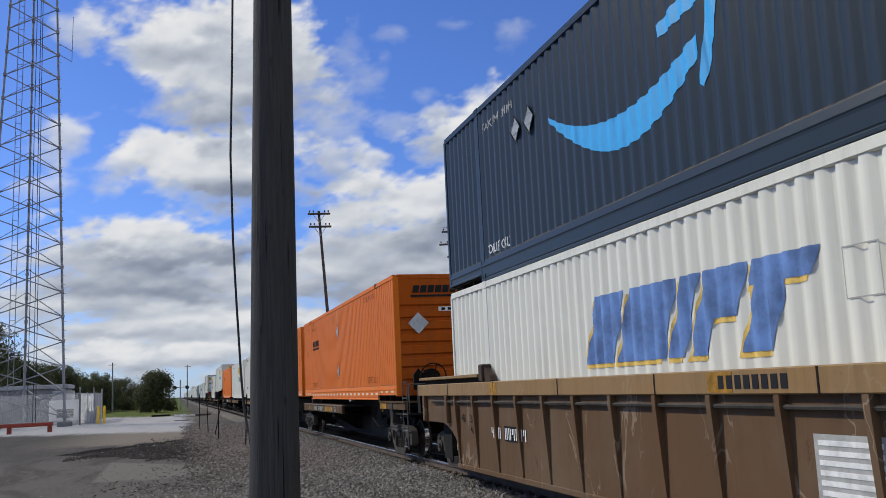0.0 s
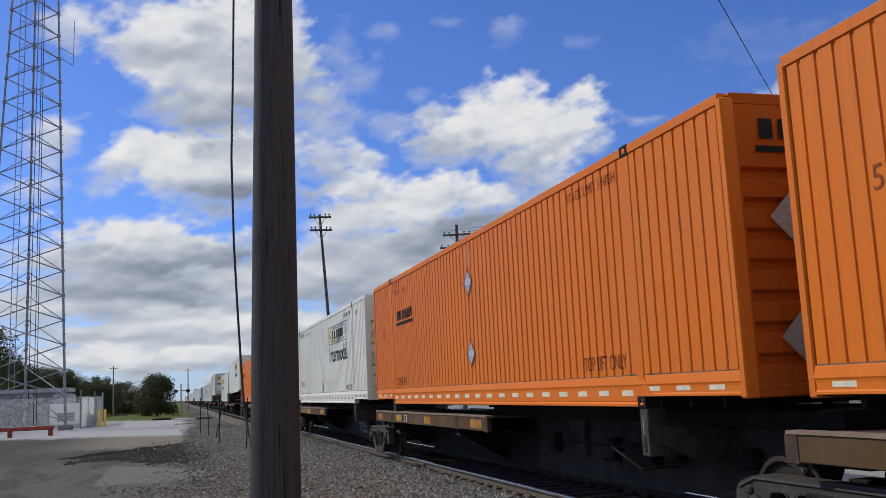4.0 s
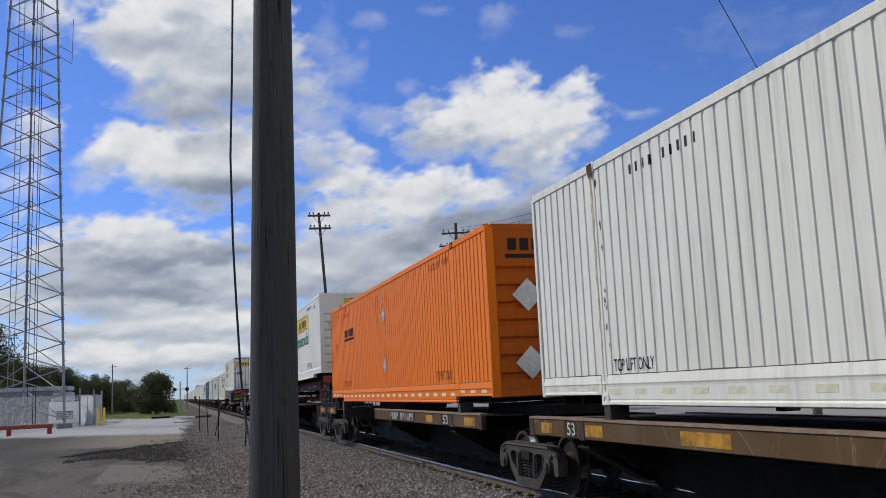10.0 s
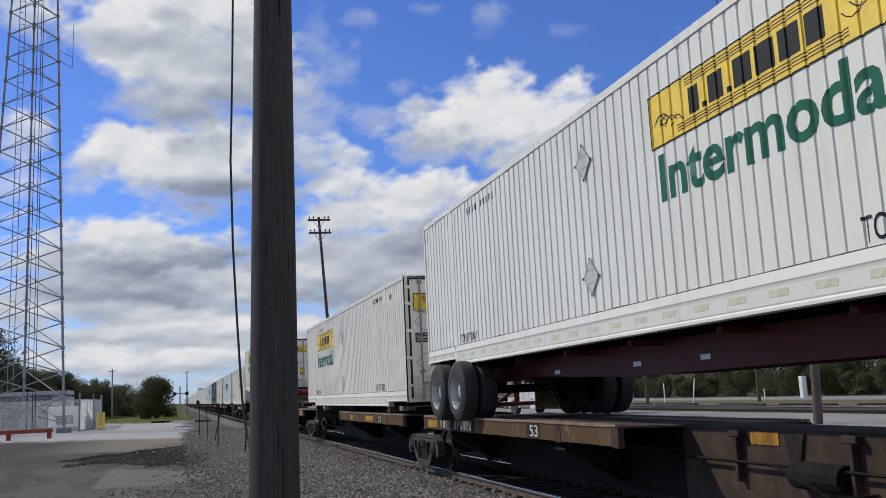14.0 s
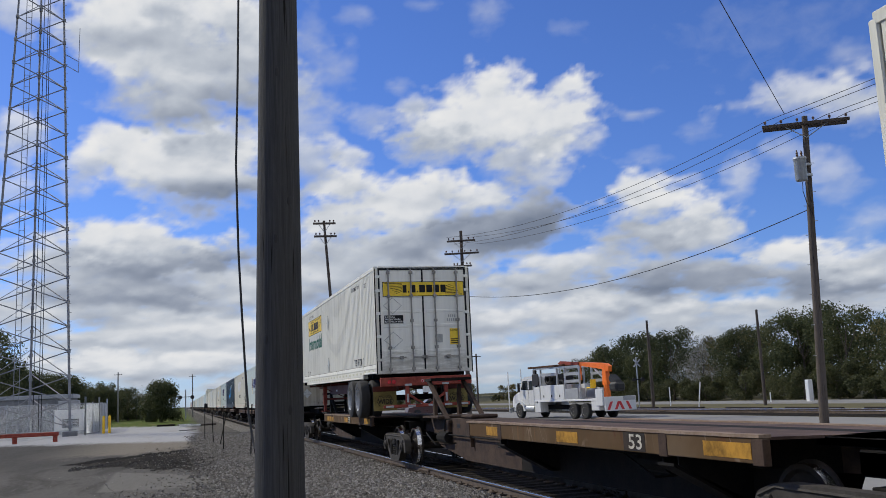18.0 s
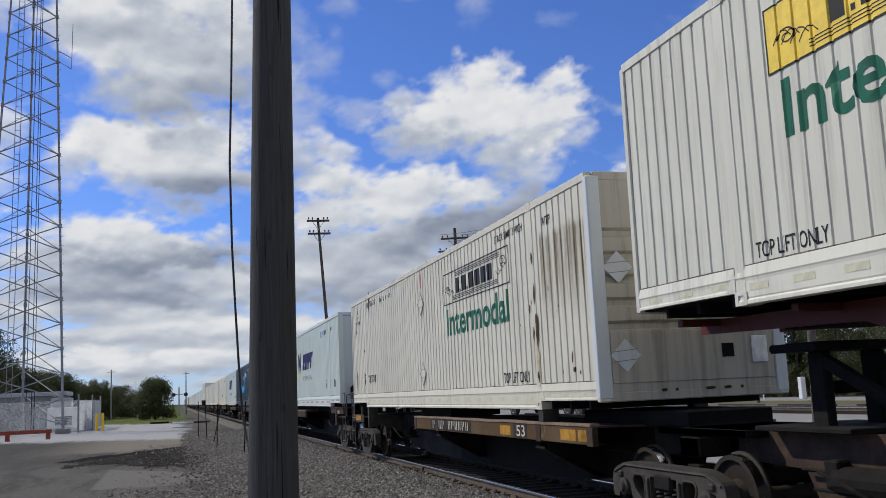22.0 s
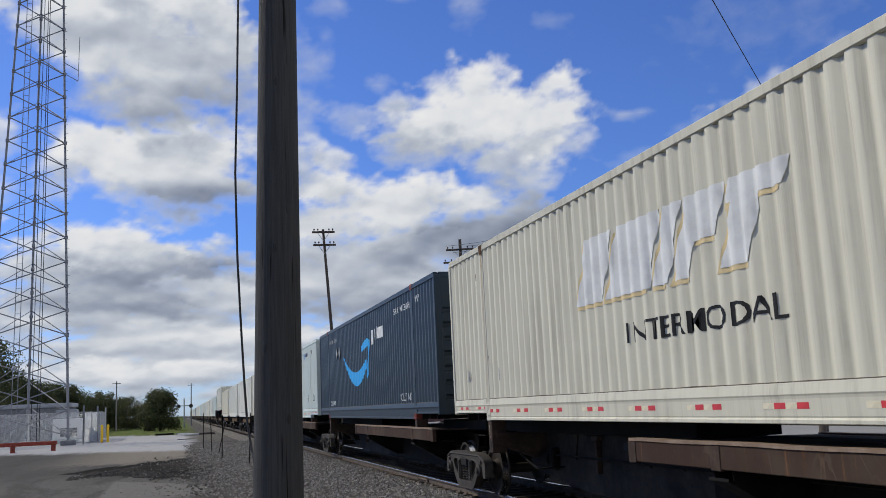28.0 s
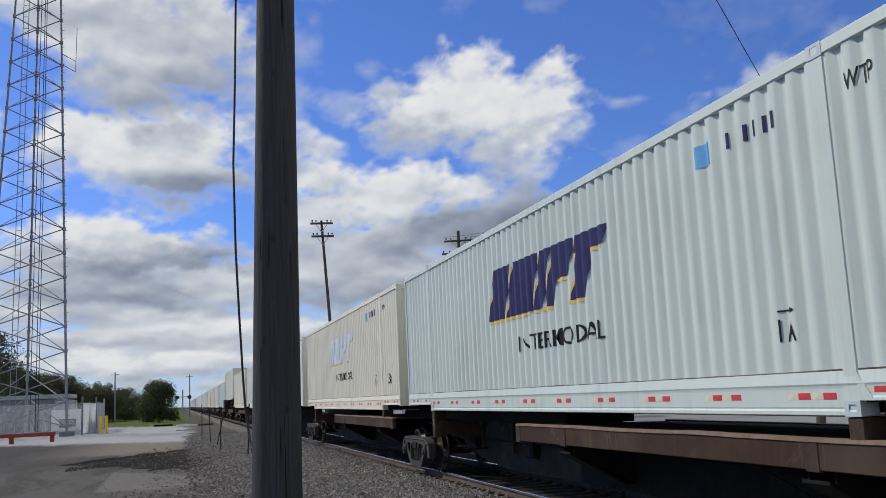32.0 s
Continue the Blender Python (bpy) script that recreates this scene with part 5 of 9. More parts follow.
# ---- orange containers
def orange_box(y_front, label, wall="orange", front_marks="word", serial=False):
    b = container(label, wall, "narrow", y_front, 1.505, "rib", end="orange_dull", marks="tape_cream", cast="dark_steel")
    decal(b, "wordmark", bars(9, 2.5, 1.87, 1.5, 0.21, 0.78, 0.0), M["faded_black"], "narrow", label="black block wordmark")
    decal(b, "wordmark_rule", [[(2.45, 1.755), (4.05, 1.755), (4.05, 1.825), (2.45, 1.825)]], M["faded_black"], "narrow")
    placards(b, "narrow", ((8.12, 2.09), (8.12, 0.87)))
    for text, f, z, w, h in (("TOP LIFT ONLY", 2.3, 0.42, 1.15, 0.17), ("TOP LIFT ONLY", 12.72, 0.42, 1.15, 0.17), ("STACK LIMIT 3 HIGH", 12.5, 2.56, 1.4, 0.13), ("53'", 0.95, 1.56, 0.30, 0.20), ("WTP", 1.3, 2.5, 0.3, 0.12), ("STACK 3 HIGH", 2.35, 2.46, 1.05, 0.12)):
        stencil(b, "narrow", text, f, z, w, h, "faded_stencil", 0.0)
    for k in (0, 1):                         # pair of lifting arrows over the stacking words
        decal(b, "arrow_mark", [[(2.52 + 0.26 * k, 2.62), (2.55 + 0.26 * k, 2.62), (2.56 + 0.26 * k, 2.76), (2.51 + 0.26 * k, 2.76)]], M["faded_stencil"], "narrow")
    decal(b, "tape_strip", [[(8.045, 2.40), (8.067, 2.40), (8.067, 2.72), (8.045, 2.72)]], M["gold_pale"], "narrow", 0.004, "strip of old yellow tape")
    if serial:
        for f, n, z in ((7.38, 7, 1.95), (7.16, 4, 2.22)):
            decal(b, "serial_mark", [q for k in range(n) for q in ring(f, f + 0.055, z + 0.1 * k, z + 0.1 * k + 0.068, 0.009)[(k % 2):]], M["faded_stencil"], "narrow")
    if front_marks == "word":
        end_decal(b, "wordmark", bars(9, -0.85, 2.46, 1.62, 0.17, 0.82, 0.03), M["black"], label="black block wordmark")
        end_decal(b, "wordmark_rule", [[(-0.88, 2.36), (0.80, 2.36), (0.80, 2.41), (-0.88, 2.41)]], M["black"])
        end_decal(b, "placard_holder", [diamond(-0.72, 1.75, 0.25)], M["alu"], -HL - 0.012, "diamond placard holder")
        end_decal(b, "small_plate", [[(-0.22, 2.02), (0.32, 2.02), (0.32, 2.12), (-0.22, 2.12)]], M["tape_white"])
        end_decal(b, "small_mark", bars(3, -0.18, 2.04, 0.46, 0.06, 0.6), M["black"], -HL - 0.008)
        end_decal(b, "serial_mark", [[(1.125, 1.25 + 0.11 * k), (1.165, 1.25 + 0.11 * k), (1.165, 1.32 + 0.11 * k), (1.125, 1.32 + 0.11 * k)] for k in range(11)], M["black"], -HL - 0.006)
    else:
        end_decal(b, "wordmark", bars(9, -0.95, 2.46, 1.9, 0.19, 0.7), M["black"], label="black block wordmark")
        end_decal(b, "wordmark_rule", [[(-0.97, 2.33), (0.95, 2.33), (0.95, 2.39), (-0.97, 2.39)]], M["black"])
        for z in (1.72, 0.62):
            end_decal(b, "placard_holder", [diamond(-0.62, z, 0.27)], M["alu"], -HL - 0.012, "diamond placard holder")
    return b


orange_box(21.1, "weathered orange steel container with black block lettering", "orange_worn", serial=True)
orange_box(38.1, "weathered orange steel container following another orange one", "orange_worn", front_marks="plates")
orange_box(91.22, "bright orange steel container with two placard holders", front_marks="plates", serial=True)


# ---- white containers with a green word
def green_word(b, style, f, z, w, h, mat="green"):
    decal(b, "lettering", letters("Intermodal", f, z, w, h, 0.022), M[mat], style, 0.004, "bold green lettering")


def white_box(y_front, wall, label, z=1.505, slope=0.0, f0=9.65, yellow=True, front="rib", rail=None, end=None, dia=0.56, group=None, word_dx=0.12, word="green", stacking=False, top=(12.75, 1.12), rear_top=(2.25, 0.95)):
    b = container(label, wall, "narrow", y_front, z, front, rail=rail, slope=slope, end=end, marks="tape_dark" if word == "dark_green" else "tape_grey")
    framed_sign(b, "narrow", f0, f0 + 3.62, 1.88, 2.46, yellow)
    green_word(b, "narrow", f0 + word_dx, 1.30, 3.40, 0.50, word)
    stencil(b, "narrow", "TOP LIFT ONLY", top[0], 0.38, top[1], 0.16 if top[1] < 1.3 else 0.2)
    stencil(b, "narrow", "STACK LIMIT 3 HIGH", 12.62, 2.56, 1.25, 0.12)
    stencil(b, "narrow", "WTP", 14.6, 2.47, 0.33, 0.13)
    if stacking:
        stencil(b, "narrow", "TOP LIFT ONLY", 2.16, 0.62, 1.0, 0.19)
        stencil(b, "narrow", "STACKING THREE HIGH ONLY", 2.14, 2.57, 1.2, 0.13, bold=0.004)
        stencil(b, "narrow", "WTP", 0.82, 2.50, 0.17, 0.12, bold=0.002)
        stencil(b, "narrow", "TR", 0.86, 2.36, 0.10, 0.09, bold=0.002)
        decal(b, "owner_mark", bars(10, 0.62, 2.22, 0.75, 0.10, 0.35, cut=(3,)), M["black"], "narrow")
        decal(b, "number_mark", bars(10, 3.75, 2.55, 1.5, 0.11, 0.3, cut=(4,)), M["black"], "narrow")
    else:
        stencil(b, "narrow", "TOP LIFT ONLY", rear_top[0], 0.38, rear_top[1], 0.14)
        decal(b, "number_mark", bars(10, 2.9, 2.53, 1.5, 0.11, 0.3, cut=(4,)), M["black"], "narrow")
    return b


def emblem_end(b, yellow, x0=-0.86, rim=(-0.35, 0.85)):
    if yellow:
        end_decal(b, "sign_panel", [[(x0, 2.29), (1.05, 2.29), (1.05, 2.68), (x0, 2.68)]], M["yellow"])
    end_decal(b, "sign_border", ring(x0, 1.05, 2.29, 2.68, 0.018), M["black"], -HL - 0.006)
    end_decal(b, "sign_rule", [[(x0 + 0.06 + 0.03 * k, 2.62 - 0.05 * k), (x0 + 0.36, 2.62 - 0.05 * k), (x0 + 0.36, 2.635 - 0.05 * k), (x0 + 0.06 + 0.03 * k, 2.635 - 0.05 * k)] for k in range(5)], M["black"], -HL - 0.006)
    u, v, q = rim[0], rim[1], 0.27
    end_decal(b, "placard_rim", [[(u - q, v), (u, v + q), (u + q, v), (u + q - 0.03, v), (u, v + q - 0.03), (u - q + 0.03, v)], [(u - q + 0.03, v), (u, v - q + 0.03), (u + q - 0.03, v), (u + q, v), (u, v - q), (u - q, v)]], M["grey_mark"], -HL - 0.006)
    end_decal(b, "sign_word", bars(6, x0 + 0.46, 2.39, 0.7, 0.17, 0.7), M["black"], -HL - 0.006)
    end_decal(b, "number_mark", bars(9, -0.2, 1.9, 0.9, 0.1, 0.6), M["black"], -HL - 0.006)


def door_signs(b):
    end_decal(b, "sign_panel", [[(-1.08, 2.09), (1.14, 2.09), (1.14, 2.48), (-1.08, 2.48)]], M["yellow"], -HL - 0.004, "yellow sign panel across both doors")
    end_decal(b, "sign_border", ring(-1.08, 1.14, 2.09, 2.48, 0.016), M["black"], -HL - 0.007)
    end_decal(b, "sign_rule", [[(-1.02 + 0.05 * k, 2.43 - 0.045 * k), (-0.56, 2.43 - 0.035 * k), (-0.56, 2.442 - 0.035 * k), (-1.02 + 0.05 * k, 2.442 - 0.045 * k)] for k in range(7)] + [[(0.62, 2.13 + 0.035 * k), (1.08 - 0.05 * k, 2.13 + 0.045 * k), (1.08 - 0.05 * k, 2.142 + 0.045 * k), (0.62, 2.142 + 0.035 * k)] for k in range(7)], M["black"], -HL - 0.007)
    w = block_word(-0.54, 2.19, 1.18, 0.2)
    end_decal(b, "sign_word", w, M["black"], -HL - 0.007)
    end_decal(b, "service_plate", [[(-1.06, 1.39), (-0.55, 1.39), (-0.55, 1.60), (-1.06, 1.60)]], M["black"], -HL - 0.004, "black plate with white words")
    for k, word in enumerate(("LOCAL", "REGIONAL", "DEDICATED")):
        end_decal(b, "lettering", letters(word, -1.03, 1.535 - 0.062 * k, 0.07 * len(word) * 0.76, 0.042), M["white_mark"], -HL - 0.007)
    end_decal(b, "caution_plate", [[(0.70, 0.80), (0.97, 0.80), (0.97, 1.22), (0.70, 1.22)]], M["yellow"], -HL - 0.004, "yellow caution plate")
    end_decal(b, "lettering", letters("CAUTION", 0.715, 1.15, 0.24, 0.05), M["black"], -HL - 0.007)
    end_decal(b, "plate_mark", [[(0.72, 0.83 + 0.05 * k), (0.95, 0.83 + 0.05 * k), (0.95, 0.855 + 0.05 * k), (0.72, 0.855 + 0.05 * k)] for k in range(3)], M["black"], -HL - 0.007)
    end_decal(b, "number_mark", bars(6, 0.62, 1.42, 0.34, 0.07, 0.6) + bars(4, 0.66, 1.52, 0.22, 0.07, 0.6), M["grey_mark"], -HL - 0.004)
    for z in (1.85, 0.95):
        end_decal(b, "placard_rim", [[(-1.08, z), (-0.83, z + 0.22), (-0.58, z), (-0.60, z), (-0.83, z + 0.2), (-1.06, z)], [(-1.06, z), (-0.83, z - 0.2), (-0.60, z), (-0.58, z), (-0.83, z - 0.22), (-1.08, z)]], M["grey_mark"], -HL - 0.006)
    end_decal(b, "small_plate", [[(0.30, 0.86), (0.50, 0.86), (0.50, 1.08), (0.30, 1.08)]], M["grey_mark"], -HL - 0.004)


b = white_box(55.45, "white_rust", "white steel container with rust runs and a pale sign", yellow=False, word="dark_green", stacking=True)
decal(b, "sign_panel", [[(9.67, 1.90), (10.6, 1.90), (10.35, 2.44), (9.67, 2.44)]], M["gold_pale"], "narrow", 0.004, "faded yellow remnant of a sign panel")
placards(b, "narrow", ((8.1, 0.56),), "placard_white", 0.2)
emblem_end(b, False)
rust_runs(b, "narrow", ((14.02, 0.5, 0.05, 0.9), (14.04, 1.6, 0.04, 0.7), (14.26, 2.1, 0.05, 0.5), (15.7, 1.2, 0.06, 0.35), (13.2, 0.5, 0.03, 0.4), (1.98, 2.2, 0.04, 0.6), (1.97, 0.06, 0.05, 0.5), (0.06, 0.08, 0.05, 0.3)), 8)
seam_stain(b, 1.975, 21)
seam_stain(b, CL - 1.975, 22, w=0.08)
b = white_box(72.98, "white", "white steel container with a yellow sign and green word")
placards(b, "narrow", ((8.1, 0.56),), "placard_white", 0.2)
emblem_end(b, True)
rust_runs(b, "narrow", ((2.14, 0.6, 0.04, 1.6), (2.05, 2.3, 0.06, 0.35), (2.0, 0.5, 0.05, 0.5), (14.1, 0.4, 0.04, 0.5), (15.3, 2.0, 0.05, 0.3)), 9)
seam_stain(b, CL - 1.975, 23, w=0.10)
seam_stain(b, 1.975, 24, w=0.07)
b = white_box(109.75, "white_bright", "white container riding high on a red road chassis", 2.305, math.degrees(-0.0090), 9.5, top=(12.45, 1.4))
placards(b, "narrow", ((7.8, 2.2), (7.8, 0.78)), "placard_white", 0.22)
emblem_end(b, True, -0.42, (-0.75, 1.78))
b = white_box(127.85, "ivory_dirty", "ivory white container with steel doors and a yellow sign", front="door", f0=2.6, end="door_white", rear_top=(2.16, 1.2))
door_signs(b)
placards(b, "narrow", ((7.9, 2.1), (7.9, 0.68)), "placard_white", 0.22)
b = white_box(162.45, "ivory_dirty", "ivory container on a red road chassis, doors leading", 2.385, math.degrees(0.0086), 2.65, front="door", end="door_white", word_dx=0.15, top=(12.85, 1.45))
door_signs(b)
placards(b, "narrow", ((7.9, 2.05), (7.9, 0.6)), "placard_white", 0.22)
b = white_box(179.65, "cream_rust", "cream container with heavy rust spots and a black-framed sign", yellow=False, end="beige_end", f0=9.62, stacking=True)
placards(b, "narrow", ((7.9, 2.1), (7.9, 0.68)), "cream", 0.22)
for x0 in (-HW - 0.004, HW - 0.17):
    part("post_cover", Geo().box(x0, x0 + 0.174, -HL - 0.006, -HL + 0.12, 0.12, CH - 0.06, 0.014), M["post_white"], b, "pale blue-white corner post")
low = part("end_panel", Geo().box(-HW + 0.18, HW - 0.18, -HL - 0.002, -HL + 0.03, 0.30, 0.92, 0.006), M["beige_end"], b, "flat beige panel low on the end wall")
part("document_plate", Geo().box(0.80, 1.02, -HL - 0.02, -HL - 0.004, 0.49, 0.82, 0.006).box(0.825, 0.995, -HL - 0.024, -HL - 0.02, 0.515, 0.795), M["white_mark"], low, "white document plate in a frame")
part("vent_cover", Geo().box(0.38, 0.55, -HL - 0.008, -HL - 0.003, 0.57, 0.74, 0.002), M["dark_steel"], low, "small dark vent cover")
for u, v in ((-0.93, 0.63), (-0.96, 1.70)):
    end_decal(b, "placard_holder", [diamond(u, v, 0.2)], M["post_white"], -HL - 0.012, "pale blue diamond placard holder")
    end_decal(b, "placard_rim", [[(u - 0.17, v - 0.05 + k), (u + 0.16, v - 0.02 + k), (u + 0.16, v - 0.012 + k), (u - 0.17, v - 0.042 + k)] for k in (-0.03, 0.09)], M["placard_frame"], -HL - 0.015)
for k, (u, w) in enumerate(((-0.45, 0.09), (-0.28, 0.05), (0.18, 0.16), (0.42, 0.12), (0.62, 0.05))):
    end_decal(b, "rust_patch", [[(u - w / 2, 0.20), (u - w / 4, 0.18), (u + w / 3, 0.185), (u + w / 2, 0.20), (u + w / 4, 0.222), (u - w / 3, 0.215)]], M["rust"], -HL - 0.004)
for k, q in enumerate(((14.25, 1.10, 0.13, 0.42), (14.13, 1.04, 0.07, 0.20), (14.22, 1.60, 0.07, 0.36), (14.20, 2.10, 0.06, 0.25), (14.22, 0.45, 0.08, 0.16), (14.10, 1.50, 0.03, 0.08), (14.02, 1.40, 0.05, 0.12), (14.72, 1.62, 0.035, 0.07), (15.38, 0.66, 0.04, 0.2), (15.42, 0.50, 0.06, 0.1), (15.05, 0.48, 0.05, 0.07), (15.6, 0.46, 0.04, 0.06), (13.6, 1.20, 0.03, 0.05))):
    rust_blotch(b, "narrow", *q, k + 5)
for f, z0, z1, w in ((14.22, 0.36, 0.92, 0.07), (14.27, 0.36, 0.8, 0.04), (14.11, 0.5, 0.95, 0.035)):
    decal(b, "rust_wash", [[(f - w * 0.25, z0), (f + w * 0.3, z0), (f + w * 0.5, z1), (f - w * 0.5, z1)]], M["rust_wash"], "narrow", 0.0125, "tan rust run")
decal(b, "rust_veil", [[(14.5, 0.95), (15.98, 0.95), (15.98, 2.56), (14.5, 2.56)]], M["veil"], "narrow", 0.003, "brown streaks of dried rust water")
rust_runs(b, "narrow", ((0.55, 0.5, 0.13, 0.55), (0.72, 0.42, 0.07, 0.22), (0.4, 1.9, 0.12, 0.3), (0.62, 2.0, 0.06, 0.12), (1.72, 0.5, 0.10, 0.5), (1.62, 0.42, 0.06, 0.2), (1.70, 1.35, 0.06, 0.2), (2.55, 2.58, 0.25, 0.12)), 4)
decal(b, "red_mark", [[(7.86, 2.42), (7.95, 2.42), (7.95, 2.7), (7.86, 2.7)]], M["tape_red"], "narrow")


# ---- pale containers with a slanted wordmark
def slant_box(y_front, wall, label, face, edge, z=1.505, word=True, front="flat", end=None, tapes=("tape_cream", "tape_red"), cast=None, detail=True, blue_sticker=True, crest=False):
    b = container(label, wall, "wide", y_front, z, front, end=end, marks=tapes, cast=cast, detail=detail)
    if crest:
        decal(b, "crest", [[(5.85, 1.55), (6.35, 0.98), (6.75, 1.5), (6.9, 2.2), (6.4, 2.05), (5.85, 2.2)]], M["gold_pale"], "wide")
        decal(b, "crest_stripe", [[(5.9, 1.6), (6.2, 1.25), (6.45, 1.7), (6.35, 2.03), (5.95, 2.1)], [(6.55, 1.3), (6.7, 1.5), (6.8, 2.12), (6.6, 2.08)]], M["dark_blue"], "wide", 0.006)
        decal(b, "wordmark_shade", wordmark(7.36, 1.36, 2.65, 0.6, 0.4), M["grey_mark"], "wide")
        decal(b, "wordmark", wordmark(7.3, 1.40, 2.65, 0.6, 0.4), M[face], "wide", 0.007, "slanted block wordmark")
        stencil(b, "wide", "INTERMODAL", 7.36, 0.96, 2.55, 0.21, "grey_mark", 0.0)
    else:
        decal(b, "wordmark_shade", wordmark(5.70, 1.37, 4.1, 0.80, 0.45), M[edge], "wide", 0.004)
        decal(b, "wordmark", wordmark(5.76, 1.42, 4.1, 0.80, 0.45), M[face], "wide", 0.007, "slanted block wordmark")
        if word:
            stencil(b, "wide", "INTERMODAL", 7.08, 0.87, 2.95, 0.23, "black", 0.004)
    if blue_sticker:
        decal(b, "sticker", [[(12.30, 2.34), (12.55, 2.34), (12.55, 2.56), (12.30, 2.56)]], M["decal_blue"], "wide", label="blue square sticker")
        decal(b, "number_mark", bars(6, 12.8, 2.40, 0.82, 0.15, 0.28), M["dark_blue"], "wide")
        stencil(b, "wide", "WTP", 14.45, 2.42, 0.32, 0.15)
        stencil(b, "wide", "53ft", 14.84, 0.62, 0.46, 0.25, "black", 0.003)
        stencil(b, "wide", "1A", 13.36, 0.60, 0.22, 0.19, "black", 0.003)
        decal(b, "arrow_mark", [[(13.36, 0.85), (13.52, 0.85), (13.52, 0.865), (13.36, 0.865)], [(13.52, 0.83), (13.58, 0.857), (13.52, 0.885)]], M["black"], "wide")
        stencil(b, "wide", "LIFT", 12.6, 0.115, 0.17, 0.07)
    return b


b = slant_box(198.1, "mint", "pale mint-white container with a crest and slanted wordmark", "dark_blue", "gold", end="paleblue", tapes=("tape_silver", "tape_red"), cast="paleblue", crest=True)
end_decal(b, "lettering", letters("53ft", 0.55, 1.2, 0.5, 0.28), M["dark_blue"], -HL - 0.002)
end_decal(b, "wordmark", bars(5, 0.2, 2.3, 0.8, 0.22, 0.8, 0.06), M["dark_blue"], -HL - 0.002)
b = slant_box(216.13, "cream_soft", "cream container with a faded slanted wordmark", "word_white", "gold_pale", front="door", end="door_white")
end_decal(b, "wordmark", bars(4, -1.05, 2.2, 0.9, 0.25, 0.8, 0.08), M["blue"], -HL - 0.004)
stencil(b, "wide", "53ft", 0.72, 0.64, 0.42, 0.22, "grey_mark", 0.0)
decal(b, "small_mark", bars(2, 2.42, 0.62, 0.22, 0.20, 0.5), M["grey_mark"], "wide")
rust_runs(b, "wide", ((1.62, 2.1, 0.03, 0.5), (1.66, 2.35, 0.05, 0.12), (0.35, 2.72, 0.08, 0.12), (2.1, 0.85, 0.04, 0.3), (2.75, 0.7, 0.03, 0.25), (14.3, 0.6, 0.04, 0.4)), 12)
seam_stain(b, 1.975, 25, w=0.06)
b = slant_box(250.4, "mint", "pale mint-white container with a dark blue slanted wordmark", "dark_blue", "gold", cast="paleblue")
b = slant_box(267.4, "cream", "cream container with a worn slanted wordmark", "blue_pale", "gold_pale")
b = slant_box(0.246, "white_bright", "white container with a blue wordmark in the well", "blue", "gold", 0.545, False, tapes=None, blue_sticker=False)
decal(b, "placard_rim", ring(10.5, 10.9, 1.75, 2.15, 0.012), M["grey_mark"], "wide")


# ---- dark containers with a blue arrow
def arrow_box(y_front, z, label):
    b = container(label, "navy", "deep", y_front, z, "rib", marks=None, cast="red" if z < 2 else "navy")
    decal(b, "arrow", swoosh(5.05, 1.02), M["sky_blue"], "deep", label="bright blue curved arrow")
    decal(b, "wordmark", [[(9.55 + u, 2.02 - v), (9.55 + u + q, 2.02 - v), (9.55 + u + q, 2.02 + k), (9.55 + u, 2.02 + k)] for u, q, v, k in ((0.0, 0.26, 0.10, 0.28), (0.36, 0.17, 0.0, 0.28), (0.61, 0.10, 0.0, 0.34), (0.79, 0.38, 0.0, 0.28), (1.25, 0.25, 0.0, 0.28))], M["white_mark"], "deep", label="white block wordmark")
    placards(b, "deep", ((3.80, 2.04), (4.35, 2.04)), "placard_plate", 0.2)
    stencil(b, "deep", "TOP LIFT ONLY", 12.75, 0.40, 1.1, 0.17, "white_mark")
    stencil(b, "deep", "TOP LIFT ONLY", 2.2, 0.40, 1.1, 0.15, "white_mark")
    stencil(b, "deep", "STACK LIMIT 3 HIGH", 12.35, 2.42, 1.55, 0.14, "white_mark")
    stencil(b, "deep", "STACK LIMIT 3 HIGH", 2.2, 2.42, 1.45, 0.13, "grey_mark")
    stencil(b, "deep", "WTP", 14.5, 2.47, 0.33, 0.15, "white_mark")
    end_decal(b, "placard_holder", [diamond(-0.72, 1.75, 0.28)], M["alu"], -HL - 0.012)
    return b


arrow_box(233.35, 1.505, "dark navy container with a bright blue curved arrow")
arrow_box(0.246, 3.445, "dark navy container stacked on a white one")

# ---- the tail of the train, far down the track
TAIL = ("white", "white", "cream", "ivory", "mint", "white_bright", "cream", "white", "ivory", "white", "mint", "white_bright", "cream", "white", "ivory", "white", "navy", "cream", "white", "mint", "ivory", "white", "cream", "white_bright", "white", "orange", "white", "ivory", "cream", "white")
y_tail = 285.0
for i, col in enumerate(TAIL):
    high = i == 3
    words = {"navy": "dark navy container", "orange": "orange container"}.get(col, "pale painted container")
    container(words + (" on a road chassis" if high else "") + " far down the train", col, "narrow" if i % 2 else "wide", y_tail, 2.3 if high else 1.505, "rib", detail=False, marks=None)
    y_tail += 17.45


# ------------------------------------------------------------------ the train: cars
WHEEL_R = 0.43


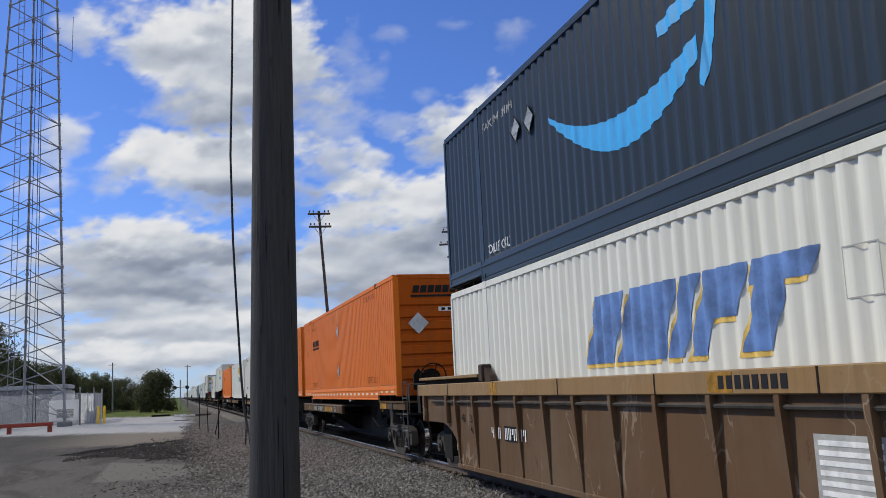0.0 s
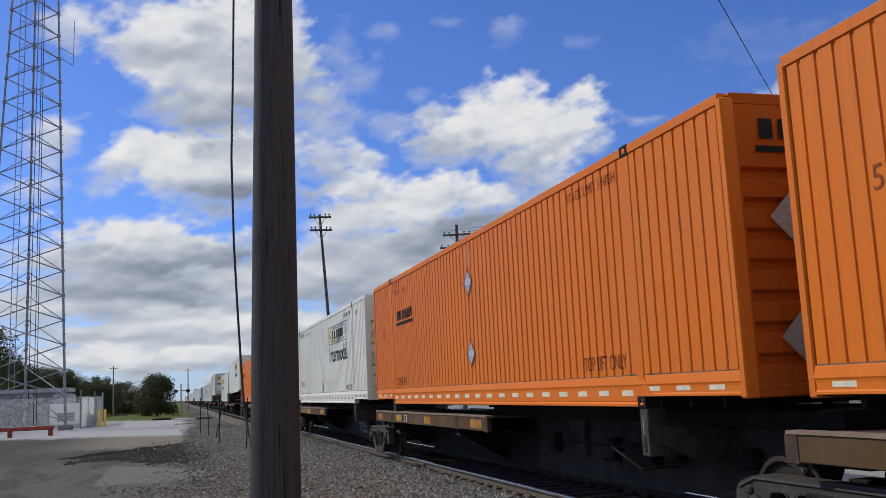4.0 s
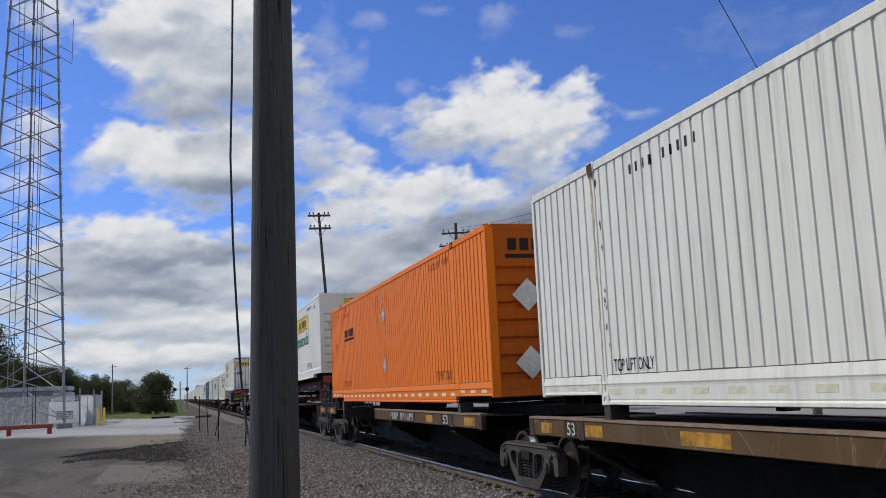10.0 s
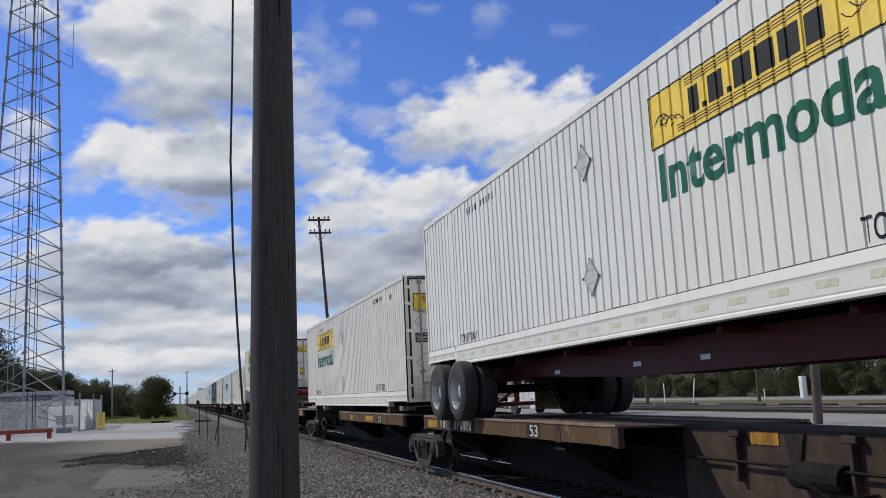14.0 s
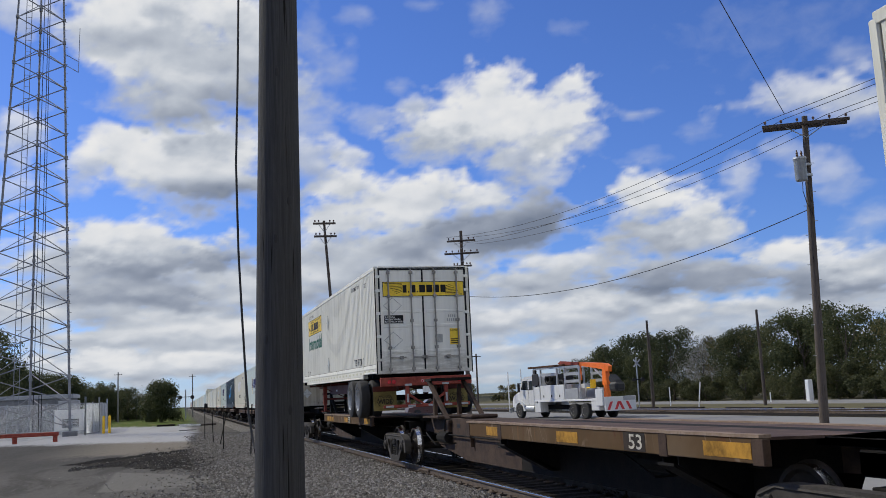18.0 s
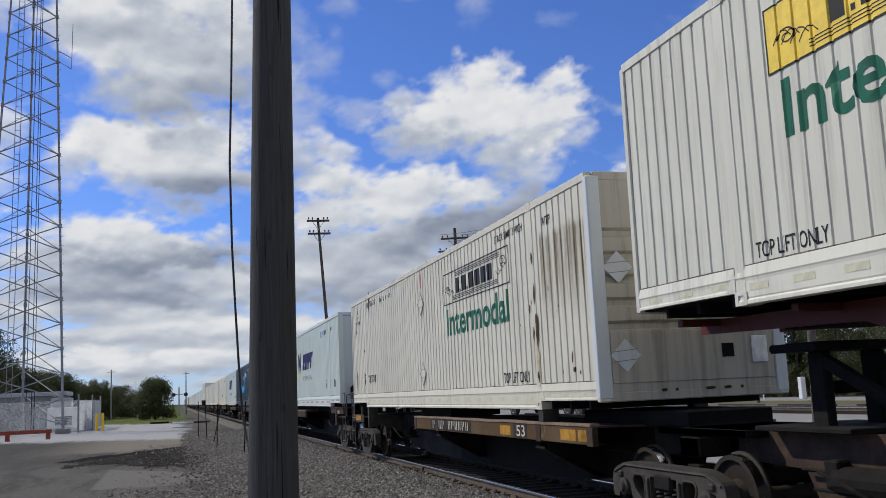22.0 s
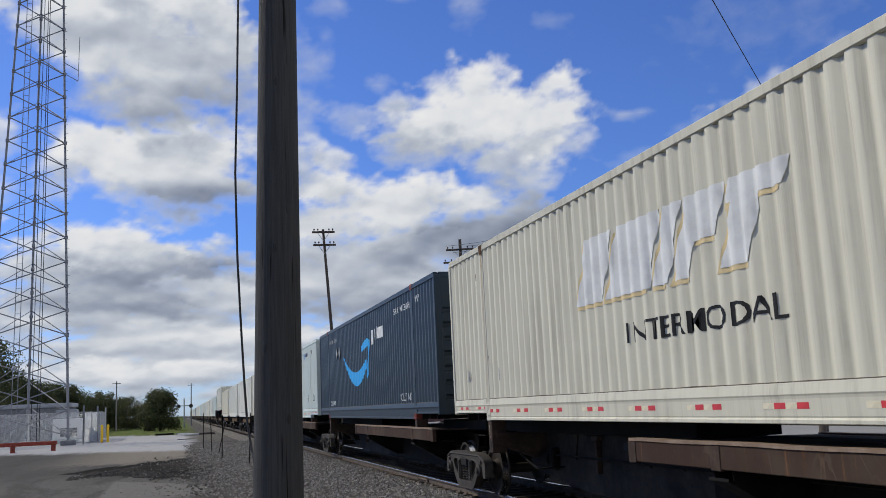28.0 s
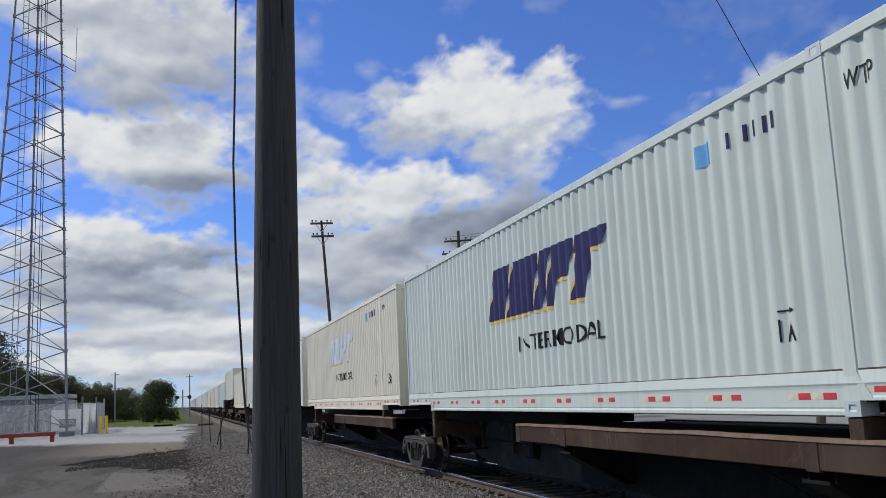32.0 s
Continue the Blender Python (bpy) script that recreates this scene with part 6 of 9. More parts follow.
def wheelset_meshes():
    g = Geo().cyl((-0.99, 0, 0), (0.99, 0, 0), 0.085, n=14)
    for s in (-1, 1):
        g.lathe([(s * 0.60, 0.09), (s * 0.61, 0.16), (s * 0.70, 0.17), (s * 0.71, 0.34), (s * 0.675, 0.37), (s * 0.672, WHEEL_R + 0.024), (s * 0.70, WHEEL_R + 0.026), (s * 0.715, WHEEL_R)], 28)
        g.lathe([(s * 0.812, WHEEL_R - 0.006), (s * 0.815, 0.375), (s * 0.775, 0.345), (s * 0.755, 0.19), (s * 0.83, 0.15), (s * 0.83, 0.09)], 28)
    t = Geo().lathe([(0.715, WHEEL_R), (0.812, WHEEL_R - 0.006)], 28)
    return g, t


def rounded(corners, n=5):
    """A closed outline with rounded corners: (y, z, radius)."""
    out, k = [], len(corners)
    for i, (y, z, r) in enumerate(corners):
        p, a, b = Vector((y, z)), Vector(corners[i - 1][:2]), Vector(corners[(i + 1) % k][:2])
        u, v = (a - p).normalized(), (b - p).normalized()
        for j in range(n + 1):
            t = j / n
            q = p + u * r * (1 - t) ** 2 + v * r * t ** 2
            out.append((q.x, q.y))
    return out


def side_frame():
    """Cast truck side: arched outline with rounded ends, two large windows, an open spring pocket."""
    outer = rounded([(-1.20, 0.30, 0.04), (-1.22, 0.60, 0.14), (-0.86, 0.715, 0.16), (0.86, 0.715, 0.16), (1.22, 0.60, 0.14), (1.20, 0.30, 0.04), (1.06, 0.30, 0.03), (1.04, 0.50, 0.06),
                     (0.78, 0.50, 0.08), (0.74, 0.33, 0.05), (0.46, 0.07, 0.10), (-0.46, 0.07, 0.10), (-0.74, 0.33, 0.05), (-0.78, 0.50, 0.08), (-1.04, 0.50, 0.06), (-1.06, 0.30, 0.03)])
    holes = [rounded([(d * 0.40, 0.25, 0.05), (d * 0.41, 0.59, 0.09), (d * 0.70, 0.58, 0.10), (d * 0.66, 0.42, 0.08)]) for d in (-1, 1)]
    holes.append(rounded([(-0.29, 0.20, 0.03), (-0.29, 0.58, 0.04), (0.29, 0.58, 0.04), (0.29, 0.20, 0.03)]))
    bm = bmesh.new()
    edges = []
    for loop in (outer, *holes):
        vs = [bm.verts.new((-1.10, y, z)) for y, z in loop]
        edges += [bm.edges.new((vs[i - 1], vs[i])) for i in range(len(vs))]
    bmesh.ops.triangle_fill(bm, edges=edges, use_beauty=True)
    made = bmesh.ops.extrude_face_region(bm, geom=bm.faces[:])
    for v in made["geom"]:
        if isinstance(v, bmesh.types.BMVert):
            v.co.x += 0.15
    bm.verts.index_update()
    g = Geo().add([tuple(v.co) for v in bm.verts], [tuple(v.index for v in f.verts) for f in bm.faces])
    bm.free()
    # raised rims round the windows, a rib on the top chord, wear plates
    for loop in holes[:2]:
        g.tube([(-1.10, y, z) for y, z in loop + loop[:1]], 0.016, 5)
    g.tube([(-1.10, y, z) for y, z in ((-1.14, 0.58), (-0.88, 0.67), (0.88, 0.67), (1.14, 0.58))], 0.018, 5)
    for d in (-1, 1):
        g.box(-1.125, -1.09, d * 0.34 - 0.03, d * 0.34 + 0.03, 0.22, 0.56, 0.01)
        g.box(-1.13, -1.07, d * 0.98 - 0.05, d * 0.98 + 0.05, 0.53, 0.60, 0.015)
    return g


def spring_nest():
    g = Geo()
    for y in (-0.17, 0.0, 0.17):
        pts = [(-1.015 + 0.062 * math.cos(a * 0.7), y + 0.062 * math.sin(a * 0.7), 0.21 + 0.27 * a / 52) for a in range(53)]
        g.tube(pts, 0.015, 5)
    return g


def bearing():
    return Geo().lathe([(-1.17, 0.0), (-1.17, 0.055), (-1.14, 0.07), (-1.13, 0.10), (-0.97, 0.10), (-0.96, 0.0)], 14)


def bolster():
    g = Geo().box(-1.12, 1.12, -0.19, 0.19, 0.44, 0.62, 0.03)
    g.cyl((0, 0, 0.62), (0, 0, 0.80), 0.24, n=16)
    for s in (-1, 1):
        g.box(s * 0.6 - 0.12, s * 0.6 + 0.12, -0.12, 0.12, 0.62, 0.70, 0.01)
    return g


BOGIE = {}


def bogie(y0, label="grey cast-steel railway truck with coil springs", turning=True):
    if not BOGIE:
        g, t = wheelset_meshes()
        BOGIE.update(set=g.mesh("wheelset", M["wheel"], True), tread=t.mesh("tread", M["tread"], True), frame=side_frame().mesh("side_frame", M["frame_grey"]),
                     spring=spring_nest().mesh("spring_nest", M["frame_grey"], True), bearing=bearing().mesh("bearing", M["frame_grey"], True), bolster=bolster().mesh("bolster", M["dark_steel"]))
    t = thing("rail_truck", label, "rail truck", group="trucks under the train")
    for turn in (0, 180):
        part("side_frame", BOGIE["frame"], None, t, m=pose(0, 0, 0, 0, 0, turn))
        part("spring_nest", BOGIE["spring"], None, t, m=pose(0, 0, 0, 0, 0, turn))
        for y in (-0.89, 0.89):
            part("bearing", BOGIE["bearing"], None, t, m=pose(0, y, WHEEL_R, 0, 0, turn))
    part("bolster", BOGIE["bolster"], None, t, "dark cross bolster")
    for y in (-0.89, 0.89):
        w = part("wheelset", BOGIE["set"], None, t, m=pose(0, y, WHEEL_R))
        for turn in (0, 180):
            part("tread", BOGIE["tread"], None, w, "polished tread", pose(0, 0, 0, 0, 0, turn))
        if turning:
            TURNERS.append((w, y))
    riding(t, y0, CX, RAIL_Z)
    return t


def sill_text(car, x, items):
    """Marks on the near side sill: kind, place along it, size."""
    for kind, y, w in items:
        if kind == "patch":
            g = Geo().box(x - 0.004, x, y - w / 2, y + w / 2, 1.115, 1.255)
            part("sill_mark", g, M["yellow_mark"], car, "amber paint patch")
        elif kind == "53":
            part("number_panel", Geo().box(x - 0.003, x, y - w * 0.85, y + w * 0.30, 1.09, 1.295), M["sill_panel"], car, "black patch behind the number")
            bm = letters("53", 0, 1.11, w * 0.7, 0.165, 0.012)
            for v in bm.verts:
                v.co = (x - 0.006, y - v.co.x, v.co.y)
            me = bpy.data.meshes.new("lettering")
            bm.to_mesh(me)
            bm.free()
            me.materials.append(M["cream_mark"])
            part("lettering", me, None, car)
        elif kind == "number":
            part("number_panel", Geo().box(x - 0.003, x, y - w / 2 - 0.12, y + w / 2 + 0.12, 1.09, 1.295), M["sill_panel"], car, "black patch behind the number")
            g, n = Geo(), 11
            for i in range(n):
                if i == 4:
                    continue
                a = y + w / 2 - (i + 0.2) * w / n
                g.box(x - 0.006, x - 0.0035, a - w / n * 0.16, a, 1.115, 1.27)
                g.box(x - 0.006, x - 0.0035, a - w / n * 0.58, a - w / n * 0.42, 1.115 if i % 3 else 1.19, 1.27)
            tagged(part("number_mark", g, M["cream_mark"], car, "cream number painted on the sill"), kind="stuff")


def brake_wheel():
    g = Geo()
    pts = [(0.30 * math.cos(2 * math.pi * k / 24), 0, 0.30 * math.sin(2 * math.pi * k / 24)) for k in range(25)]
    g.tube(pts, 0.016, 6)
    for k in range(5):
        a = 2 * math.pi * k / 5
        g.cyl((0, 0.02, 0), (0.29 * math.cos(a), 0, 0.29 * math.sin(a)), 0.011, n=6)
    return g.cyl((0, 0.06, 0), (0, -0.03, 0), 0.05, n=10)


def ladder(width, height, rungs, r=0.014):
    g = Geo()
    for s in (0, width):
        g.cyl((0, s, 0), (0, s, height), r, n=6)
    for k in range(rungs):
        z = 0.06 + (height - 0.08) * k / max(1, rungs - 1)
        g.cyl((0, 0, z), (0, width, z), r, n=6)
    return g


def spine_car(ya, yb, s0, s1, end=None, sill="sill", marks=(), label="brown spine car with worn yellow side sills", pads=None, stand=None, folded=False, lean=1, cap=None):
    """One platform of an articulated container car, between its trucks at ya (leading) and yb."""
    mid = (ya + yb) / 2
    c = thing("spine_car", label, "rail car", group="cars of the train")
    a, b = ya - mid, yb - mid
    s0, s1 = s0 - mid, s1 - mid
    belly = [(a - 0.35, 0.98), (a + 1.45, 0.92), (a + 1.6, 0.66), (a + 3.8, 0.42), (b - 3.8, 0.42), (b - 1.6, 0.66), (b - 1.45, 0.92), (b + 0.35, 0.98), (b + 0.35, 1.275), (a - 0.35, 1.275)]
    def under(y):
        return float(np.interp(y, [q[0] for q in belly[:8]], [q[1] for q in belly[:8]]))
    # sun and shade are coloured in: dark between the sills, lighter beyond them
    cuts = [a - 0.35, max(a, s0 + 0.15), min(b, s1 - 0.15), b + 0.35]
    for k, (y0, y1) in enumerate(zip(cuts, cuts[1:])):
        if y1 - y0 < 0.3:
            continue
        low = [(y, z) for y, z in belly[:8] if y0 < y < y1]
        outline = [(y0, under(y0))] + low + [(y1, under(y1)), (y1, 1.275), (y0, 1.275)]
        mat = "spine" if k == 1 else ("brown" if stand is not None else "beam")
        part("spine", Geo().prism(outline, -0.36, 0.36, "x"), M[mat], c, {"spine": "centre beam with the deck's shade in its dark colour", "brown": "rusty brown centre beam", "beam": "grey-brown centre beam in its sunlit tone"}[mat])
    g = Geo()
    for s in (-1, 1):
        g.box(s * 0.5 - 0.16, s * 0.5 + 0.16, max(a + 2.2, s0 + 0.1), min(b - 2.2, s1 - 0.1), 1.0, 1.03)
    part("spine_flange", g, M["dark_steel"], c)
    deck = [(-1.24, 1.285), (1.24, 1.215), (1.24, 1.242), (-1.24, 1.312)]      # dished towards the far side
    part("deck", Geo().prism(deck, s0 + 0.02, s1 - 0.02, "y"), M["deck"], c, "worn brown deck plate")
    for s in (-1, 1):
        x = s * 1.275
        g = Geo().box(x - 0.012, x + 0.012, s0, s1, 1.08, 1.30, 0.004)
        g.box(min(x, x - s * 0.08), max(x, x - s * 0.08), s0, s1, 1.075, 1.09)
        side = part("side_sill", g, M[sill], c, m=pose(0, 0, 0 if s < 0 else -0.07))
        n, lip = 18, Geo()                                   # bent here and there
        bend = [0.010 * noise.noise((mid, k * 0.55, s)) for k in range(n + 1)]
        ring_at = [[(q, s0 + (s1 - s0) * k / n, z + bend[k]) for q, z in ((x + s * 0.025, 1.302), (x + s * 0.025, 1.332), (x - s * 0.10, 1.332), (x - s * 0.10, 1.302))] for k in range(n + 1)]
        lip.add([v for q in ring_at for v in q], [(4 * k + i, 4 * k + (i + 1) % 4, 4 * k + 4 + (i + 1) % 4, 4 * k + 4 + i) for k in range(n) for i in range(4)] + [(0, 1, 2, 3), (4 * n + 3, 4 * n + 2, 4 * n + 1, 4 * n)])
        part("sill_lip", lip, M["sill_lip"], side, "light brown top flange")
        if s < 0:
            sill_text(side, x - 0.012, [(k, y - mid, w) for k, y, w in marks])
        for y in (s0 + 0.05, s0 + 1.75, s1 - 1.75, s1 - 0.05):
            part("stiffener", Geo().box(min(x + s * 0.02, x - s * 0.06), max(x + s * 0.02, x - s * 0.06), y - 0.09, y + 0.09, 1.06, 1.30, 0.008), M["brown"], side)
        for y in (s0 + 1.75, s1 - 1.75):
            q = Geo()
            for e in (-0.16, 0.16):
                q.prism([(x - s * 0.06, 1.07), (s * 0.36, 1.07), (s * 0.36, 0.55), (s * 0.48, 0.55), (x - s * 0.06, 0.98)], y + e - 0.01, y + e + 0.01, "y")
            q.prism([(s * 0.36, 0.54), (s * 0.52, 0.54), (x, 0.97), (x, 1.0)], y - 0.17, y + 0.17, "y")
            part("cross_beam", q, M["dark_steel"], c)
    for y in (pads or ())[1 if end == "front" else 0:]:
        y -= mid
        for s in (-1, 1):
            q = Geo().box(min(s * 1.04, s * 1.285), max(s * 1.04, s * 1.285), y - 0.09, y + 0.09, 1.31 if s0 < y < s1 else 0.98, 1.495, 0.012)
            if not s0 < y < s1:
                q.prism([(s * 0.36, 1.26), (s * 1.2, 1.30), (s * 1.2, 1.12), (s * 0.36, 0.80)], y - 0.14, y + 0.14, "y")
            ped = part("pedestal", q, M["brown" if sill == "sill_rust" else "frame_grey"], c, "rusty brown container pedestal" if sill == "sill_rust" else "grey container pedestal")
            if not s0 < y < s1 and s < 0:
                part("slot", Geo().prism([(y + 0.032 * math.sin(u), 1.10 + (0.05 if math.cos(u) > 0 else -0.05) + 0.034 * math.cos(u)) for u in (2 * math.pi * (k + 0.5) / 12 for k in range(12))], -1.288, -1.284, "x"), M["black"], ped, "dark key slot")
                part("edge_wear", Geo().box(-1.2875, -1.284, y + 0.012, y + 0.020, 1.22, 1.42), M["cream_mark"], ped, "pale weld line")
    if pads:
        for y0, y1 in ((a + (4.1 if end == "front" else 0.3), s0 + 1.8), (s1 - 0.2 if cap is None else cap - mid, b - (4.1 if end == "rear" else 0.3))):
            if y1 - y0 > 2.0:
                part("beam_cap", Geo().box(-0.55, 0.55, y0, y1, 1.277, 1.455, 0.01), M["dark_steel"], c, "dark box on the centre beam")
    # brackets, recesses and pipes on the open stretches of the beam
    r = random.Random(int(ya * 10))
    for y0, y1 in ((a + 1.6, s0 - 0.2), (s1 + 0.2, b - 1.6)):
        y = y0 + 0.3
        while y < y1 - 0.2:
            h = r.uniform(0.12, 0.3)
            kind = r.randrange(4)
            if kind == 0:
                part("bracket", Geo().box(-0.44, -0.36, y - 0.03, y + 0.03, 0.72, 1.25, 0.008).box(-0.45, -0.36, y - 0.10, y + 0.10, 1.18, 1.25, 0.008), M["brown"], c)
            elif kind == 1:
                part("valve_box", Geo().box(-0.50, -0.36, y - 0.10, y + 0.10, 1.0 - h, 1.04, 0.02).cyl((-0.46, y - 0.2, 0.98 - h), (-0.46, y + 0.3, 0.98 - h), 0.02, n=6), M["dark_steel"], c, "dark valve box with a pipe")
            elif kind == 2:
                part("beam_slot", Geo().box(-0.366, -0.36, y - 0.11, y + 0.11, 1.08, 1.17, 0.002), M["black"], c, "dark slot in the beam")
            else:
                part("gusset_plate", Geo().prism([(y - 0.16, 1.24), (y + 0.16, 1.24), (y + 0.05, 0.88), (y - 0.05, 0.88)], -0.385, -0.36, "x"), M["beam"], c)
            y += r.uniform(0.5, 1.1)
    # end shelf over a truck and its draft gear
    for y in (a, b):
        q = Geo().box(-0.62, 0.62, y - 0.9, y + 0.9, 1.20, 1.285, 0.01)
        q.box(-0.75, 0.75, y - 0.2, y + 0.2, 0.98, 1.2, 0.02)
        part("end_shelf", q, M["dark_steel"], c)
    for y, z0, x in ((s0 - 3.8, 1.06, -0.365), (s0 - 1.47, 1.11, -0.365)):
        if end == "front" and sill != "sill_rust":
            part("beam_mark", Geo().box(x - 0.004, x, y - 0.24, y + 0.24, z0, z0 + 0.13), M["yellow_mark"], c, "amber reflector patch")
    q = Geo()
    for y in (a + 3.6, b - 3.0):
        q.tube([(-0.37, y, 0.75), (-0.8, y + 0.05, 0.74), (-0.86, y + 0.3, 0.86), (-0.84, y + 0.75, 0.98)], 0.016, 5)
        q.cyl((-0.42, y + 0.3, 0.86), (-0.42, y + 1.0, 0.86), 0.13, n=12)
    q.tube([(-0.44, a + 1.5, 0.93), (-0.44, b - 1.5, 0.93)], 0.018, 5)
    part("brake_rigging", q, M["dark_steel"], c, "dark air pipes and cylinders")
    if end is not None:
        d = -1 if end == "front" else 1
        y = a if end == "front" else b
        e = y + d * 1.45
        lo, hi = min(y, e), max(y, e)
        hold = pads[0] - mid if pads else hi
        part("end_platform", Geo().box(-1.2, 1.2, lo, hi, 1.16, 1.21, 0.008), M["dark_steel"], c)
        for s in (-1, 1):
            high = end == "front" and bool(pads)
            if high:                           # raised sill that carries the container, on a slotted leg
                g = Geo().box(min(s * 1.22, s * 1.26), max(s * 1.22, s * 1.26), lo + 0.1, hold + 0.12, 1.285, 1.44, 0.006)
                g.box(min(s * 0.9, s * 1.285), max(s * 0.9, s * 1.285), lo + 0.1, hold + 0.14, 1.44, 1.475, 0.004)
                g.box(min(s * 1.0, s * 1.29), max(s * 1.0, s * 1.29), hold - 0.09, hold + 0.09, 1.475, 1.50, 0.004)
            else:
                g = Geo().box(min(s * 1.17, s * 1.2), max(s * 1.17, s * 1.2), lo - 0.2, hi, 1.08, 1.29, 0.006)
            es = part("end_sill", g, M[sill if high else "brown"], c)
            if high:
                leg = Geo().prism([(hi - 0.11, 1.45), (hi - 0.11, 0.965), (hi - 0.2, 0.96), (hi - 0.2, 0.935), (hi + 0.2, 0.935), (hi + 0.2, 0.96), (hi + 0.11, 0.965), (hi + 0.11, 1.45)], min(s * 1.1, s * 1.275), max(s * 1.1, s * 1.275), "x")
                part("leg", leg, M["brown" if sill == "sill_rust" else "frame_grey"], es, "steel leg with an oval slot")
                cross = Geo().prism([(s * 0.36, 1.26), (s * 1.2, 1.40), (s * 1.2, 1.24), (s * 0.36, 0.90)], hi - 0.08, hi + 0.08, "y")
                part("cross_beam", cross, M["dark_steel"], c)
            if high and s < 0:
                part("leg_slot", Geo().prism([(hi + 0.042 * math.sin(u), 1.20 + 0.095 * math.cos(u)) for u in (2 * math.pi * (k + 0.5) / 12 for k in range(12))], -1.278, -1.274, "x"), M["black"], es, "dark oval slot")
                g = Geo()
                for k in range(6):
                    g.box(-1.2635, -1.2605, hi - 0.30 - 0.06 * k, hi - 0.275 - 0.06 * k, 1.29, 1.39).box(-1.2635, -1.2605, hi - 0.325 - 0.06 * k, hi - 0.30 - 0.06 * k, 1.29 + 0.05 * (k % 2), 1.315 + 0.05 * (k % 2))
                if sill == "sill_rust":
                    tagged(part("number_mark", g, M["cream_mark"], es, "worn cream number on the sill"), kind="stuff")
                else:
                    part("sill_mark", Geo().box(-1.2635, -1.2605, hold - 0.62, hold + 0.10, 1.29, 1.436), M["yellow_mark"], es, "amber paint patch")
            elif s < 0:
                part("sill_mark", Geo().box(-1.206, -1.2, (lo + hi) / 2 - 0.55, (lo + hi) / 2 + 0.35, 1.13, 1.26), M["yellow_mark"], es, "amber paint patch")
            lm = ladder(0.42, 1.5, 5, 0.012).mesh("ladder", M["ladder_steel"], True)
            part("ladder", lm, None, c, m=pose(s * 1.22, e - (0.46 if d > 0 else -0.04), 0.42))
        yb0 = e - d * 0.35
        st = Geo().box(-0.72, -0.42, yb0 - 0.05, yb0 + 0.05, 1.2, 2.0, 0.02)
        st.cyl((-0.57, yb0 - 0.09, 1.98), (-0.57, yb0 + 0.09, 1.98), 0.21, n=18)
        st.prism([(-0.98, 1.72), (-0.98, 2.06), (-0.86, 2.2), (-0.74, 2.06), (-0.74, 1.72)], yb0 - 0.03, yb0 + 0.03, "y")
        st.box(-0.30, 0.0, yb0 - 0.05, yb0 + 0.05, 1.2, 1.85, 0.02)
        part("brake_stand", st, M["dark_steel"], c)
        part("brake_wheel", brake_wheel(), M["dark_steel"], c, "spoked hand-brake wheel", pose(-0.55, yb0 + d * 0.16, 2.0, 0, 0, 0), True)
        for x in (-1.16, -0.95, 0.1, 0.6):
            h = Geo().tube([(x, e - d * 0.1, 1.2), (x, e - d * 0.1, 1.80), (x + 0.02, e - d * 0.1, 1.85), (x + 0.22, e - d * 0.1, 1.85), (x + 0.24, e - d * 0.1, 1.80), (x + 0.24, e - d * 0.1, 1.2)], 0.016, 6)
            part("handrail", h, M["ladder_steel"], c, "worn steel handrail")
        k = Geo().box(-0.14, 0.14, e - 0.1, e + d * 0.9 if d > 0 else e + 0.1, 0.72, 0.98, 0.03) if d > 0 else Geo().box(-0.14, 0.14, e - 0.75, e + 0.1, 0.72, 0.98, 0.03)
        k.box(-0.19, 0.19, e + d * 0.55 - 0.16, e + d * 0.55 + 0.16, 0.66, 1.02, 0.06)
        part("coupler", k, M["brown"], c)
        hose = Geo().tube([(-0.3, e, 0.85), (-0.36, e + d * 0.25, 0.55), (-0.3, e + d * 0.55, 0.42), (-0.2, e + d * 0.8, 0.5)], 0.024, 6)
        part("air_hose", hose, M["rubber"], c)
    if stand is not None:
        y = stand - mid
        q = Geo()
        for s in (-1, 1):
            if folded:
                q.prism([(y - 0.95, 1.28), (y - 0.80, 1.28), (y + 0.68, 2.10), (y + 0.58, 2.15)], s * 0.42 - 0.04, s * 0.42 + 0.04, "x")
                q.prism([(y + 0.55, 1.28), (y + 0.70, 1.28), (y + 0.62, 2.05), (y + 0.5, 2.05)], s * 0.30 - 0.04, s * 0.30 + 0.04, "x")
            else:                                              # upright plates and a long brace behind them
                q.box(s * 0.30 - 0.05, s * 0.30 + 0.05, y - 0.12, y + 0.12, 1.28, 2.02, 0.02)
                q.prism([(y + lean * 0.10, 1.98), (y + lean * 0.10, 1.86), (y + lean * 1.30, 1.30), (y + lean * 1.50, 1.30)], s * 0.30 - 0.045, s * 0.30 + 0.045, "x")
        if not folded:
            q.box(-0.3, 0.3, y - 0.06, y + 0.06, 1.62, 1.74, 0.02)
        if folded:
            part("coupling_plate", Geo().prism([(-0.5, y + 0.15), (0.5, y + 0.15), (0.42, y + 1.05), (0.12, y + 1.1), (0.0, y + 0.8), (-0.12, y + 1.1), (-0.42, y + 1.05)], 2.14, 2.20, "z"), M["dark_steel"], c, "dark greasy coupling plate")
            q.box(-0.3, 0.3, y - 2.3, y - 1.5, 1.28, 1.36, 0.03)
        else:
            q.box(-0.6, 0.6, y - 0.35, y + 0.35, 2.02, 2.10, 0.02)
        q.box(-0.6, 0.6, y - 0.7, y + 0.7, 1.28, 1.33, 0.01)
        part("hitch_stand", q, M["brown"] if folded else M["dark_steel"], c, "rust-brown trailer hitch stand" if folded else "dark greasy trailer hitch stand")
    riding(c, mid)
    return c


def pads_of(front):
    return front + 1.981, front + CL - 1.981


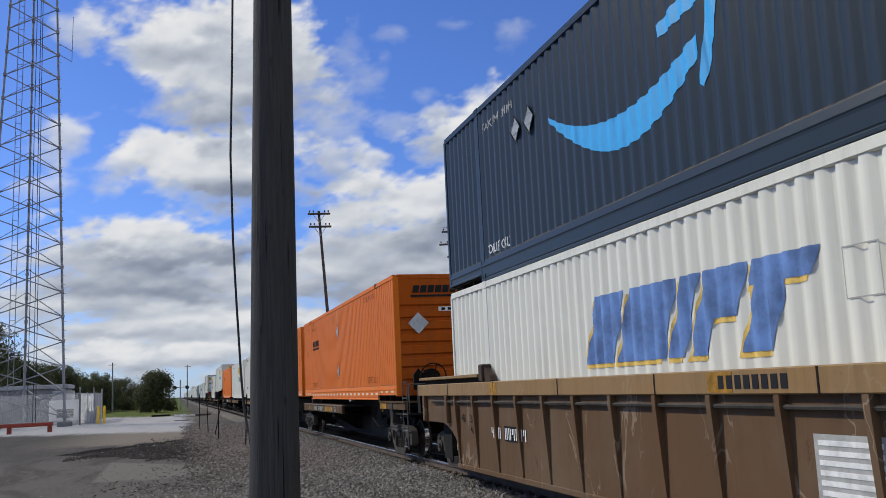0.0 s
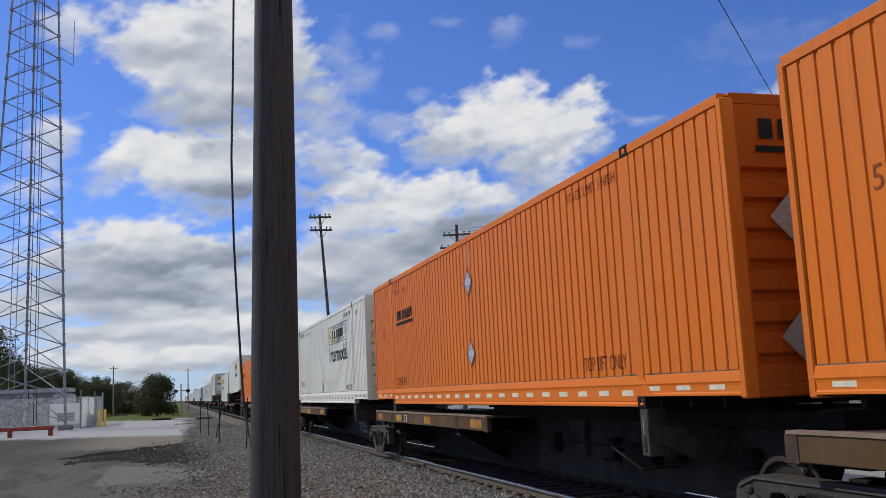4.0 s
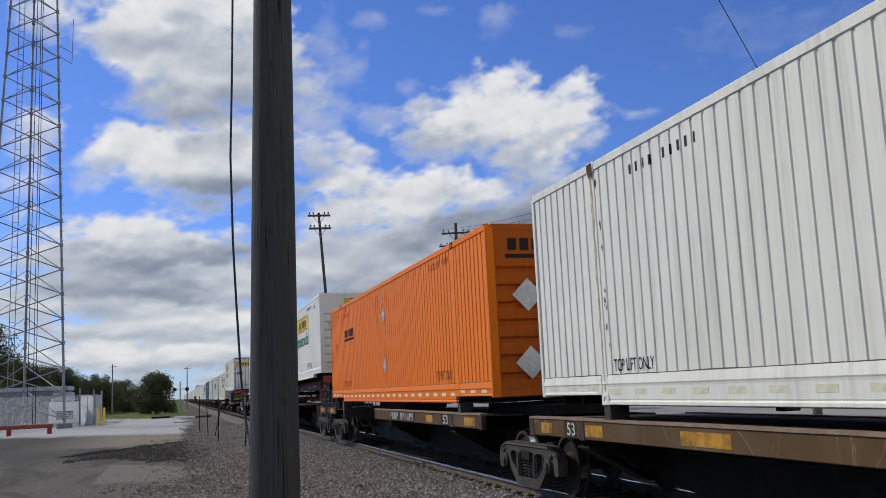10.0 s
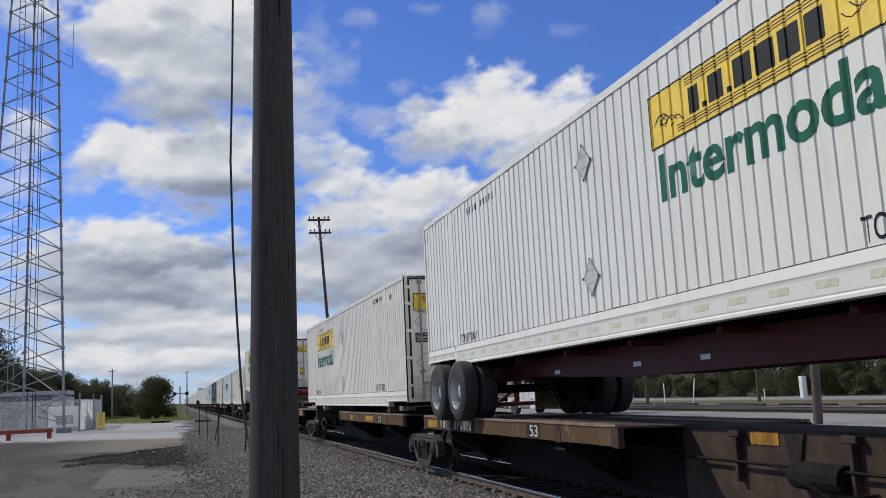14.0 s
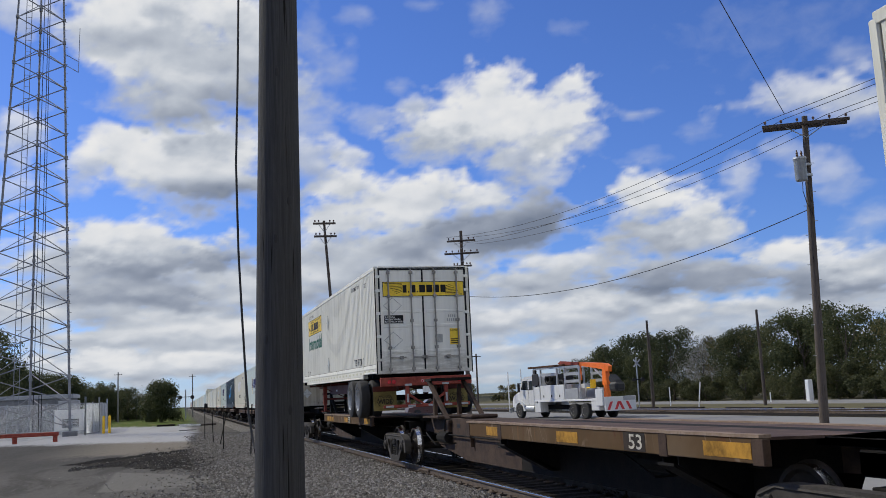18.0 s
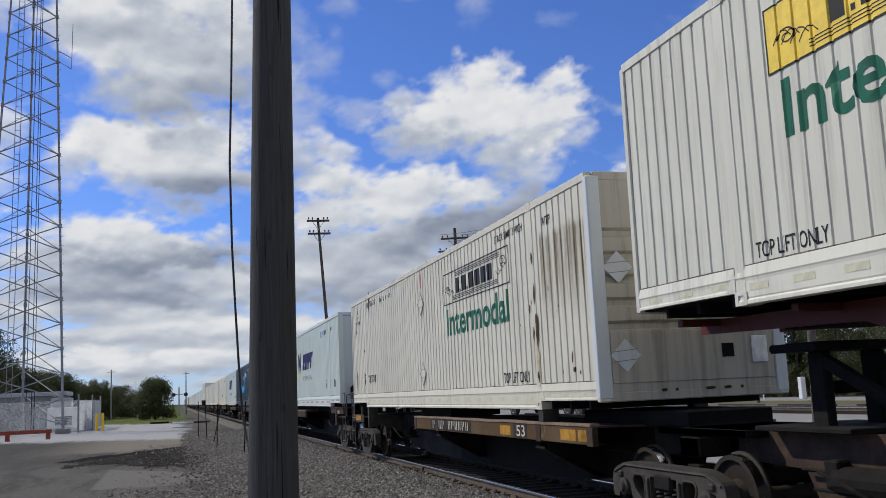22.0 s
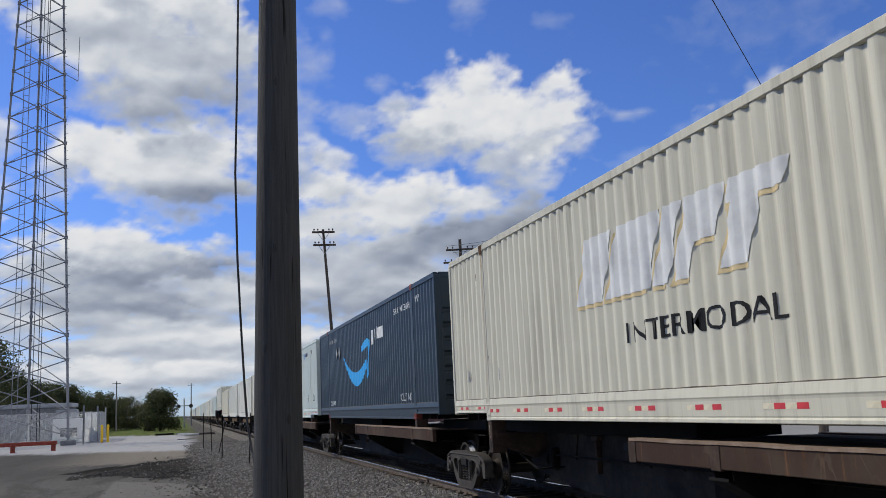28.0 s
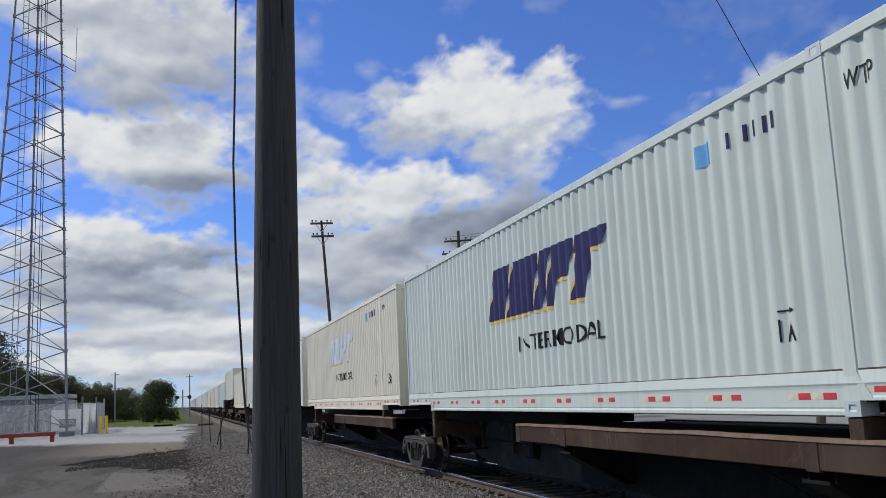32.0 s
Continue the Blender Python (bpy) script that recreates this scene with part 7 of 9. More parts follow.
def scrawl(car, x, y, z, w, h, seed):
    """Looping sprayed tag on the side of the centre beam: plain loops, no words."""
    r = random.Random(seed)
    for k in range(7):
        y0, pts = y + w / 2 - w * (k + 0.5) / 7, []
        a, b, f = r.uniform(0.06, 0.13), h * r.uniform(0.32, 0.5), r.uniform(1.0, 1.7)
        for i in range(15):
            t = i / 14 * 6.0
            pts.append((y0 + a * math.sin(f * t + k) - 0.03 * t, z + h * 0.5 + b * math.sin(t + 0.8 * k)))
        g = Geo()
        for (ya, za), (yb, zb) in zip(pts, pts[1:]):
            n = math.hypot(yb - ya, zb - za) or 1.0
            dy, dz = -(zb - za) / n * 0.009, (yb - ya) / n * 0.009
            g.add([(x, ya - dy, za - dz), (x, yb - dy, zb - dz), (x, yb + dy, zb + dz), (x, ya + dy, za + dz)], [(0, 1, 2, 3)])
        part("sprayed_loop", g, M["grey_mark"], car, "white sprayed scrawl")


# first articulated car
first = spine_car(21.84, 37.51, 28.72, 37.6, "front", marks=(("patch", 35.9, 0.5), ("number", 33.66, 2.3), ("patch", 31.43, 1.7), ("53", 30.3, 0.5)), pads=pads_of(21.1))
spine_car(37.51, 55.15, 45.5, 54.4, marks=(("patch", 53.9, 0.5), ("patch", 51.88, 0.5), ("53", 51.4, 0.5), ("patch", 49.33, 0.5), ("patch", 46.1, 0.6)), pads=pads_of(38.1))
tagged_car = spine_car(55.15, 72.1, 63.1, 71.85, marks=(("patch", 71.27, 0.48), ("number", 70.08, 0.3), ("patch", 69.2, 0.25), ("53", 68.83, 0.55), ("patch", 67.5, 1.2), ("patch", 63.95, 0.8)), pads=pads_of(55.45))
g = Geo()
for y0, y1, z0, z1 in ((-4.93, -4.43, 0.73, 0.742), (-4.93, -4.43, 0.99, 1.002), (-4.93, -4.918, 0.742, 0.99), (-4.442, -4.43, 0.742, 0.99), (-4.69, -4.68, 0.79, 0.99)):
    g.box(-0.366, -0.363, y0, y1, z0, z1)
part("stencil_frame", g, M["grey_mark"], first, "white stencilled frame")
part("paint_patch", Geo().prism([(-3.35, 0.52), (-1.95, 0.46), (-1.75, 0.8), (-1.8, 1.12), (-3.3, 1.1)], -0.3635, -0.358, "x"), M["brown"], tagged_car, "brown painted-over patch")
scrawl(tagged_car, -0.366, 61.05 - 63.625, 0.50, 1.5, 0.55, 3)
spine_car(72.1, 90.42, 80.65, 89.67, marks=(("patch", 89.07, 0.4), ("53", 88.36, 0.35), ("patch", 87.56, 0.5), ("patch", 85.06, 0.9), ("patch", 81.45, 0.8)), pads=pads_of(72.98))
spine_car(90.42, 107.65, 91.95, 100.68, "rear", marks=(("number", 97.75, 2.3), ("patch", 95.32, 0.52), ("53", 94.3, 0.5), ("patch", 92.6, 0.6)), pads=pads_of(91.22))
# second articulated car
spine_car(111.09, 127.45, 117.73, 126.46, "front", marks=(("patch", 125.87, 0.7), ("number", 124.28, 2.0), ("53", 120.51, 0.45)), stand=110.9)
spine_car(127.45, 145.1, 128.35, 136.9, marks=(("patch", 134.95, 0.6), ("patch", 132.24, 1.0), ("53", 131.04, 0.4)), pads=pads_of(127.85), cap=138.2)
spine_car(145.1, 161.61, 145.85, 154.65, marks=(("patch", 153.26, 0.6), ("patch", 150.17, 0.7), ("53", 148.38, 0.45), ("patch", 146.4, 0.8)), stand=159.9, folded=True, label="empty brown spine car with a raised hitch stand")
sprayed = spine_car(161.61, 178.67, 163.48, 172.1, marks=(("patch", 170.73, 1.4), ("patch", 167.5, 0.6), ("53", 167.11, 0.45), ("patch", 164.07, 0.9)), stand=176.95, lean=-1)
spine_car(178.67, 195.13, 180.0, 188.8, "rear", marks=(("number", 186.2, 2.4), ("patch", 183.12, 0.48), ("53", 182.62, 0.5), ("patch", 180.72, 0.5), ("patch", 180.2, 0.4)), pads=pads_of(179.65))
scrawl(sprayed, -0.366, 173.2 - 170.14, 0.62, 2.0, 0.40, 12)
scrawl(sprayed, -0.366, 171.7 - 170.14, 0.52, 0.8, 0.26, 17)
# third articulated car
spine_car(199.14, 215.14, 206.37, 214.99, "front", sill="sill_rust", marks=(("number", 213.21, 1.6),), pads=pads_of(198.1), label="rust-brown spine car with bare side sills")
spine_car(215.14, 232.47, 216.77, 225.33, sill="sill_rust", marks=(("patch", 221.07, 0.25),), pads=pads_of(216.13), label="rust-brown spine car with bare side sills")
spine_car(232.47, 249.95, 234, 242.65, sill="sill_rust", marks=(), pads=pads_of(233.35), label="rust-brown spine car with bare side sills")
spine_car(249.95, 266.96, 251.18, 259.76, sill="sill_rust", marks=(), pads=pads_of(250.4), label="rust-brown spine car with bare side sills")
spine_car(266.96, 284.4, 268.35, 276.98, sill="sill_rust", marks=(), pads=pads_of(267.4), label="rust-brown spine car with bare side sills")
for y in (21.84, 37.51, 55.15, 72.1, 90.42, 107.65, 111.09, 127.45, 145.1, 161.61, 178.67, 195.13, 198.75, 215.14, 232.47, 249.95, 266.96):
    bogie(y)


def tail_car(y0):
    c = thing("spine_car", "dark spine car in the tail of the train", "rail car", group="cars of the train")
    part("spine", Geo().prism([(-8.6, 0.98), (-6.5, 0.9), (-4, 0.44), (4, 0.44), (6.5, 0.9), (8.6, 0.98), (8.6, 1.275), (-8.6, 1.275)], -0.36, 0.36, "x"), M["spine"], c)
    for s in (-1, 1):
        part("side_sill", Geo().box(min(s * 1.25, s * 1.29), max(s * 1.25, s * 1.29), -7.2, 1.6, 1.08, 1.33), M["sill"], c)
        for y in (-6.1, 6.1):
            part("pedestal", Geo().box(min(s * 0.3, s * 1.28), max(s * 0.3, s * 1.28), y - 0.12, y + 0.12, 1.1, 1.495), M["frame_grey"], c)
    riding(c, y0)


for i in range(len(TAIL)):
    tail_car(285.0 + i * 17.45 + HL)
    bogie(284.4 + i * 17.45, "dark railway truck far down the train", turning=False)


# ---- road chassis under the two high containers
def road_wheel():
    g = Geo()
    g.lathe([(-0.28, 0.29), (-0.29, 0.34), (-0.285, 0.44), (-0.25, 0.495), (-0.19, 0.505), (-0.09, 0.505), (-0.03, 0.495), (0.0, 0.44), (0.0, 0.34), (-0.01, 0.29)], 28)
    return g


def road_rim():
    g = Geo().lathe([(-0.285, 0.30), (-0.275, 0.285), (-0.20, 0.27), (-0.12, 0.265), (-0.10, 0.20), (-0.13, 0.13), (-0.20, 0.11), (-0.22, 0.0)], 24)
    for k in range(8):
        a = 2 * math.pi * k / 8
        g.cyl((-0.11, 0.17 * math.cos(a), 0.17 * math.sin(a)), (-0.14, 0.17 * math.cos(a), 0.17 * math.sin(a)), 0.018, n=6)
    return g


def chassis(y_front, z, slope, wheels_front, deck=1.335, legs=4.85):
    c = thing("container_chassis", "oxide-red road chassis with dual tyres, parked on the rail car", "chassis", group="chassis on the train")
    d = -1 if wheels_front else 1
    for s in (-1, 1):
        deep = [(-d * (HL - 0.05), -0.02), (-d * (HL - 0.05), -0.16), (-d * (HL - 2.6), -0.20), (-d * (HL - 3.3), -0.40), (d * 1.0, -0.42), (d * (HL - 3.9), -0.30), (d * (HL - 0.05), -0.26), (d * (HL - 0.05), -0.02)]
        part("frame_rail", Geo().prism(deep, s * 0.5 - 0.05, s * 0.5 + 0.05, "x"), M["chassis"], c)
    for k in range(9):
        y = -HL + 0.4 + k * 1.92
        part("cross_member", Geo().box(-1.0, 1.0, y - 0.05, y + 0.05, -0.09, -0.015, 0.008), M["chassis"], c)
    for s in (-1, 1):
        for y in (-5.5, -4.0, -1.0, 0.6, 3.2):
            q = Geo().box(min(s * 0.55, s * 0.556), max(s * 0.55, s * 0.556), y, y + 0.2, -0.30, -0.24)
            part("reflector", q, M["tape_white"], c)
    yw = d * (HL - 2.05)
    drop = z - deck - 0.505
    for k in (-0.62, 0.62):
        part("axle", Geo().cyl((-0.95, yw + k, -drop), (0.95, yw + k, -drop), 0.07, n=10), M["dark_steel"], c)
        for s in (-1, 1):
            for off in (0.95, 1.28):
                w = part("tyre", cached("tyre", road_wheel, M["tyre"], True), M["tyre"], c, "worn black tyre", pose(s * off - (0.0 if s < 0 else 0.0), yw + k, -drop, 0, 0, 0 if s < 0 else 180))
                if off > 1:
                    part("rim", cached("rim", road_rim, M["rim"], True), M["rim"], w, "grey steel rim")
    for s in (-1, 1):
        g = Geo().box(s * 0.5 - 0.07, s * 0.5 + 0.07, yw - 1.3, yw + 1.3, -0.34, -0.20, 0.02)
        g.prism([(yw - 0.15, -0.34), (yw + 0.15, -0.34), (yw + 0.06, -drop - 0.02), (yw - 0.06, -drop - 0.02)], s * 0.5 - 0.05, s * 0.5 + 0.05, "x")
        part("slider", g, M["chassis"], c)
        y = d * (HL - 0.62)
        part("mud_flap_bracket", Geo().box(s * 0.98 - 0.32, s * 0.98 + 0.32, y - 0.03, y + 0.03, -0.36, -0.22, 0.01), M["chassis"], c)
        part("mud_flap", Geo().box(s * 0.98 - 0.31, s * 0.98 + 0.31, y - 0.012, y + 0.012, -0.86, -0.36), M["flap_yellow"], c, "dull yellow mud flap")
        for word, w, z0, h in (("CAUTION", 0.26, -0.535, 0.045), ("WIDE", 0.38, -0.685, 0.13)):
            bm = letters(word, s * 0.98 - w / 2, z0, w, h)
            for v in bm.verts:
                v.co = (v.co.x, y - 0.016, v.co.y)
            me = bpy.data.meshes.new("lettering")
            bm.to_mesh(me)
            bm.free()
            me.materials.append(M["black"])
            part("lettering", me, None, c)
        hexagon = [(-0.23, -0.61), (-0.15, -0.47), (0.15, -0.47), (0.23, -0.61), (0.15, -0.74), (-0.15, -0.74)]
        g = Geo()
        for (xa, za), (xb, zb) in zip(hexagon, hexagon[1:] + hexagon[:1]):
            g.prism([(s * 0.98 + xa, za), (s * 0.98 + xb, zb), (s * 0.98 + xb * 0.95, -0.61 + (zb + 0.61) * 0.92), (s * 0.98 + xa * 0.95, -0.61 + (za + 0.61) * 0.92)], y - 0.016, y - 0.013, "y")
        part("flap_border", g, M["black"], c, "black border of the warning")
    ye = d * (HL + 0.02)
    g = Geo().box(-1.22, 1.22, ye - 0.06, ye + 0.06, -0.24, -0.01, 0.015)
    part("rear_bolster", g, M["red"], c, "faded red rear bolster")
    g = Geo().box(-1.15, 1.15, ye - 0.05, ye + 0.05, -0.79, -0.71, 0.012)
    for s in (-1, 1):
        g.box(s * 0.52 - 0.05, s * 0.52 + 0.05, ye - 0.04, ye + 0.04, -0.71, -0.22, 0.008)
        g.prism([(s * 0.48, -0.42), (s * 0.48, -0.50), (s * 0.12, -0.72), (s * 0.05, -0.72)], ye - 0.03, ye + 0.03, "y")
    bar = part("bumper", g, M["red"], c, "faded red under-ride bumper")
    face = ye + (0.051 if d > 0 else -0.051)
    for x in (-1.0, -0.42, 0.12, 0.56, 1.0):
        part("reflector", Geo().box(x - 0.1, x + 0.1, face - 0.003, face + 0.003, -0.775, -0.725), M["tape_silver"], bar, "white reflective tape")
    for s in (-1, 1):
        part("reflector", Geo().box(s * 0.52 - 0.025, s * 0.52 + 0.025, face - 0.013, face + 0.013, -0.66, -0.44), M["tape_silver"], bar, "white reflective tape")
        part("reflector", Geo().box(s * 0.50 - 0.09, s * 0.50 + 0.09, face - 0.013, face + 0.013, -0.235, -0.185), M["tape_silver"], bar, "white reflective tape")
    q = -1 if d < 0 else 1
    for x in (-1.0, -0.88, -0.12, 0.0, 0.12, 0.88, 1.0):
        r = 0.05 if abs(x) > 0.5 else 0.028
        lamp = part("tail_lamp", Geo().cyl((x, ye + q * 0.06, -0.125), (x, ye + q * 0.075, -0.125), r, n=12), M["red_lens"], c, "round red tail lamp")
        if r < 0.04:
            pts = [(x + r * 1.15 * math.cos(2 * math.pi * k / 12), ye + q * 0.07, -0.125 + r * 1.15 * math.sin(2 * math.pi * k / 12)) for k in range(13)]
            part("bezel", Geo().tube(pts, 0.006, 5), M["alu"], lamp, "bright lamp ring")
    part("plate_holder", Geo().box(-0.12, 0.18, ye + q * 0.06 - 0.005, ye + q * 0.06 + 0.005, -0.42, -0.26), M["tape_white"], c)
    if not wheels_front:
        yf = -d * (HL + 0.02)
        beam = part("front_bolster", Geo().box(-1.24, 1.24, yf - 0.05, yf + 0.05, -0.24, -0.01, 0.015), M["red"], c, "red front bolster")
        for x in (-0.7, -0.35, 0.0, 0.35):
            part("reflector", Geo().box(x, x + 0.22, yf - d * 0.05 - 0.004, yf - d * 0.05 + 0.004, -0.16, -0.06), M["yellow"], beam, "yellow reflector")
    # landing legs
    yl = -d * legs
    for s in (-1, 1):
        g = Geo().box(s * 0.82 - 0.07, s * 0.82 + 0.07, yl - 0.07, yl + 0.07, -0.78, -0.10, 0.012)
        g.box(s * 0.82 - 0.05, s * 0.82 + 0.05, yl - 0.05, yl + 0.05, -(z - deck) + 0.03, -0.7, 0.01)
        g.box(s * 0.82 - 0.14, s * 0.82 + 0.14, yl - 0.12, yl + 0.12, -(z - deck) + 0.01, -(z - deck) + 0.035)
        part("landing_leg", g, M["red"], c, "red landing leg")
    g = Geo().box(-0.8, 0.8, yl - 0.03, yl + 0.03, -0.62, -0.54)
    g.prism([(-0.8, -0.2), (-0.72, -0.2), (0.1, -0.58), (0.02, -0.58)], yl - 0.02, yl + 0.02, "y")
    g.prism([(0.8, -0.2), (0.72, -0.2), (-0.1, -0.58), (-0.02, -0.58)], yl - 0.02, yl + 0.02, "y")
    part("leg_brace", g, M["chassis"], c)
    yk = -d * (HL - 3.0)
    g = Geo().box(-0.46, 0.46, yk - 1.6, yk + 1.6, -0.20, -0.12, 0.01)
    part("kingpin_plate", g, M["dark_steel"], c)
    riding(c, y_front + HL, CX, z, slope)


chassis(109.75, 2.305, math.degrees(-0.0090), False)
chassis(162.45, 2.385, math.degrees(0.0086), True, legs=4.5)
chassis(285.0 + 3 * 17.45, 2.3, 0.0, False)


# ---- well car with the double stack
def well_car(y_rear):
    c = thing("well_car", "ochre-brown double-stack well car with ribbed sides", "rail car", group="cars of the train")
    mid = y_rear - 10.6
    b = 10.6
    w0, w1 = -8.75, 8.55            # the well
    for s in (-1, 1):
        x = s * 1.44
        side = part("side_sheet", Geo().prism([(w0, 0.55), (w0 + 0.5, 0.42), (w1 - 0.60, 0.42), (w1 - 0.50, 0.66), (w1 - 0.34, 0.84), (w1 - 0.10, 0.98), (w1 + 0.2, 1.07), (w1 + 0.55, 1.12), (b - 0.25, 1.12), (b - 0.25, 1.60), (-b + 0.25, 1.60), (-b + 0.25, 1.12), (-b + 1.6, 1.12), (w0 - 0.2, 1.0)], min(x - s * 0.05, x - s * 0.07), max(x - s * 0.05, x - s * 0.07), "x"), M["well"], c)
        part("top_sill", Geo().box(min(x - s * 0.12, x + s * 0.02), max(x - s * 0.12, x + s * 0.02), -b + 0.05, b - 0.05, 1.60, 1.82, 0.012), M["well_top"], c, "amber top sill")
        part("top_cap", Geo().box(min(x - s * 0.22, x), max(x - s * 0.22, x), b - 3.9, b - 0.1, 1.90, 1.955, 0.008), M["well_top"], c)
        part("cap_web", Geo().box(min(x - s * 0.16, x - s * 0.1), max(x - s * 0.16, x - s * 0.1), b - 3.8, b - 0.2, 1.815, 1.905), M["dark_steel"], c)
        part("bottom_sill", Geo().box(min(x - s * 0.14, x - s * 0.03), max(x - s * 0.14, x - s * 0.03), w0 + 0.4, w1 - 0.4, 0.36, 0.44, 0.008), M["well"], c)
        for k in range(7):                                           # weld seams of the top sill
            y = b - 2.2 - k * 2.55
            part("weld_seam", Geo().box(min(x + s * 0.018, x + s * 0.024), max(x + s * 0.018, x + s * 0.024), y - 0.012, y + 0.012, 1.605, 1.815), M["dark_steel"], c)
        # dark sheet added to close the view through the wheel arch
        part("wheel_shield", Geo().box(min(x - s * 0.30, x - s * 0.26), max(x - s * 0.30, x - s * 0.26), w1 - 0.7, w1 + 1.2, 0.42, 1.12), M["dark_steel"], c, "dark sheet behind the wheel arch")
        part("guard_rod", Geo().tube([(x - s * 0.01, -b + 1.0, 1.50), (x - s * 0.01, b - 1.0, 1.50)], 0.022, 6), M["frame_grey"], c, "grey grab rail")
        for k in range(18):
            y = w1 - 0.55 - k * 1.03
            g = Geo().prism([(x - s * 0.05, 1.60), (x + s * 0.03, 1.60), (x + s * 0.03, 1.50), (x - s * 0.035, 0.42), (x - s * 0.05, 0.42)], y - 0.036, y + 0.036, "y")
            part("rib", g, M["well"], c)
        for y in (b - 2.0, b - 0.42, -b + 1.6):
            part("end_rib", Geo().box(min(x - s * 0.05, x + s * 0.02), max(x - s * 0.05, x + s * 0.02), y - 0.07, y + 0.07, 1.12, 1.6, 0.01), M["well"], c)
        for y in (w1 - 2.05, w0 + 2.05):
            g = Geo().box(min(x - s * 0.16, x + s * 0.01), max(x - s * 0.16, x + s * 0.01), y - 0.10, y + 0.10, 1.82, 2.10, 0.02)
            g.prism([(y - 0.10, 1.82), (y - 0.42, 1.84), (y - 0.34, 1.92), (y - 0.10, 2.05)], min(x - s * 0.13, x - s * 0.03), max(x - s * 0.13, x - s * 0.03), "x")
            part("container_guide", g, M["brown"], c, "worn brown container guide")
    part("well_floor", Geo().box(-1.35, 1.35, w0, w1, 0.40, 0.53), M["dark_steel"], c)
    for d in (-1, 1):
        y0 = d * (b - 2.0)
        part("bulkhead", Geo().box(-1.36, 1.36, min(y0, y0 + d * 0.05), max(y0, y0 + d * 0.05), 0.42, 1.62, 0.01), M["dark_steel"], c)
        part("end_platform", Geo().box(-1.36, 1.36, min(y0, d * b), max(y0, d * b), 1.10, 1.16, 0.01), M["well"], c)
        part("coupler", Geo().box(-0.14, 0.14, min(d * b, d * (b + 0.9)), max(d * b, d * (b + 0.9)), 0.76, 1.0, 0.04), M["brown"], c)
        part("end_grate", ladder(0.8, 0.8, 4).mesh("end_grate", M["dark_steel"], True), None, c, m=pose(0.4, d * (b - 0.3), 1.15, 0, 0, 90))
    # marks: plate, stencilled figures and the number as plain bars
    xs = -1.44 + 0.045
    g = Geo().box(xs - 0.006, xs - 0.002, w1 - 3.55, w1 - 2.95, 0.93, 1.15)
    part("mark_panel", g, M["dark_steel"], c)
    g = Geo()
    for i in range(10):
        a = w1 - 3.86 + i * 0.155
        if i != 6:
            g.box(xs - 0.010, xs - 0.007, a, a + 0.032, 0.95, 1.12)
            g.box(xs - 0.010, xs - 0.007, a + 0.07, a + 0.102, 0.95 if i % 3 else 1.03, 1.12)
    part("number_mark", g, M["white_mark"], c, "white painted number")
    g = Geo()
    for i in range(8):
        g.box(-1.464, -1.461, w1 - 9.98 + i * 0.13, w1 - 9.89 + i * 0.13, 1.65, 1.77)
    part("number_mark", g, M["black"], c, "black painted number")
    for y, w in ((w1 - 2.7, 0.3), (w1 - 9.0, 0.4)):
        part("sill_mark", Geo().box(-1.4635, -1.4605, y - w / 2, y + w / 2, 1.62, 1.80), M["yellow_mark"], c)
    for text, y, z in (("20", w1 - 1.36, 1.16), ("40", w1 - 1.36, 0.98), ("45", w1 - 0.85, 1.16)):
        bm = letters(text, 0, z, 0.2, 0.13)
        for v in bm.verts:
            v.co = (xs - 0.009, y + 0.1 - v.co.x, v.co.y)
        me = bpy.data.meshes.new("lettering")
        bm.to_mesh(me)
        bm.free()
        me.materials.append(M["dark_steel"])
        part("lettering", me, None, c)
    g = Geo()
    for k in range(6):
        g.box(xs - 0.010, xs - 0.007, w1 - 10.9, w1 - 10.2, 0.84 + k * 0.075, 0.88 + k * 0.075)
    part("notice", Geo().box(xs - 0.006, xs - 0.002, w1 - 10.95, w1 - 10.15, 0.80, 1.3), M["grey_mark"], c, "worn pale notice")
    tagged(part("notice_mark", g, M["white_mark"], c), kind="stuff")
    riding(c, mid)
    return c


well_car(18.5)
bogie(17.25)
bogie(-1.0)


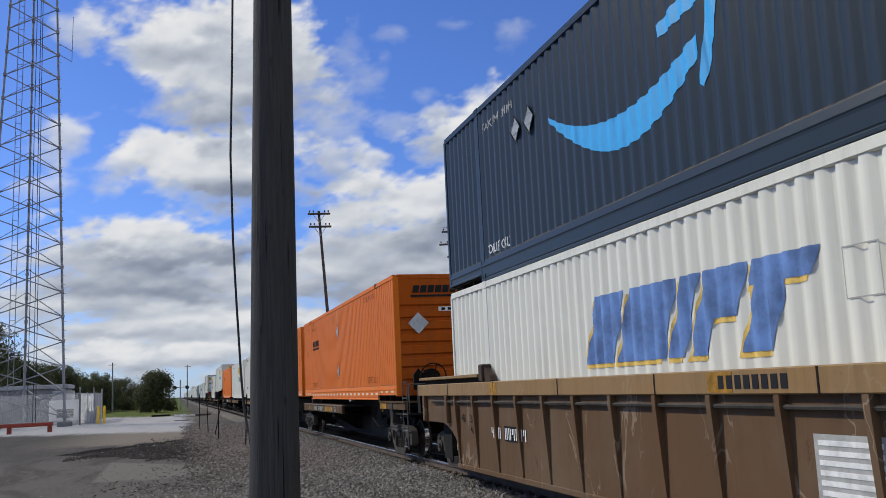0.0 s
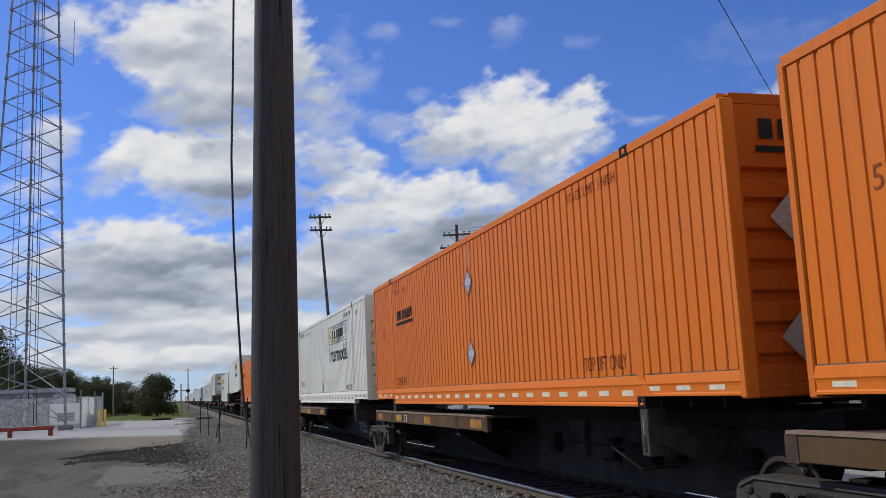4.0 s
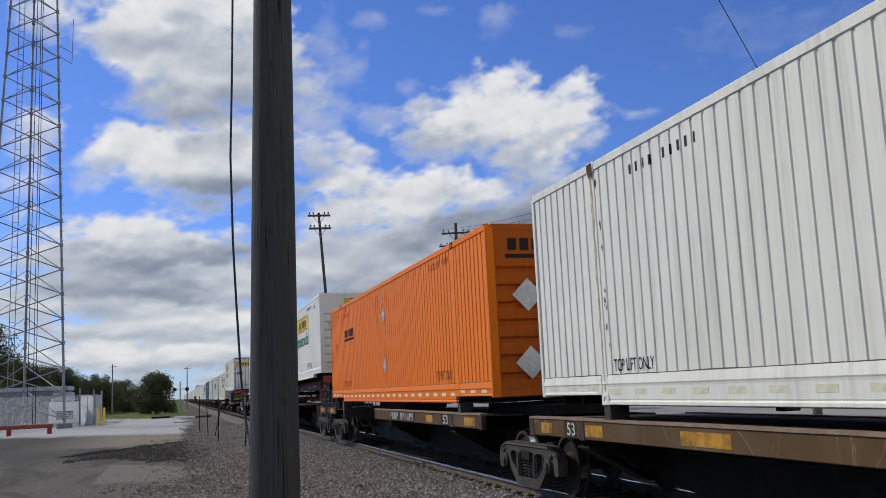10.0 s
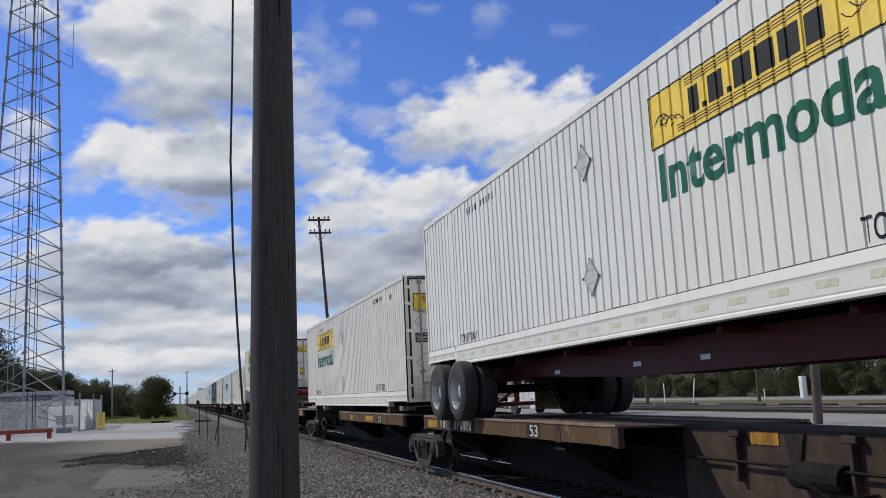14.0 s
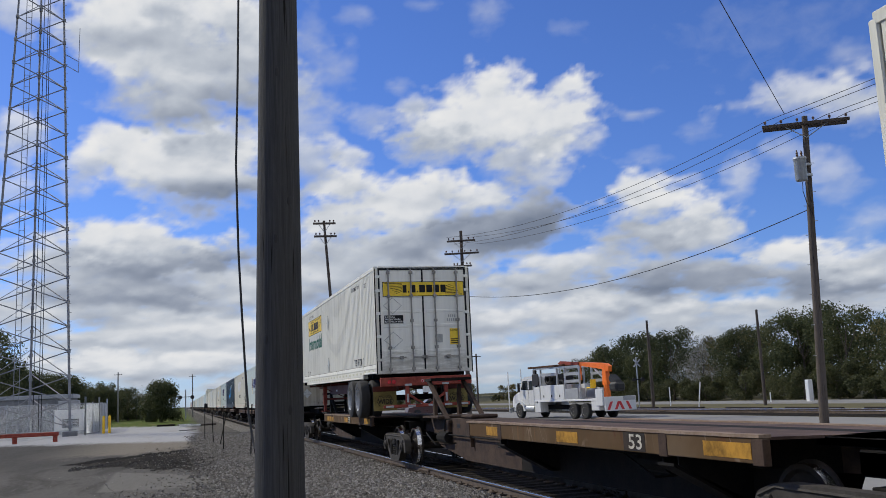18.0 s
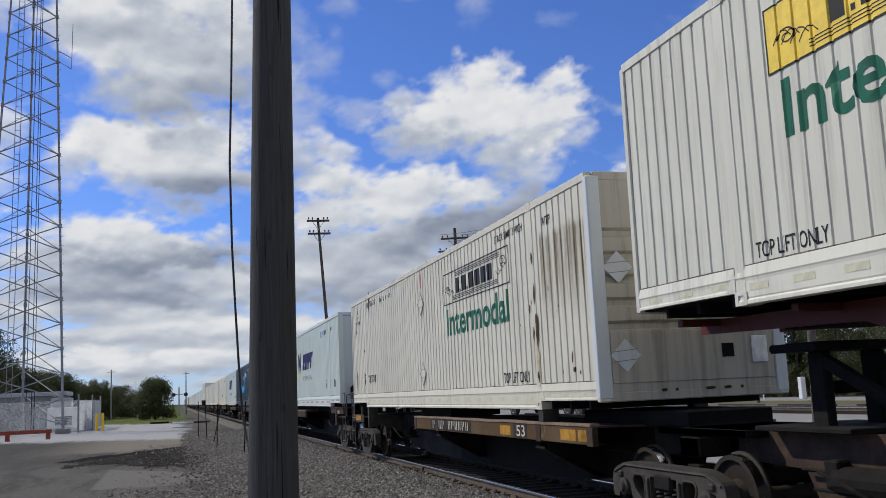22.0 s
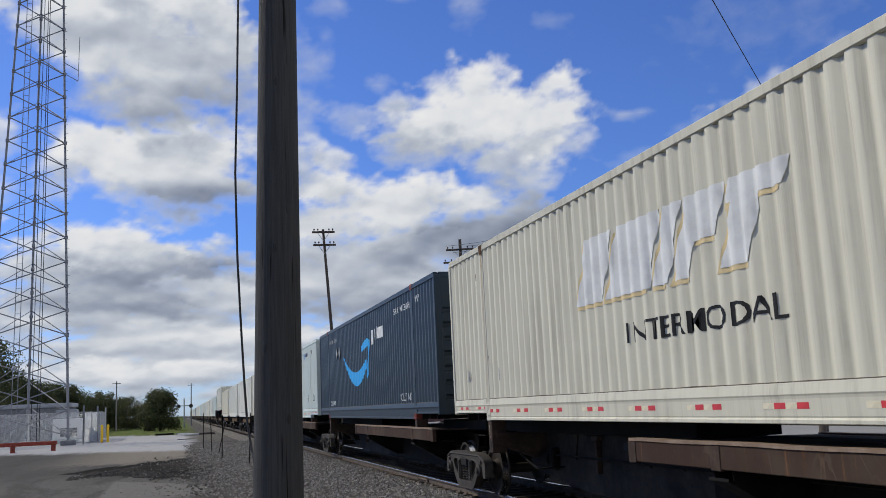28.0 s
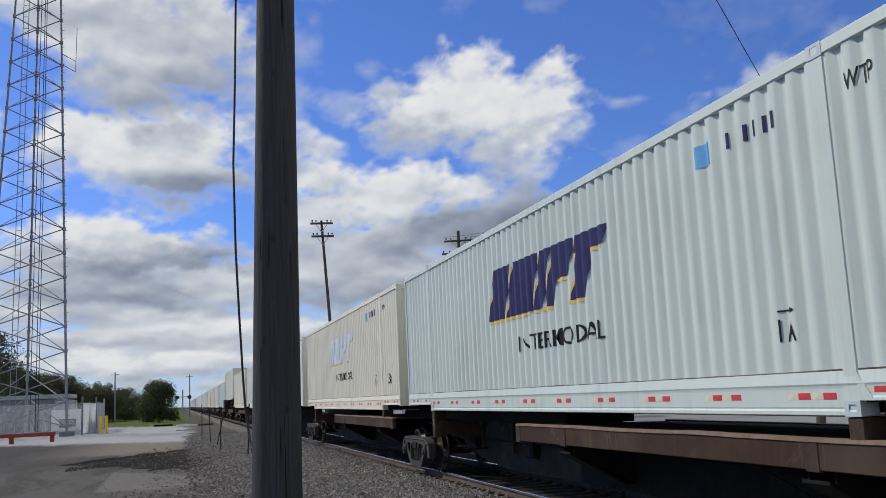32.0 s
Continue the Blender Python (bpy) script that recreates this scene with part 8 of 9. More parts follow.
# ------------------------------------------------------------------ beside the camera
def near_pole():
    p = thing("utility_pole", "dark creosoted wooden utility pole with cracks and knots", "utility pole", pose(0.575, 6.16, 0))
    n, rows = 28, 72
    vs, fs = [], []
    for j in range(rows + 1):
        z = -0.3 + 12.1 * j / rows
        r = 0.172 - 0.0098 * min(z, 6.0) - 0.004 * max(0.0, z - 6.0)
        for i in range(n):
            a = 2 * math.pi * i / n
            k = r * (1 + 0.012 * noise.noise((math.cos(a) * 3, math.sin(a) * 3, z * 0.35)) + 0.006 * noise.noise((math.cos(a) * 9, math.sin(a) * 9, z * 0.8)))
            vs.append((k * math.cos(a) + 0.014 * z, k * math.sin(a), z))
    for j in range(rows):
        for i in range(n):
            fs.append((j * n + i, j * n + (i + 1) % n, (j + 1) * n + (i + 1) % n, (j + 1) * n + i))
    fs.append(tuple(range(rows * n, rows * n + n)))
    part("shaft", Geo().add(vs, fs), M["pole_near"], p, smooth=True)
    for z, a in ((2.85, -104), (3.98, -100), (1.75, -70), (3.1, -68), (2.2, -130)):
        r = 0.170 - 0.0098 * z
        k = Geo().lathe([(-0.004, 0.030), (0.004, 0.024), (0.006, 0.012), (0.006, 0.0)], 10, "x")
        m = Matrix.Translation((0.014 * z + r * math.cos(radians(a)), r * math.sin(radians(a)), z)) @ Matrix.Rotation(radians(a), 4, "Z") @ Matrix.Diagonal((1, 0.55, 1.3, 1))
        g = Geo().add([m @ Vector(v) for v in k.v], k.f)
        part("knot", g, M["rubber"], p, "dark knot hole")
    # long drying cracks that wander down the shaft
    cracks = ((5.2, 3.25, -128, -99), (3.65, 2.9, -140, -125), (2.9, 1.0, -108, -96), (2.4, 0.6, -72, -66), (4.6, 3.4, -58, -62), (3.3, 2.3, -84, -80))
    for q, (z1, z0, a1, a0) in enumerate(cracks):
        vs = []
        for k in range(25):
            t = k / 24
            z = z1 + (z0 - z1) * t
            a = radians(a1 + (a0 - a1) * t ** 0.8 + 2.2 * noise.noise((q * 7.0, z * 2.5, 0)))
            w = (0.0055 if q == 0 else 0.0035) * math.sin(math.pi * min(0.97, t * 0.9 + 0.08)) / 0.16
            r = 0.1735 - 0.0098 * z
            vs += [(0.014 * z + r * math.cos(a + e), r * math.sin(a + e), z) for e in (-w / 2, w / 2)]
        part("drying_crack", Geo().add(vs, [(2 * k, 2 * k + 1, 2 * k + 3, 2 * k + 2) for k in range(24)]), M["rubber"], p, "long dark drying crack")
    return p


near_pole()


def sag(a, b, drop, n=24):
    a, b = Vector(a), Vector(b)
    return [a.lerp(b, i / n) - Vector((0, 0, drop * 4 * (i / n) * (1 - i / n))) for i in range(n + 1)]


def cable(name, label, pts, r, mat="rubber"):
    return thing(name, label, "cable", group="overhead wires", shape=Geo().tube(pts, r, 6), mat=M[mat], smooth=True)


cable("loose_cable", "thin black cable hanging loose beside the wooden pole",
      [(0.56, 6.0, 9.2), (0.47, 6.9, 7.4), (0.43, 6.99, 5.6), (0.422, 6.99, 4.93), (0.408, 6.99, 4.24), (0.389, 6.99, 3.58), (0.399, 6.99, 2.93), (0.418, 6.99, 2.47), (0.441, 6.98, 1.98), (0.455, 6.95, 1.73), (0.48, 6.88, 1.53), (0.505, 6.75, 1.45), (0.53, 6.5, 1.40)], 0.0085)

# ------------------------------------------------------------------ far side of the track: poles and wires
def far_pole(x, y, h, lean, arms, label, turn=0.0, r=0.15, steps=False):
    """arms: (height, length)."""
    p = thing("utility_pole", label, "utility pole", pose(x, y, 0), group="poles along the line")
    top = Vector((lean * h, 0, h))
    part("shaft", Geo().cyl((0, 0, -0.3), top, r, r * 0.62, 14), M["pole_far"], p, smooth=True)
    for z, w in arms:
        m = Matrix.Translation(top * (z / h)) @ Matrix.Rotation(radians(turn), 4, "Z")
        arm = part("crossarm", Geo().box(-w / 2, w / 2, -0.2, -0.1, -0.06, 0.06, 0.01), M["pole_far"], p, m=m)
        for k in range(6):
            u = -w / 2 + 0.12 + (w - 0.24) * k / 5
            if k in (2, 3) and w < 2:
                continue
            part("insulator", Geo().lathe([(0.06, 0.012), (0.11, 0.018), (0.12, 0.05), (0.16, 0.045), (0.18, 0.055), (0.22, 0.03), (0.23, 0.0)], 10, "z", (u, -0.15, 0)), M["insulator"], arm, smooth=True)
        g = Geo()
        for s in (-1, 1):
            g.cyl((s * w * 0.25, -0.15, -0.05), (0, -0.12, -0.55), 0.018, n=6)
        part("arm_brace", g, M["galv"], arm)
    if steps:
        g = Geo()
        for k in range(14):
            z = 2.6 + k * 0.55
            s = 1 if k % 2 else -1
            c = top * (z / h)
            g.cyl((c.x + s * 0.1, 0, z), (c.x + s * 0.28, 0, z), 0.012, n=5)
        part("step_bolts", g, M["galv"], p)
    return p


P3 = far_pole(22.03, 29.1, 11.55, 0.05, ((11.25, 3.1),), "tall wooden pole with a crossarm and a grey transformer", -30, 0.17, True)
part("crossarm", Geo().box(-1.5, 1.5, 0.1, 0.2, -0.06, 0.06, 0.01), M["pole_far"], P3, m=Matrix.Translation((0.56, 0, 11.2)) @ Matrix.Rotation(radians(-30), 4, "Z"))
can = Geo().lathe([(-0.5, 0.0), (-0.5, 0.25), (-0.47, 0.27), (0.36, 0.28), (0.40, 0.31), (0.47, 0.30), (0.50, 0.15), (0.50, 0.0)], 20, "z")
tc = part("transformer", can, M["galv"], P3, "grey transformer can", Matrix.Translation((-0.02, -0.24, 9.45)) @ Matrix.Diagonal((0.8, 0.8, 0.9, 1)), True)
g = Geo()
for k in (-0.12, 0.12):
    g.lathe([(0.5, 0.04), (0.56, 0.06), (0.6, 0.04), (0.66, 0.06), (0.7, 0.04), (0.78, 0.02)], 10, "z", (k, 0, 0))
part("bushing", g, M["insulator"], tc, "brown bushings")
part("transformer_bracket", Geo().box(0.12, 0.5, -0.22, 0.0, 9.2, 9.3, 0.01).box(0.12, 0.5, -0.22, 0.0, 9.6, 9.7, 0.01), M["galv"], P3)
g = Geo()
for k in range(3):
    g.tube([(0.0 + 0.12 * k, -0.25, 8.95), (-0.05 + 0.16 * k, -0.28, 8.6), (0.12 + 0.1 * k, -0.2, 8.2 - 0.2 * k), (0.36, -0.18, 7.7)], 0.014, 5)
part("drop_wires", g, M["rubber"], P3)
P2 = far_pole(17.95, 59.0, 12.6, 0.0, ((11.9, 1.9), (11.05, 2.3), (10.2, 1.3)), "dark wooden pole with three crossarms", -20, 0.16)
P1 = far_pole(9.2, 56.5, 12.75, -0.062, ((12.55, 1.38), (11.75, 1.38)), "leaning wooden pole with two bare crossarms", -6, 0.12)
for k, (a, b, e) in enumerate(((-1.25, 0.7, -1.0), (-0.7, 0.4, -0.5), (0.6, -0.3, 0.4), (1.25, -0.7, 0.95))):
    p = (22.6 + a, 28.95 + b, 11.5)
    cable("power_line", "thin dark wire between two poles", sag(p, (17.95 + e, 59.0, 12.15 - 0.45 * (k % 2)), 0.9), 0.011)
    cable("power_line", "thin dark wire running on past the pole", sag(p, (26.5 + a, -14.0, 12.6), 0.6), 0.011)
cable("service_wire", "slack dark service wire between two poles", sag((22.4, 28.95, 8.0), (18.0, 58.9, 8.2), 1.1), 0.016)
cable("guy_wire", "thin dark wire from the near pole to the transformer pole", sag((0.76, 6.2, 11.3), (22.0, 29.45, 11.75), 0.05), 0.013)
g = Geo()
g.tube([(17.8, 58.9, 10.3), (16.95, 58.5, 7.6), (16.25, 58.2, 5.5)], 0.012, 5).tube([(16.15, 58.2, 6.1), (17.9, 58.95, 6.1)], 0.03, 5)
thing("stay_wire", "thin stay wire with a short strut on a pole", "cable", shape=g, mat=M["galv"])
for x, y, h in ((37.5, 71, 7.2), (45.5, 86, 6.8), (41.0, 60.5, 7.0), (47.2, 52.0, 5.6), (34, 108, 6.5), (40, 150, 7.5), (28, 118, 6.2), (33, 135, 8.5)):
    p = thing("utility_pole", "slim grey wooden pole before the trees", "utility pole", pose(x, y, 0), group="poles along the line")
    part("shaft", Geo().cyl((0, 0, -0.2), (0.03 * math.sin(x), 0, h), 0.13, 0.09, 10), M["pole_far"], p, smooth=True)
    if y > 100:
        part("crossarm", Geo().box(-0.55, 0.55, -0.12, -0.04, h - 0.35, h - 0.25), M["pole_far"], p)
for x, y, h in ((-9.4, 150, 7.4), (1.7, 178, 7.6)):
    p = thing("utility_pole", "slim distant wooden pole with a short crossarm", "utility pole", pose(x, y, 0), group="poles along the line")
    part("shaft", Geo().cyl((0, 0, -0.2), (0, 0, h), 0.13, 0.08, 10), M["pole_pale"], p, smooth=True)
    part("crossarm", Geo().box(-0.6, 0.6, -0.12, -0.04, h - 0.4, h - 0.32), M["pole_pale"], p)

tr0 = random.Random(4)
# ------------------------------------------------------------------ far side of the track: ground, second track, truck, cars
thing("pavement", "pale grey concrete yard beyond the track", "pavement", kind="structure", shape=Geo().box(9.6, 28.2, 12, 400, -0.05, 0.03), mat=M["pavement"])
track(31.5, 10, 600, "siding")
for k in range(10):
    thing("old_tie", "old dark tie lying beside the siding", "timber", pose(34.1 + tr0.uniform(-0.2, 0.2), 24 + k * 7.2 + tr0.uniform(-1, 1), 0.0, 0, 0, tr0.uniform(-6, 6)), group="ties beside the siding", shape=Geo().box(-0.14, 0.14, -2.6, 2.6, 0.0, 0.2, 0.02), mat=M["tie"])
thing("road", "pale road in front of the trees", "road", kind="structure", shape=Geo().box(43.5, 49.5, 5, 600, -0.05, 0.04), mat=M["pavement"])


def boom_truck():
    """White rail service truck, nose towards the far end: hood and cab, tool body, tandem wheels, rack, orange folding crane."""
    t = thing("boom_truck", "white rail service truck with an orange folding crane", "truck", pose(23.3, 54.6, 0.03, 0, 0, 10))
    t.scale = (0.88, 0.88, 0.88)
    part("frame", Geo().box(-0.5, 0.5, -5.6, 6.6, 0.62, 0.92, 0.03), M["dark_steel"], t)
    for y in (5.4, -1.9, -3.3):
        for s in (-1, 1):
            w = part("wheel", Geo().lathe([(-0.15, 0.0), (-0.17, 0.3), (-0.17, 0.46), (-0.12, 0.52), (0.12, 0.52), (0.17, 0.46), (0.17, 0.3), (0.15, 0.0)], 22, "x"), M["tyre"], t, "", pose(s * 1.05, y, 0.52), True)
            part("rim", Geo().lathe([(-0.18, 0.28), (-0.15, 0.24), (-0.12, 0.1), (-0.16, 0.0)], 16, "x"), M["rod"], w, "grimy grey rim", pose(0, 0, 0, 0, 0, 0 if s < 0 else 180), True)
    # cab: rounded roof, raked screen, long sloping hood
    roof = [(3.3, 0.95), (3.3, 2.75), (3.42, 2.95), (3.8, 3.08), (4.5, 3.06), (4.95, 2.92), (5.42, 2.12), (5.42, 0.95)]
    cab = part("cab", Geo().prism(roof, -1.12, 1.12, "x"), M["truck_white"], t)
    hood = part("hood", Geo().prism([(5.40, 0.85), (5.40, 2.06), (6.1, 1.92), (6.75, 1.66), (6.95, 1.35), (6.95, 0.85)], -0.86, 0.86, "x"), M["truck_white"], t)
    part("grille", Geo().box(-0.55, 0.55, 6.94, 6.98, 0.95, 1.5, 0.02), M["dark_steel"], hood, "dark radiator grille")
    part("front_bumper", Geo().box(-1.15, 1.15, 6.9, 7.1, 0.45, 0.8, 0.04), M["galv"], t, "grey steel bumper")
    for s in (-1, 1):
        part("side_window", Geo().prism([(4.15, 2.08), (4.15, 2.78), (4.82, 2.76), (5.16, 2.12)], s * 1.12 - 0.01, s * 1.12 + 0.01, "x"), M["glass"], cab)
        part("rear_side_window", Geo().box(s * 1.12 - 0.01, s * 1.12 + 0.01, 3.42, 3.98, 2.08, 2.74, 0.008), M["glass"], cab)
        part("door_seam", Geo().box(s * 1.12 - 0.006, s * 1.12 + 0.006, 4.05, 4.08, 1.0, 2.9), M["dark_steel"], cab)
        arch = [(5.4 + 0.78 * math.cos(a * math.pi / 8), 0.55 + 0.78 * math.sin(a * math.pi / 8)) for a in range(9)] + [(5.4 - 0.62 * math.cos(a * math.pi / 8), 0.55 + 0.62 * math.sin(a * math.pi / 8)) for a in range(9)]
        part("fender", Geo().prism(arch, s * 1.0 - 0.2, s * 1.0 + 0.2, "x"), M["truck_white"], t)
        part("mirror", Geo().box(s * 1.38 - 0.1, s * 1.38 + 0.1, 5.0, 5.08, 1.95, 2.62, 0.02).cyl((s * 1.1, 5.05, 2.6), (s * 1.38, 5.04, 2.6), 0.02, n=6), M["rubber"], cab, "black mirror")
        part("fuel_tank", Geo().cyl((s * 0.95, 3.3, 0.72), (s * 0.95, 4.5, 0.72), 0.27, n=16), M["galv"], t, "grey fuel tank")
    part("windscreen", Geo().prism([(4.94, 2.90), (4.97, 2.94), (5.45, 2.14), (5.42, 2.12)], -1.0, 1.0, "x"), M["glass"], cab)
    part("exhaust_stack", Geo().cyl((-0.95, 3.2, 1.0), (-0.95, 3.2, 3.5), 0.09, n=10), M["dark_steel"], t, "dark exhaust stack")
    part("beacon", Geo().cyl((0.3, 4.1, 3.05), (0.3, 4.1, 3.26), 0.1, n=8), M["yellow"], cab, "amber beacon")
    # tall marker poles at the nose
    for x, y, h in ((-1.2, 6.9, 3.5), (-0.4, 6.3, 3.7)):
        part("marker_pole", Geo().cyl((x, y, 0.8), (x, y, h), 0.045, n=6), M["white_mark"], t, "thin white marker pole")
    # tool body: panel behind the cab, lockers, bed
    for s in (-1, 1):
        tall = part("tall_locker", Geo().box(min(s * 0.55, s * 1.22), max(s * 0.55, s * 1.22), 2.3, 3.1, 0.45, 2.25, 0.03), M["truck_white"], t)
        low = part("locker", Geo().box(min(s * 0.55, s * 1.2), max(s * 0.55, s * 1.2), -0.9, 2.25, 1.32, 2.35, 0.03), M["truck_white"], t)
        for y in (-0.35, 0.7, 1.75):
            part("locker_latch", Geo().box(s * 1.21 - 0.012, s * 1.21 + 0.012, y, y + 0.09, 1.5, 1.66), M["black"], low)
        part("locker_latch", Geo().box(s * 1.23 - 0.012, s * 1.23 + 0.012, 2.66, 2.75, 1.1, 1.26), M["black"], tall)
        part("mid_locker", Geo().box(min(s * 0.6, s * 1.18), max(s * 0.6, s * 1.18), -2.6, -1.0, 1.3, 2.05, 0.03), M["shed_roof"], t, "pale grey locker")
        part("under_box", Geo().box(min(s * 0.6, s * 1.2), max(s * 0.6, s * 1.2), -5.0, -4.1, 0.55, 1.2, 0.03), M["truck_white"], t)
    part("bed", Geo().box(-1.24, 1.24, -5.4, 3.1, 1.18, 1.32, 0.02), M["truck_white"], t)
    # rack of square posts and rails, and a red rail on top
    for y in (3.2, 2.2, 0.0, -1.0, -2.8):
        for x in (-1.12, 1.12):
            part("rack_post", Geo().box(x - 0.055, x + 0.055, y - 0.055, y + 0.055, 1.32, 3.55), M["galv"], t, "grey steel rack post")
    for x in (-1.12, 1.12):
        part("rack_rail", Geo().box(x - 0.05, x + 0.05, -2.8, 3.2, 3.5, 3.6), M["galv"], t, "grey steel rack rail")
        for y0, y1, z in ((-2.8, -1.0, 2.95), (-2.8, -1.0, 2.45), (0.0, 2.2, 3.0)):
            part("rack_rail", Geo().box(x - 0.05, x + 0.05, y0, y1, z, z + 0.2), M["shed_roof"], t, "pale grey rack board")
    part("top_load", Geo().box(-1.0, -0.7, -0.5, 4.2, 3.62, 3.76, 0.02).box(0.2, 0.5, 0.0, 4.4, 3.62, 3.74, 0.02), M["rust"], t, "rust-brown bars on the rack")
    part("tool_load", Geo().box(-0.85, 0.5, 0.3, 2.0, 2.35, 3.1, 0.1), M["rubber"], t, "dark machinery on the bed")
    for y, z in ((1.3, 2.78), (-0.5, 2.35)):
        part("hose_reel", Geo().lathe([(-0.22, 0.30), (-0.2, 0.36), (-0.16, 0.2), (0.16, 0.2), (0.2, 0.36), (0.22, 0.30)], 16, "x", (-0.95, y, z)), M["rubber"], t, "dark hose reel")
    part("side_screen", Geo().box(-1.26, -1.2, 2.35, 3.25, 2.35, 3.2, 0.03), M["rubber"], t, "black side screen")
    # crane
    part("boom_post", Geo().cyl((0, -4.3, 1.3), (0, -4.3, 2.4), 0.24, 0.2, 12).prism([(-4.55, 2.2), (-4.05, 2.2), (-4.12, 3.35), (-4.45, 3.35)], -0.16, 0.16, "x"), M["boom"], t, "orange crane column")
    part("boom_inner", Geo().prism([(-4.75, 3.05), (-4.85, 3.42), (-4.4, 3.62), (-1.3, 3.86), (-1.3, 3.62), (-4.2, 3.22)], -0.15, 0.15, "x"), M["boom"], t)
    part("boom_tip", Geo().prism([(-1.4, 3.66), (-1.4, 3.82), (0.9, 4.02), (1.2, 3.86), (0.8, 3.72)], -0.24, 0.02, "x"), M["red"], t, "dull red boom extension")
    part("boom_stay", Geo().box(-0.06, 0.06, -1.35, -1.2, 2.6, 3.7), M["boom"], t, "orange stay")
    part("ram", Geo().cyl((0.0, -4.2, 2.5), (0.0, -2.9, 3.4), 0.07, n=8), M["galv"], t)
    part("grapple", Geo().box(-0.4, 0.4, -5.9, -5.0, 1.75, 2.35, 0.15).prism([(-5.9, 1.8), (-5.6, 2.5), (-5.1, 2.85), (-4.9, 2.6), (-5.3, 1.9)], -0.25, 0.25, "x"), M["rubber"], t, "black hydraulic grapple")
    part("operator_seat", Geo().box(-0.9, -0.45, -3.7, -3.2, 2.0, 2.1, 0.03).box(-0.9, -0.45, -3.75, -3.65, 2.1, 2.6, 0.03), M["yellow"], t, "yellow operator seat")
    # tail board with warning stripes
    tail = part("tail_board", Geo().box(-1.22, 1.22, -5.75, -5.6, 0.5, 1.42, 0.02), M["truck_white"], t)
    for k in range(4):
        x = -1.1 + k * 0.58
        d = 1 if k < 2 else -1
        part("chevron", Geo().prism([(x, 0.58), (x + 0.2, 0.58), (x + 0.2 + d * 0.26, 1.1), (x + d * 0.26, 1.1)], -5.765, -5.752, "y"), M["tape_red"], tail, "red warning stripe")
    part("tail_panel", Geo().box(0.2, 1.15, -5.77, -5.752, 1.15, 1.4), M["shed_roof"], tail, "pale grey panel")
    side = part("side_board", Geo().box(-1.25, -1.19, -5.6, -4.7, 0.85, 1.95, 0.02), M["truck_white"], t)
    part("side_board_edge", Geo().box(-1.27, -1.25, -5.6, -5.5, 0.9, 1.9), M["galv"], side)


boom_truck()


def car(x, y, turn, mat, label):
    c = thing("parked_car", label, "car", pose(x, y, 0.03, 0, 0, turn), group="cars parked beyond the track")
    part("body", Geo().prism([(-2.2, 0.35), (-2.25, 0.8), (-1.6, 0.92), (1.1, 0.92), (2.1, 0.8), (2.2, 0.4), (2.0, 0.3), (-2.0, 0.3)], -0.88, 0.88, "x"), mat, c)
    part("cabin", Geo().prism([(-1.6, 0.9), (-1.1, 1.42), (0.35, 1.45), (1.05, 0.9)], -0.76, 0.76, "x"), M["glass"], c, "dark windows")
    part("roof", Geo().box(-0.7, 0.7, -1.05, 0.35, 1.42, 1.48, 0.02), mat, c)
    for yy in (-1.35, 1.35):
        for s in (-1, 1):
            part("wheel", Geo().lathe([(-0.1, 0.0), (-0.1, 0.28), (-0.06, 0.33), (0.06, 0.33), (0.1, 0.28), (0.1, 0.0)], 18, "x"), M["tyre"], c, "", pose(s * 0.82, yy, 0.33), True)


M["car_dark"] = paint("dark_red_car_paint", (0.06, 0.018, 0.016), 0.3, 0.1, spec=0.6)
car(20.6, 79.0, 86, M["car_dark"], "dark maroon car parked side-on")
t = thing("cabinet", "white roadside equipment cabinet", "cabinet", pose(46.4, 62.6, 0), shape=Geo().box(-0.2, 0.2, -0.22, 0.22, 0, 1.7, 0.03), mat=M["truck_white"])
for x, y, h in ((40.2, 73.0, 1.6), (35.6, 60.6, 1.9), (45.6, 66.5, 0.8)):
    thing("marker_post", "thin white marker post", "post", pose(x, y, 0, 0, 8 if h > 1.7 else 0), shape=Geo().cyl((0, 0, -0.1), (0, 0, h), 0.045, n=8), mat=M["white_mark"])
sig = thing("crossing_signal", "slim grey crossing signal mast with crossed white boards", "signal", pose(36.5, 71.5, 0))
part("mast", Geo().cyl((0, 0, -0.1), (0, 0, 4.2), 0.06, n=8), M["galv"], sig)
part("lamp_bar", Geo().box(-0.5, 0.5, -0.1, -0.05, 2.3, 2.4).cyl((-0.4, -0.2, 2.35), (-0.4, -0.05, 2.35), 0.16, n=12).cyl((0.4, -0.2, 2.35), (0.4, -0.05, 2.35), 0.16, n=12), M["rubber"], sig)
for a in (45, -45):
    part("cross_board", Geo().box(-0.42, 0.42, -0.09, -0.06, -0.06, 0.06), M["galv"], sig, m=pose(0, 0, 3.7, 0, a))

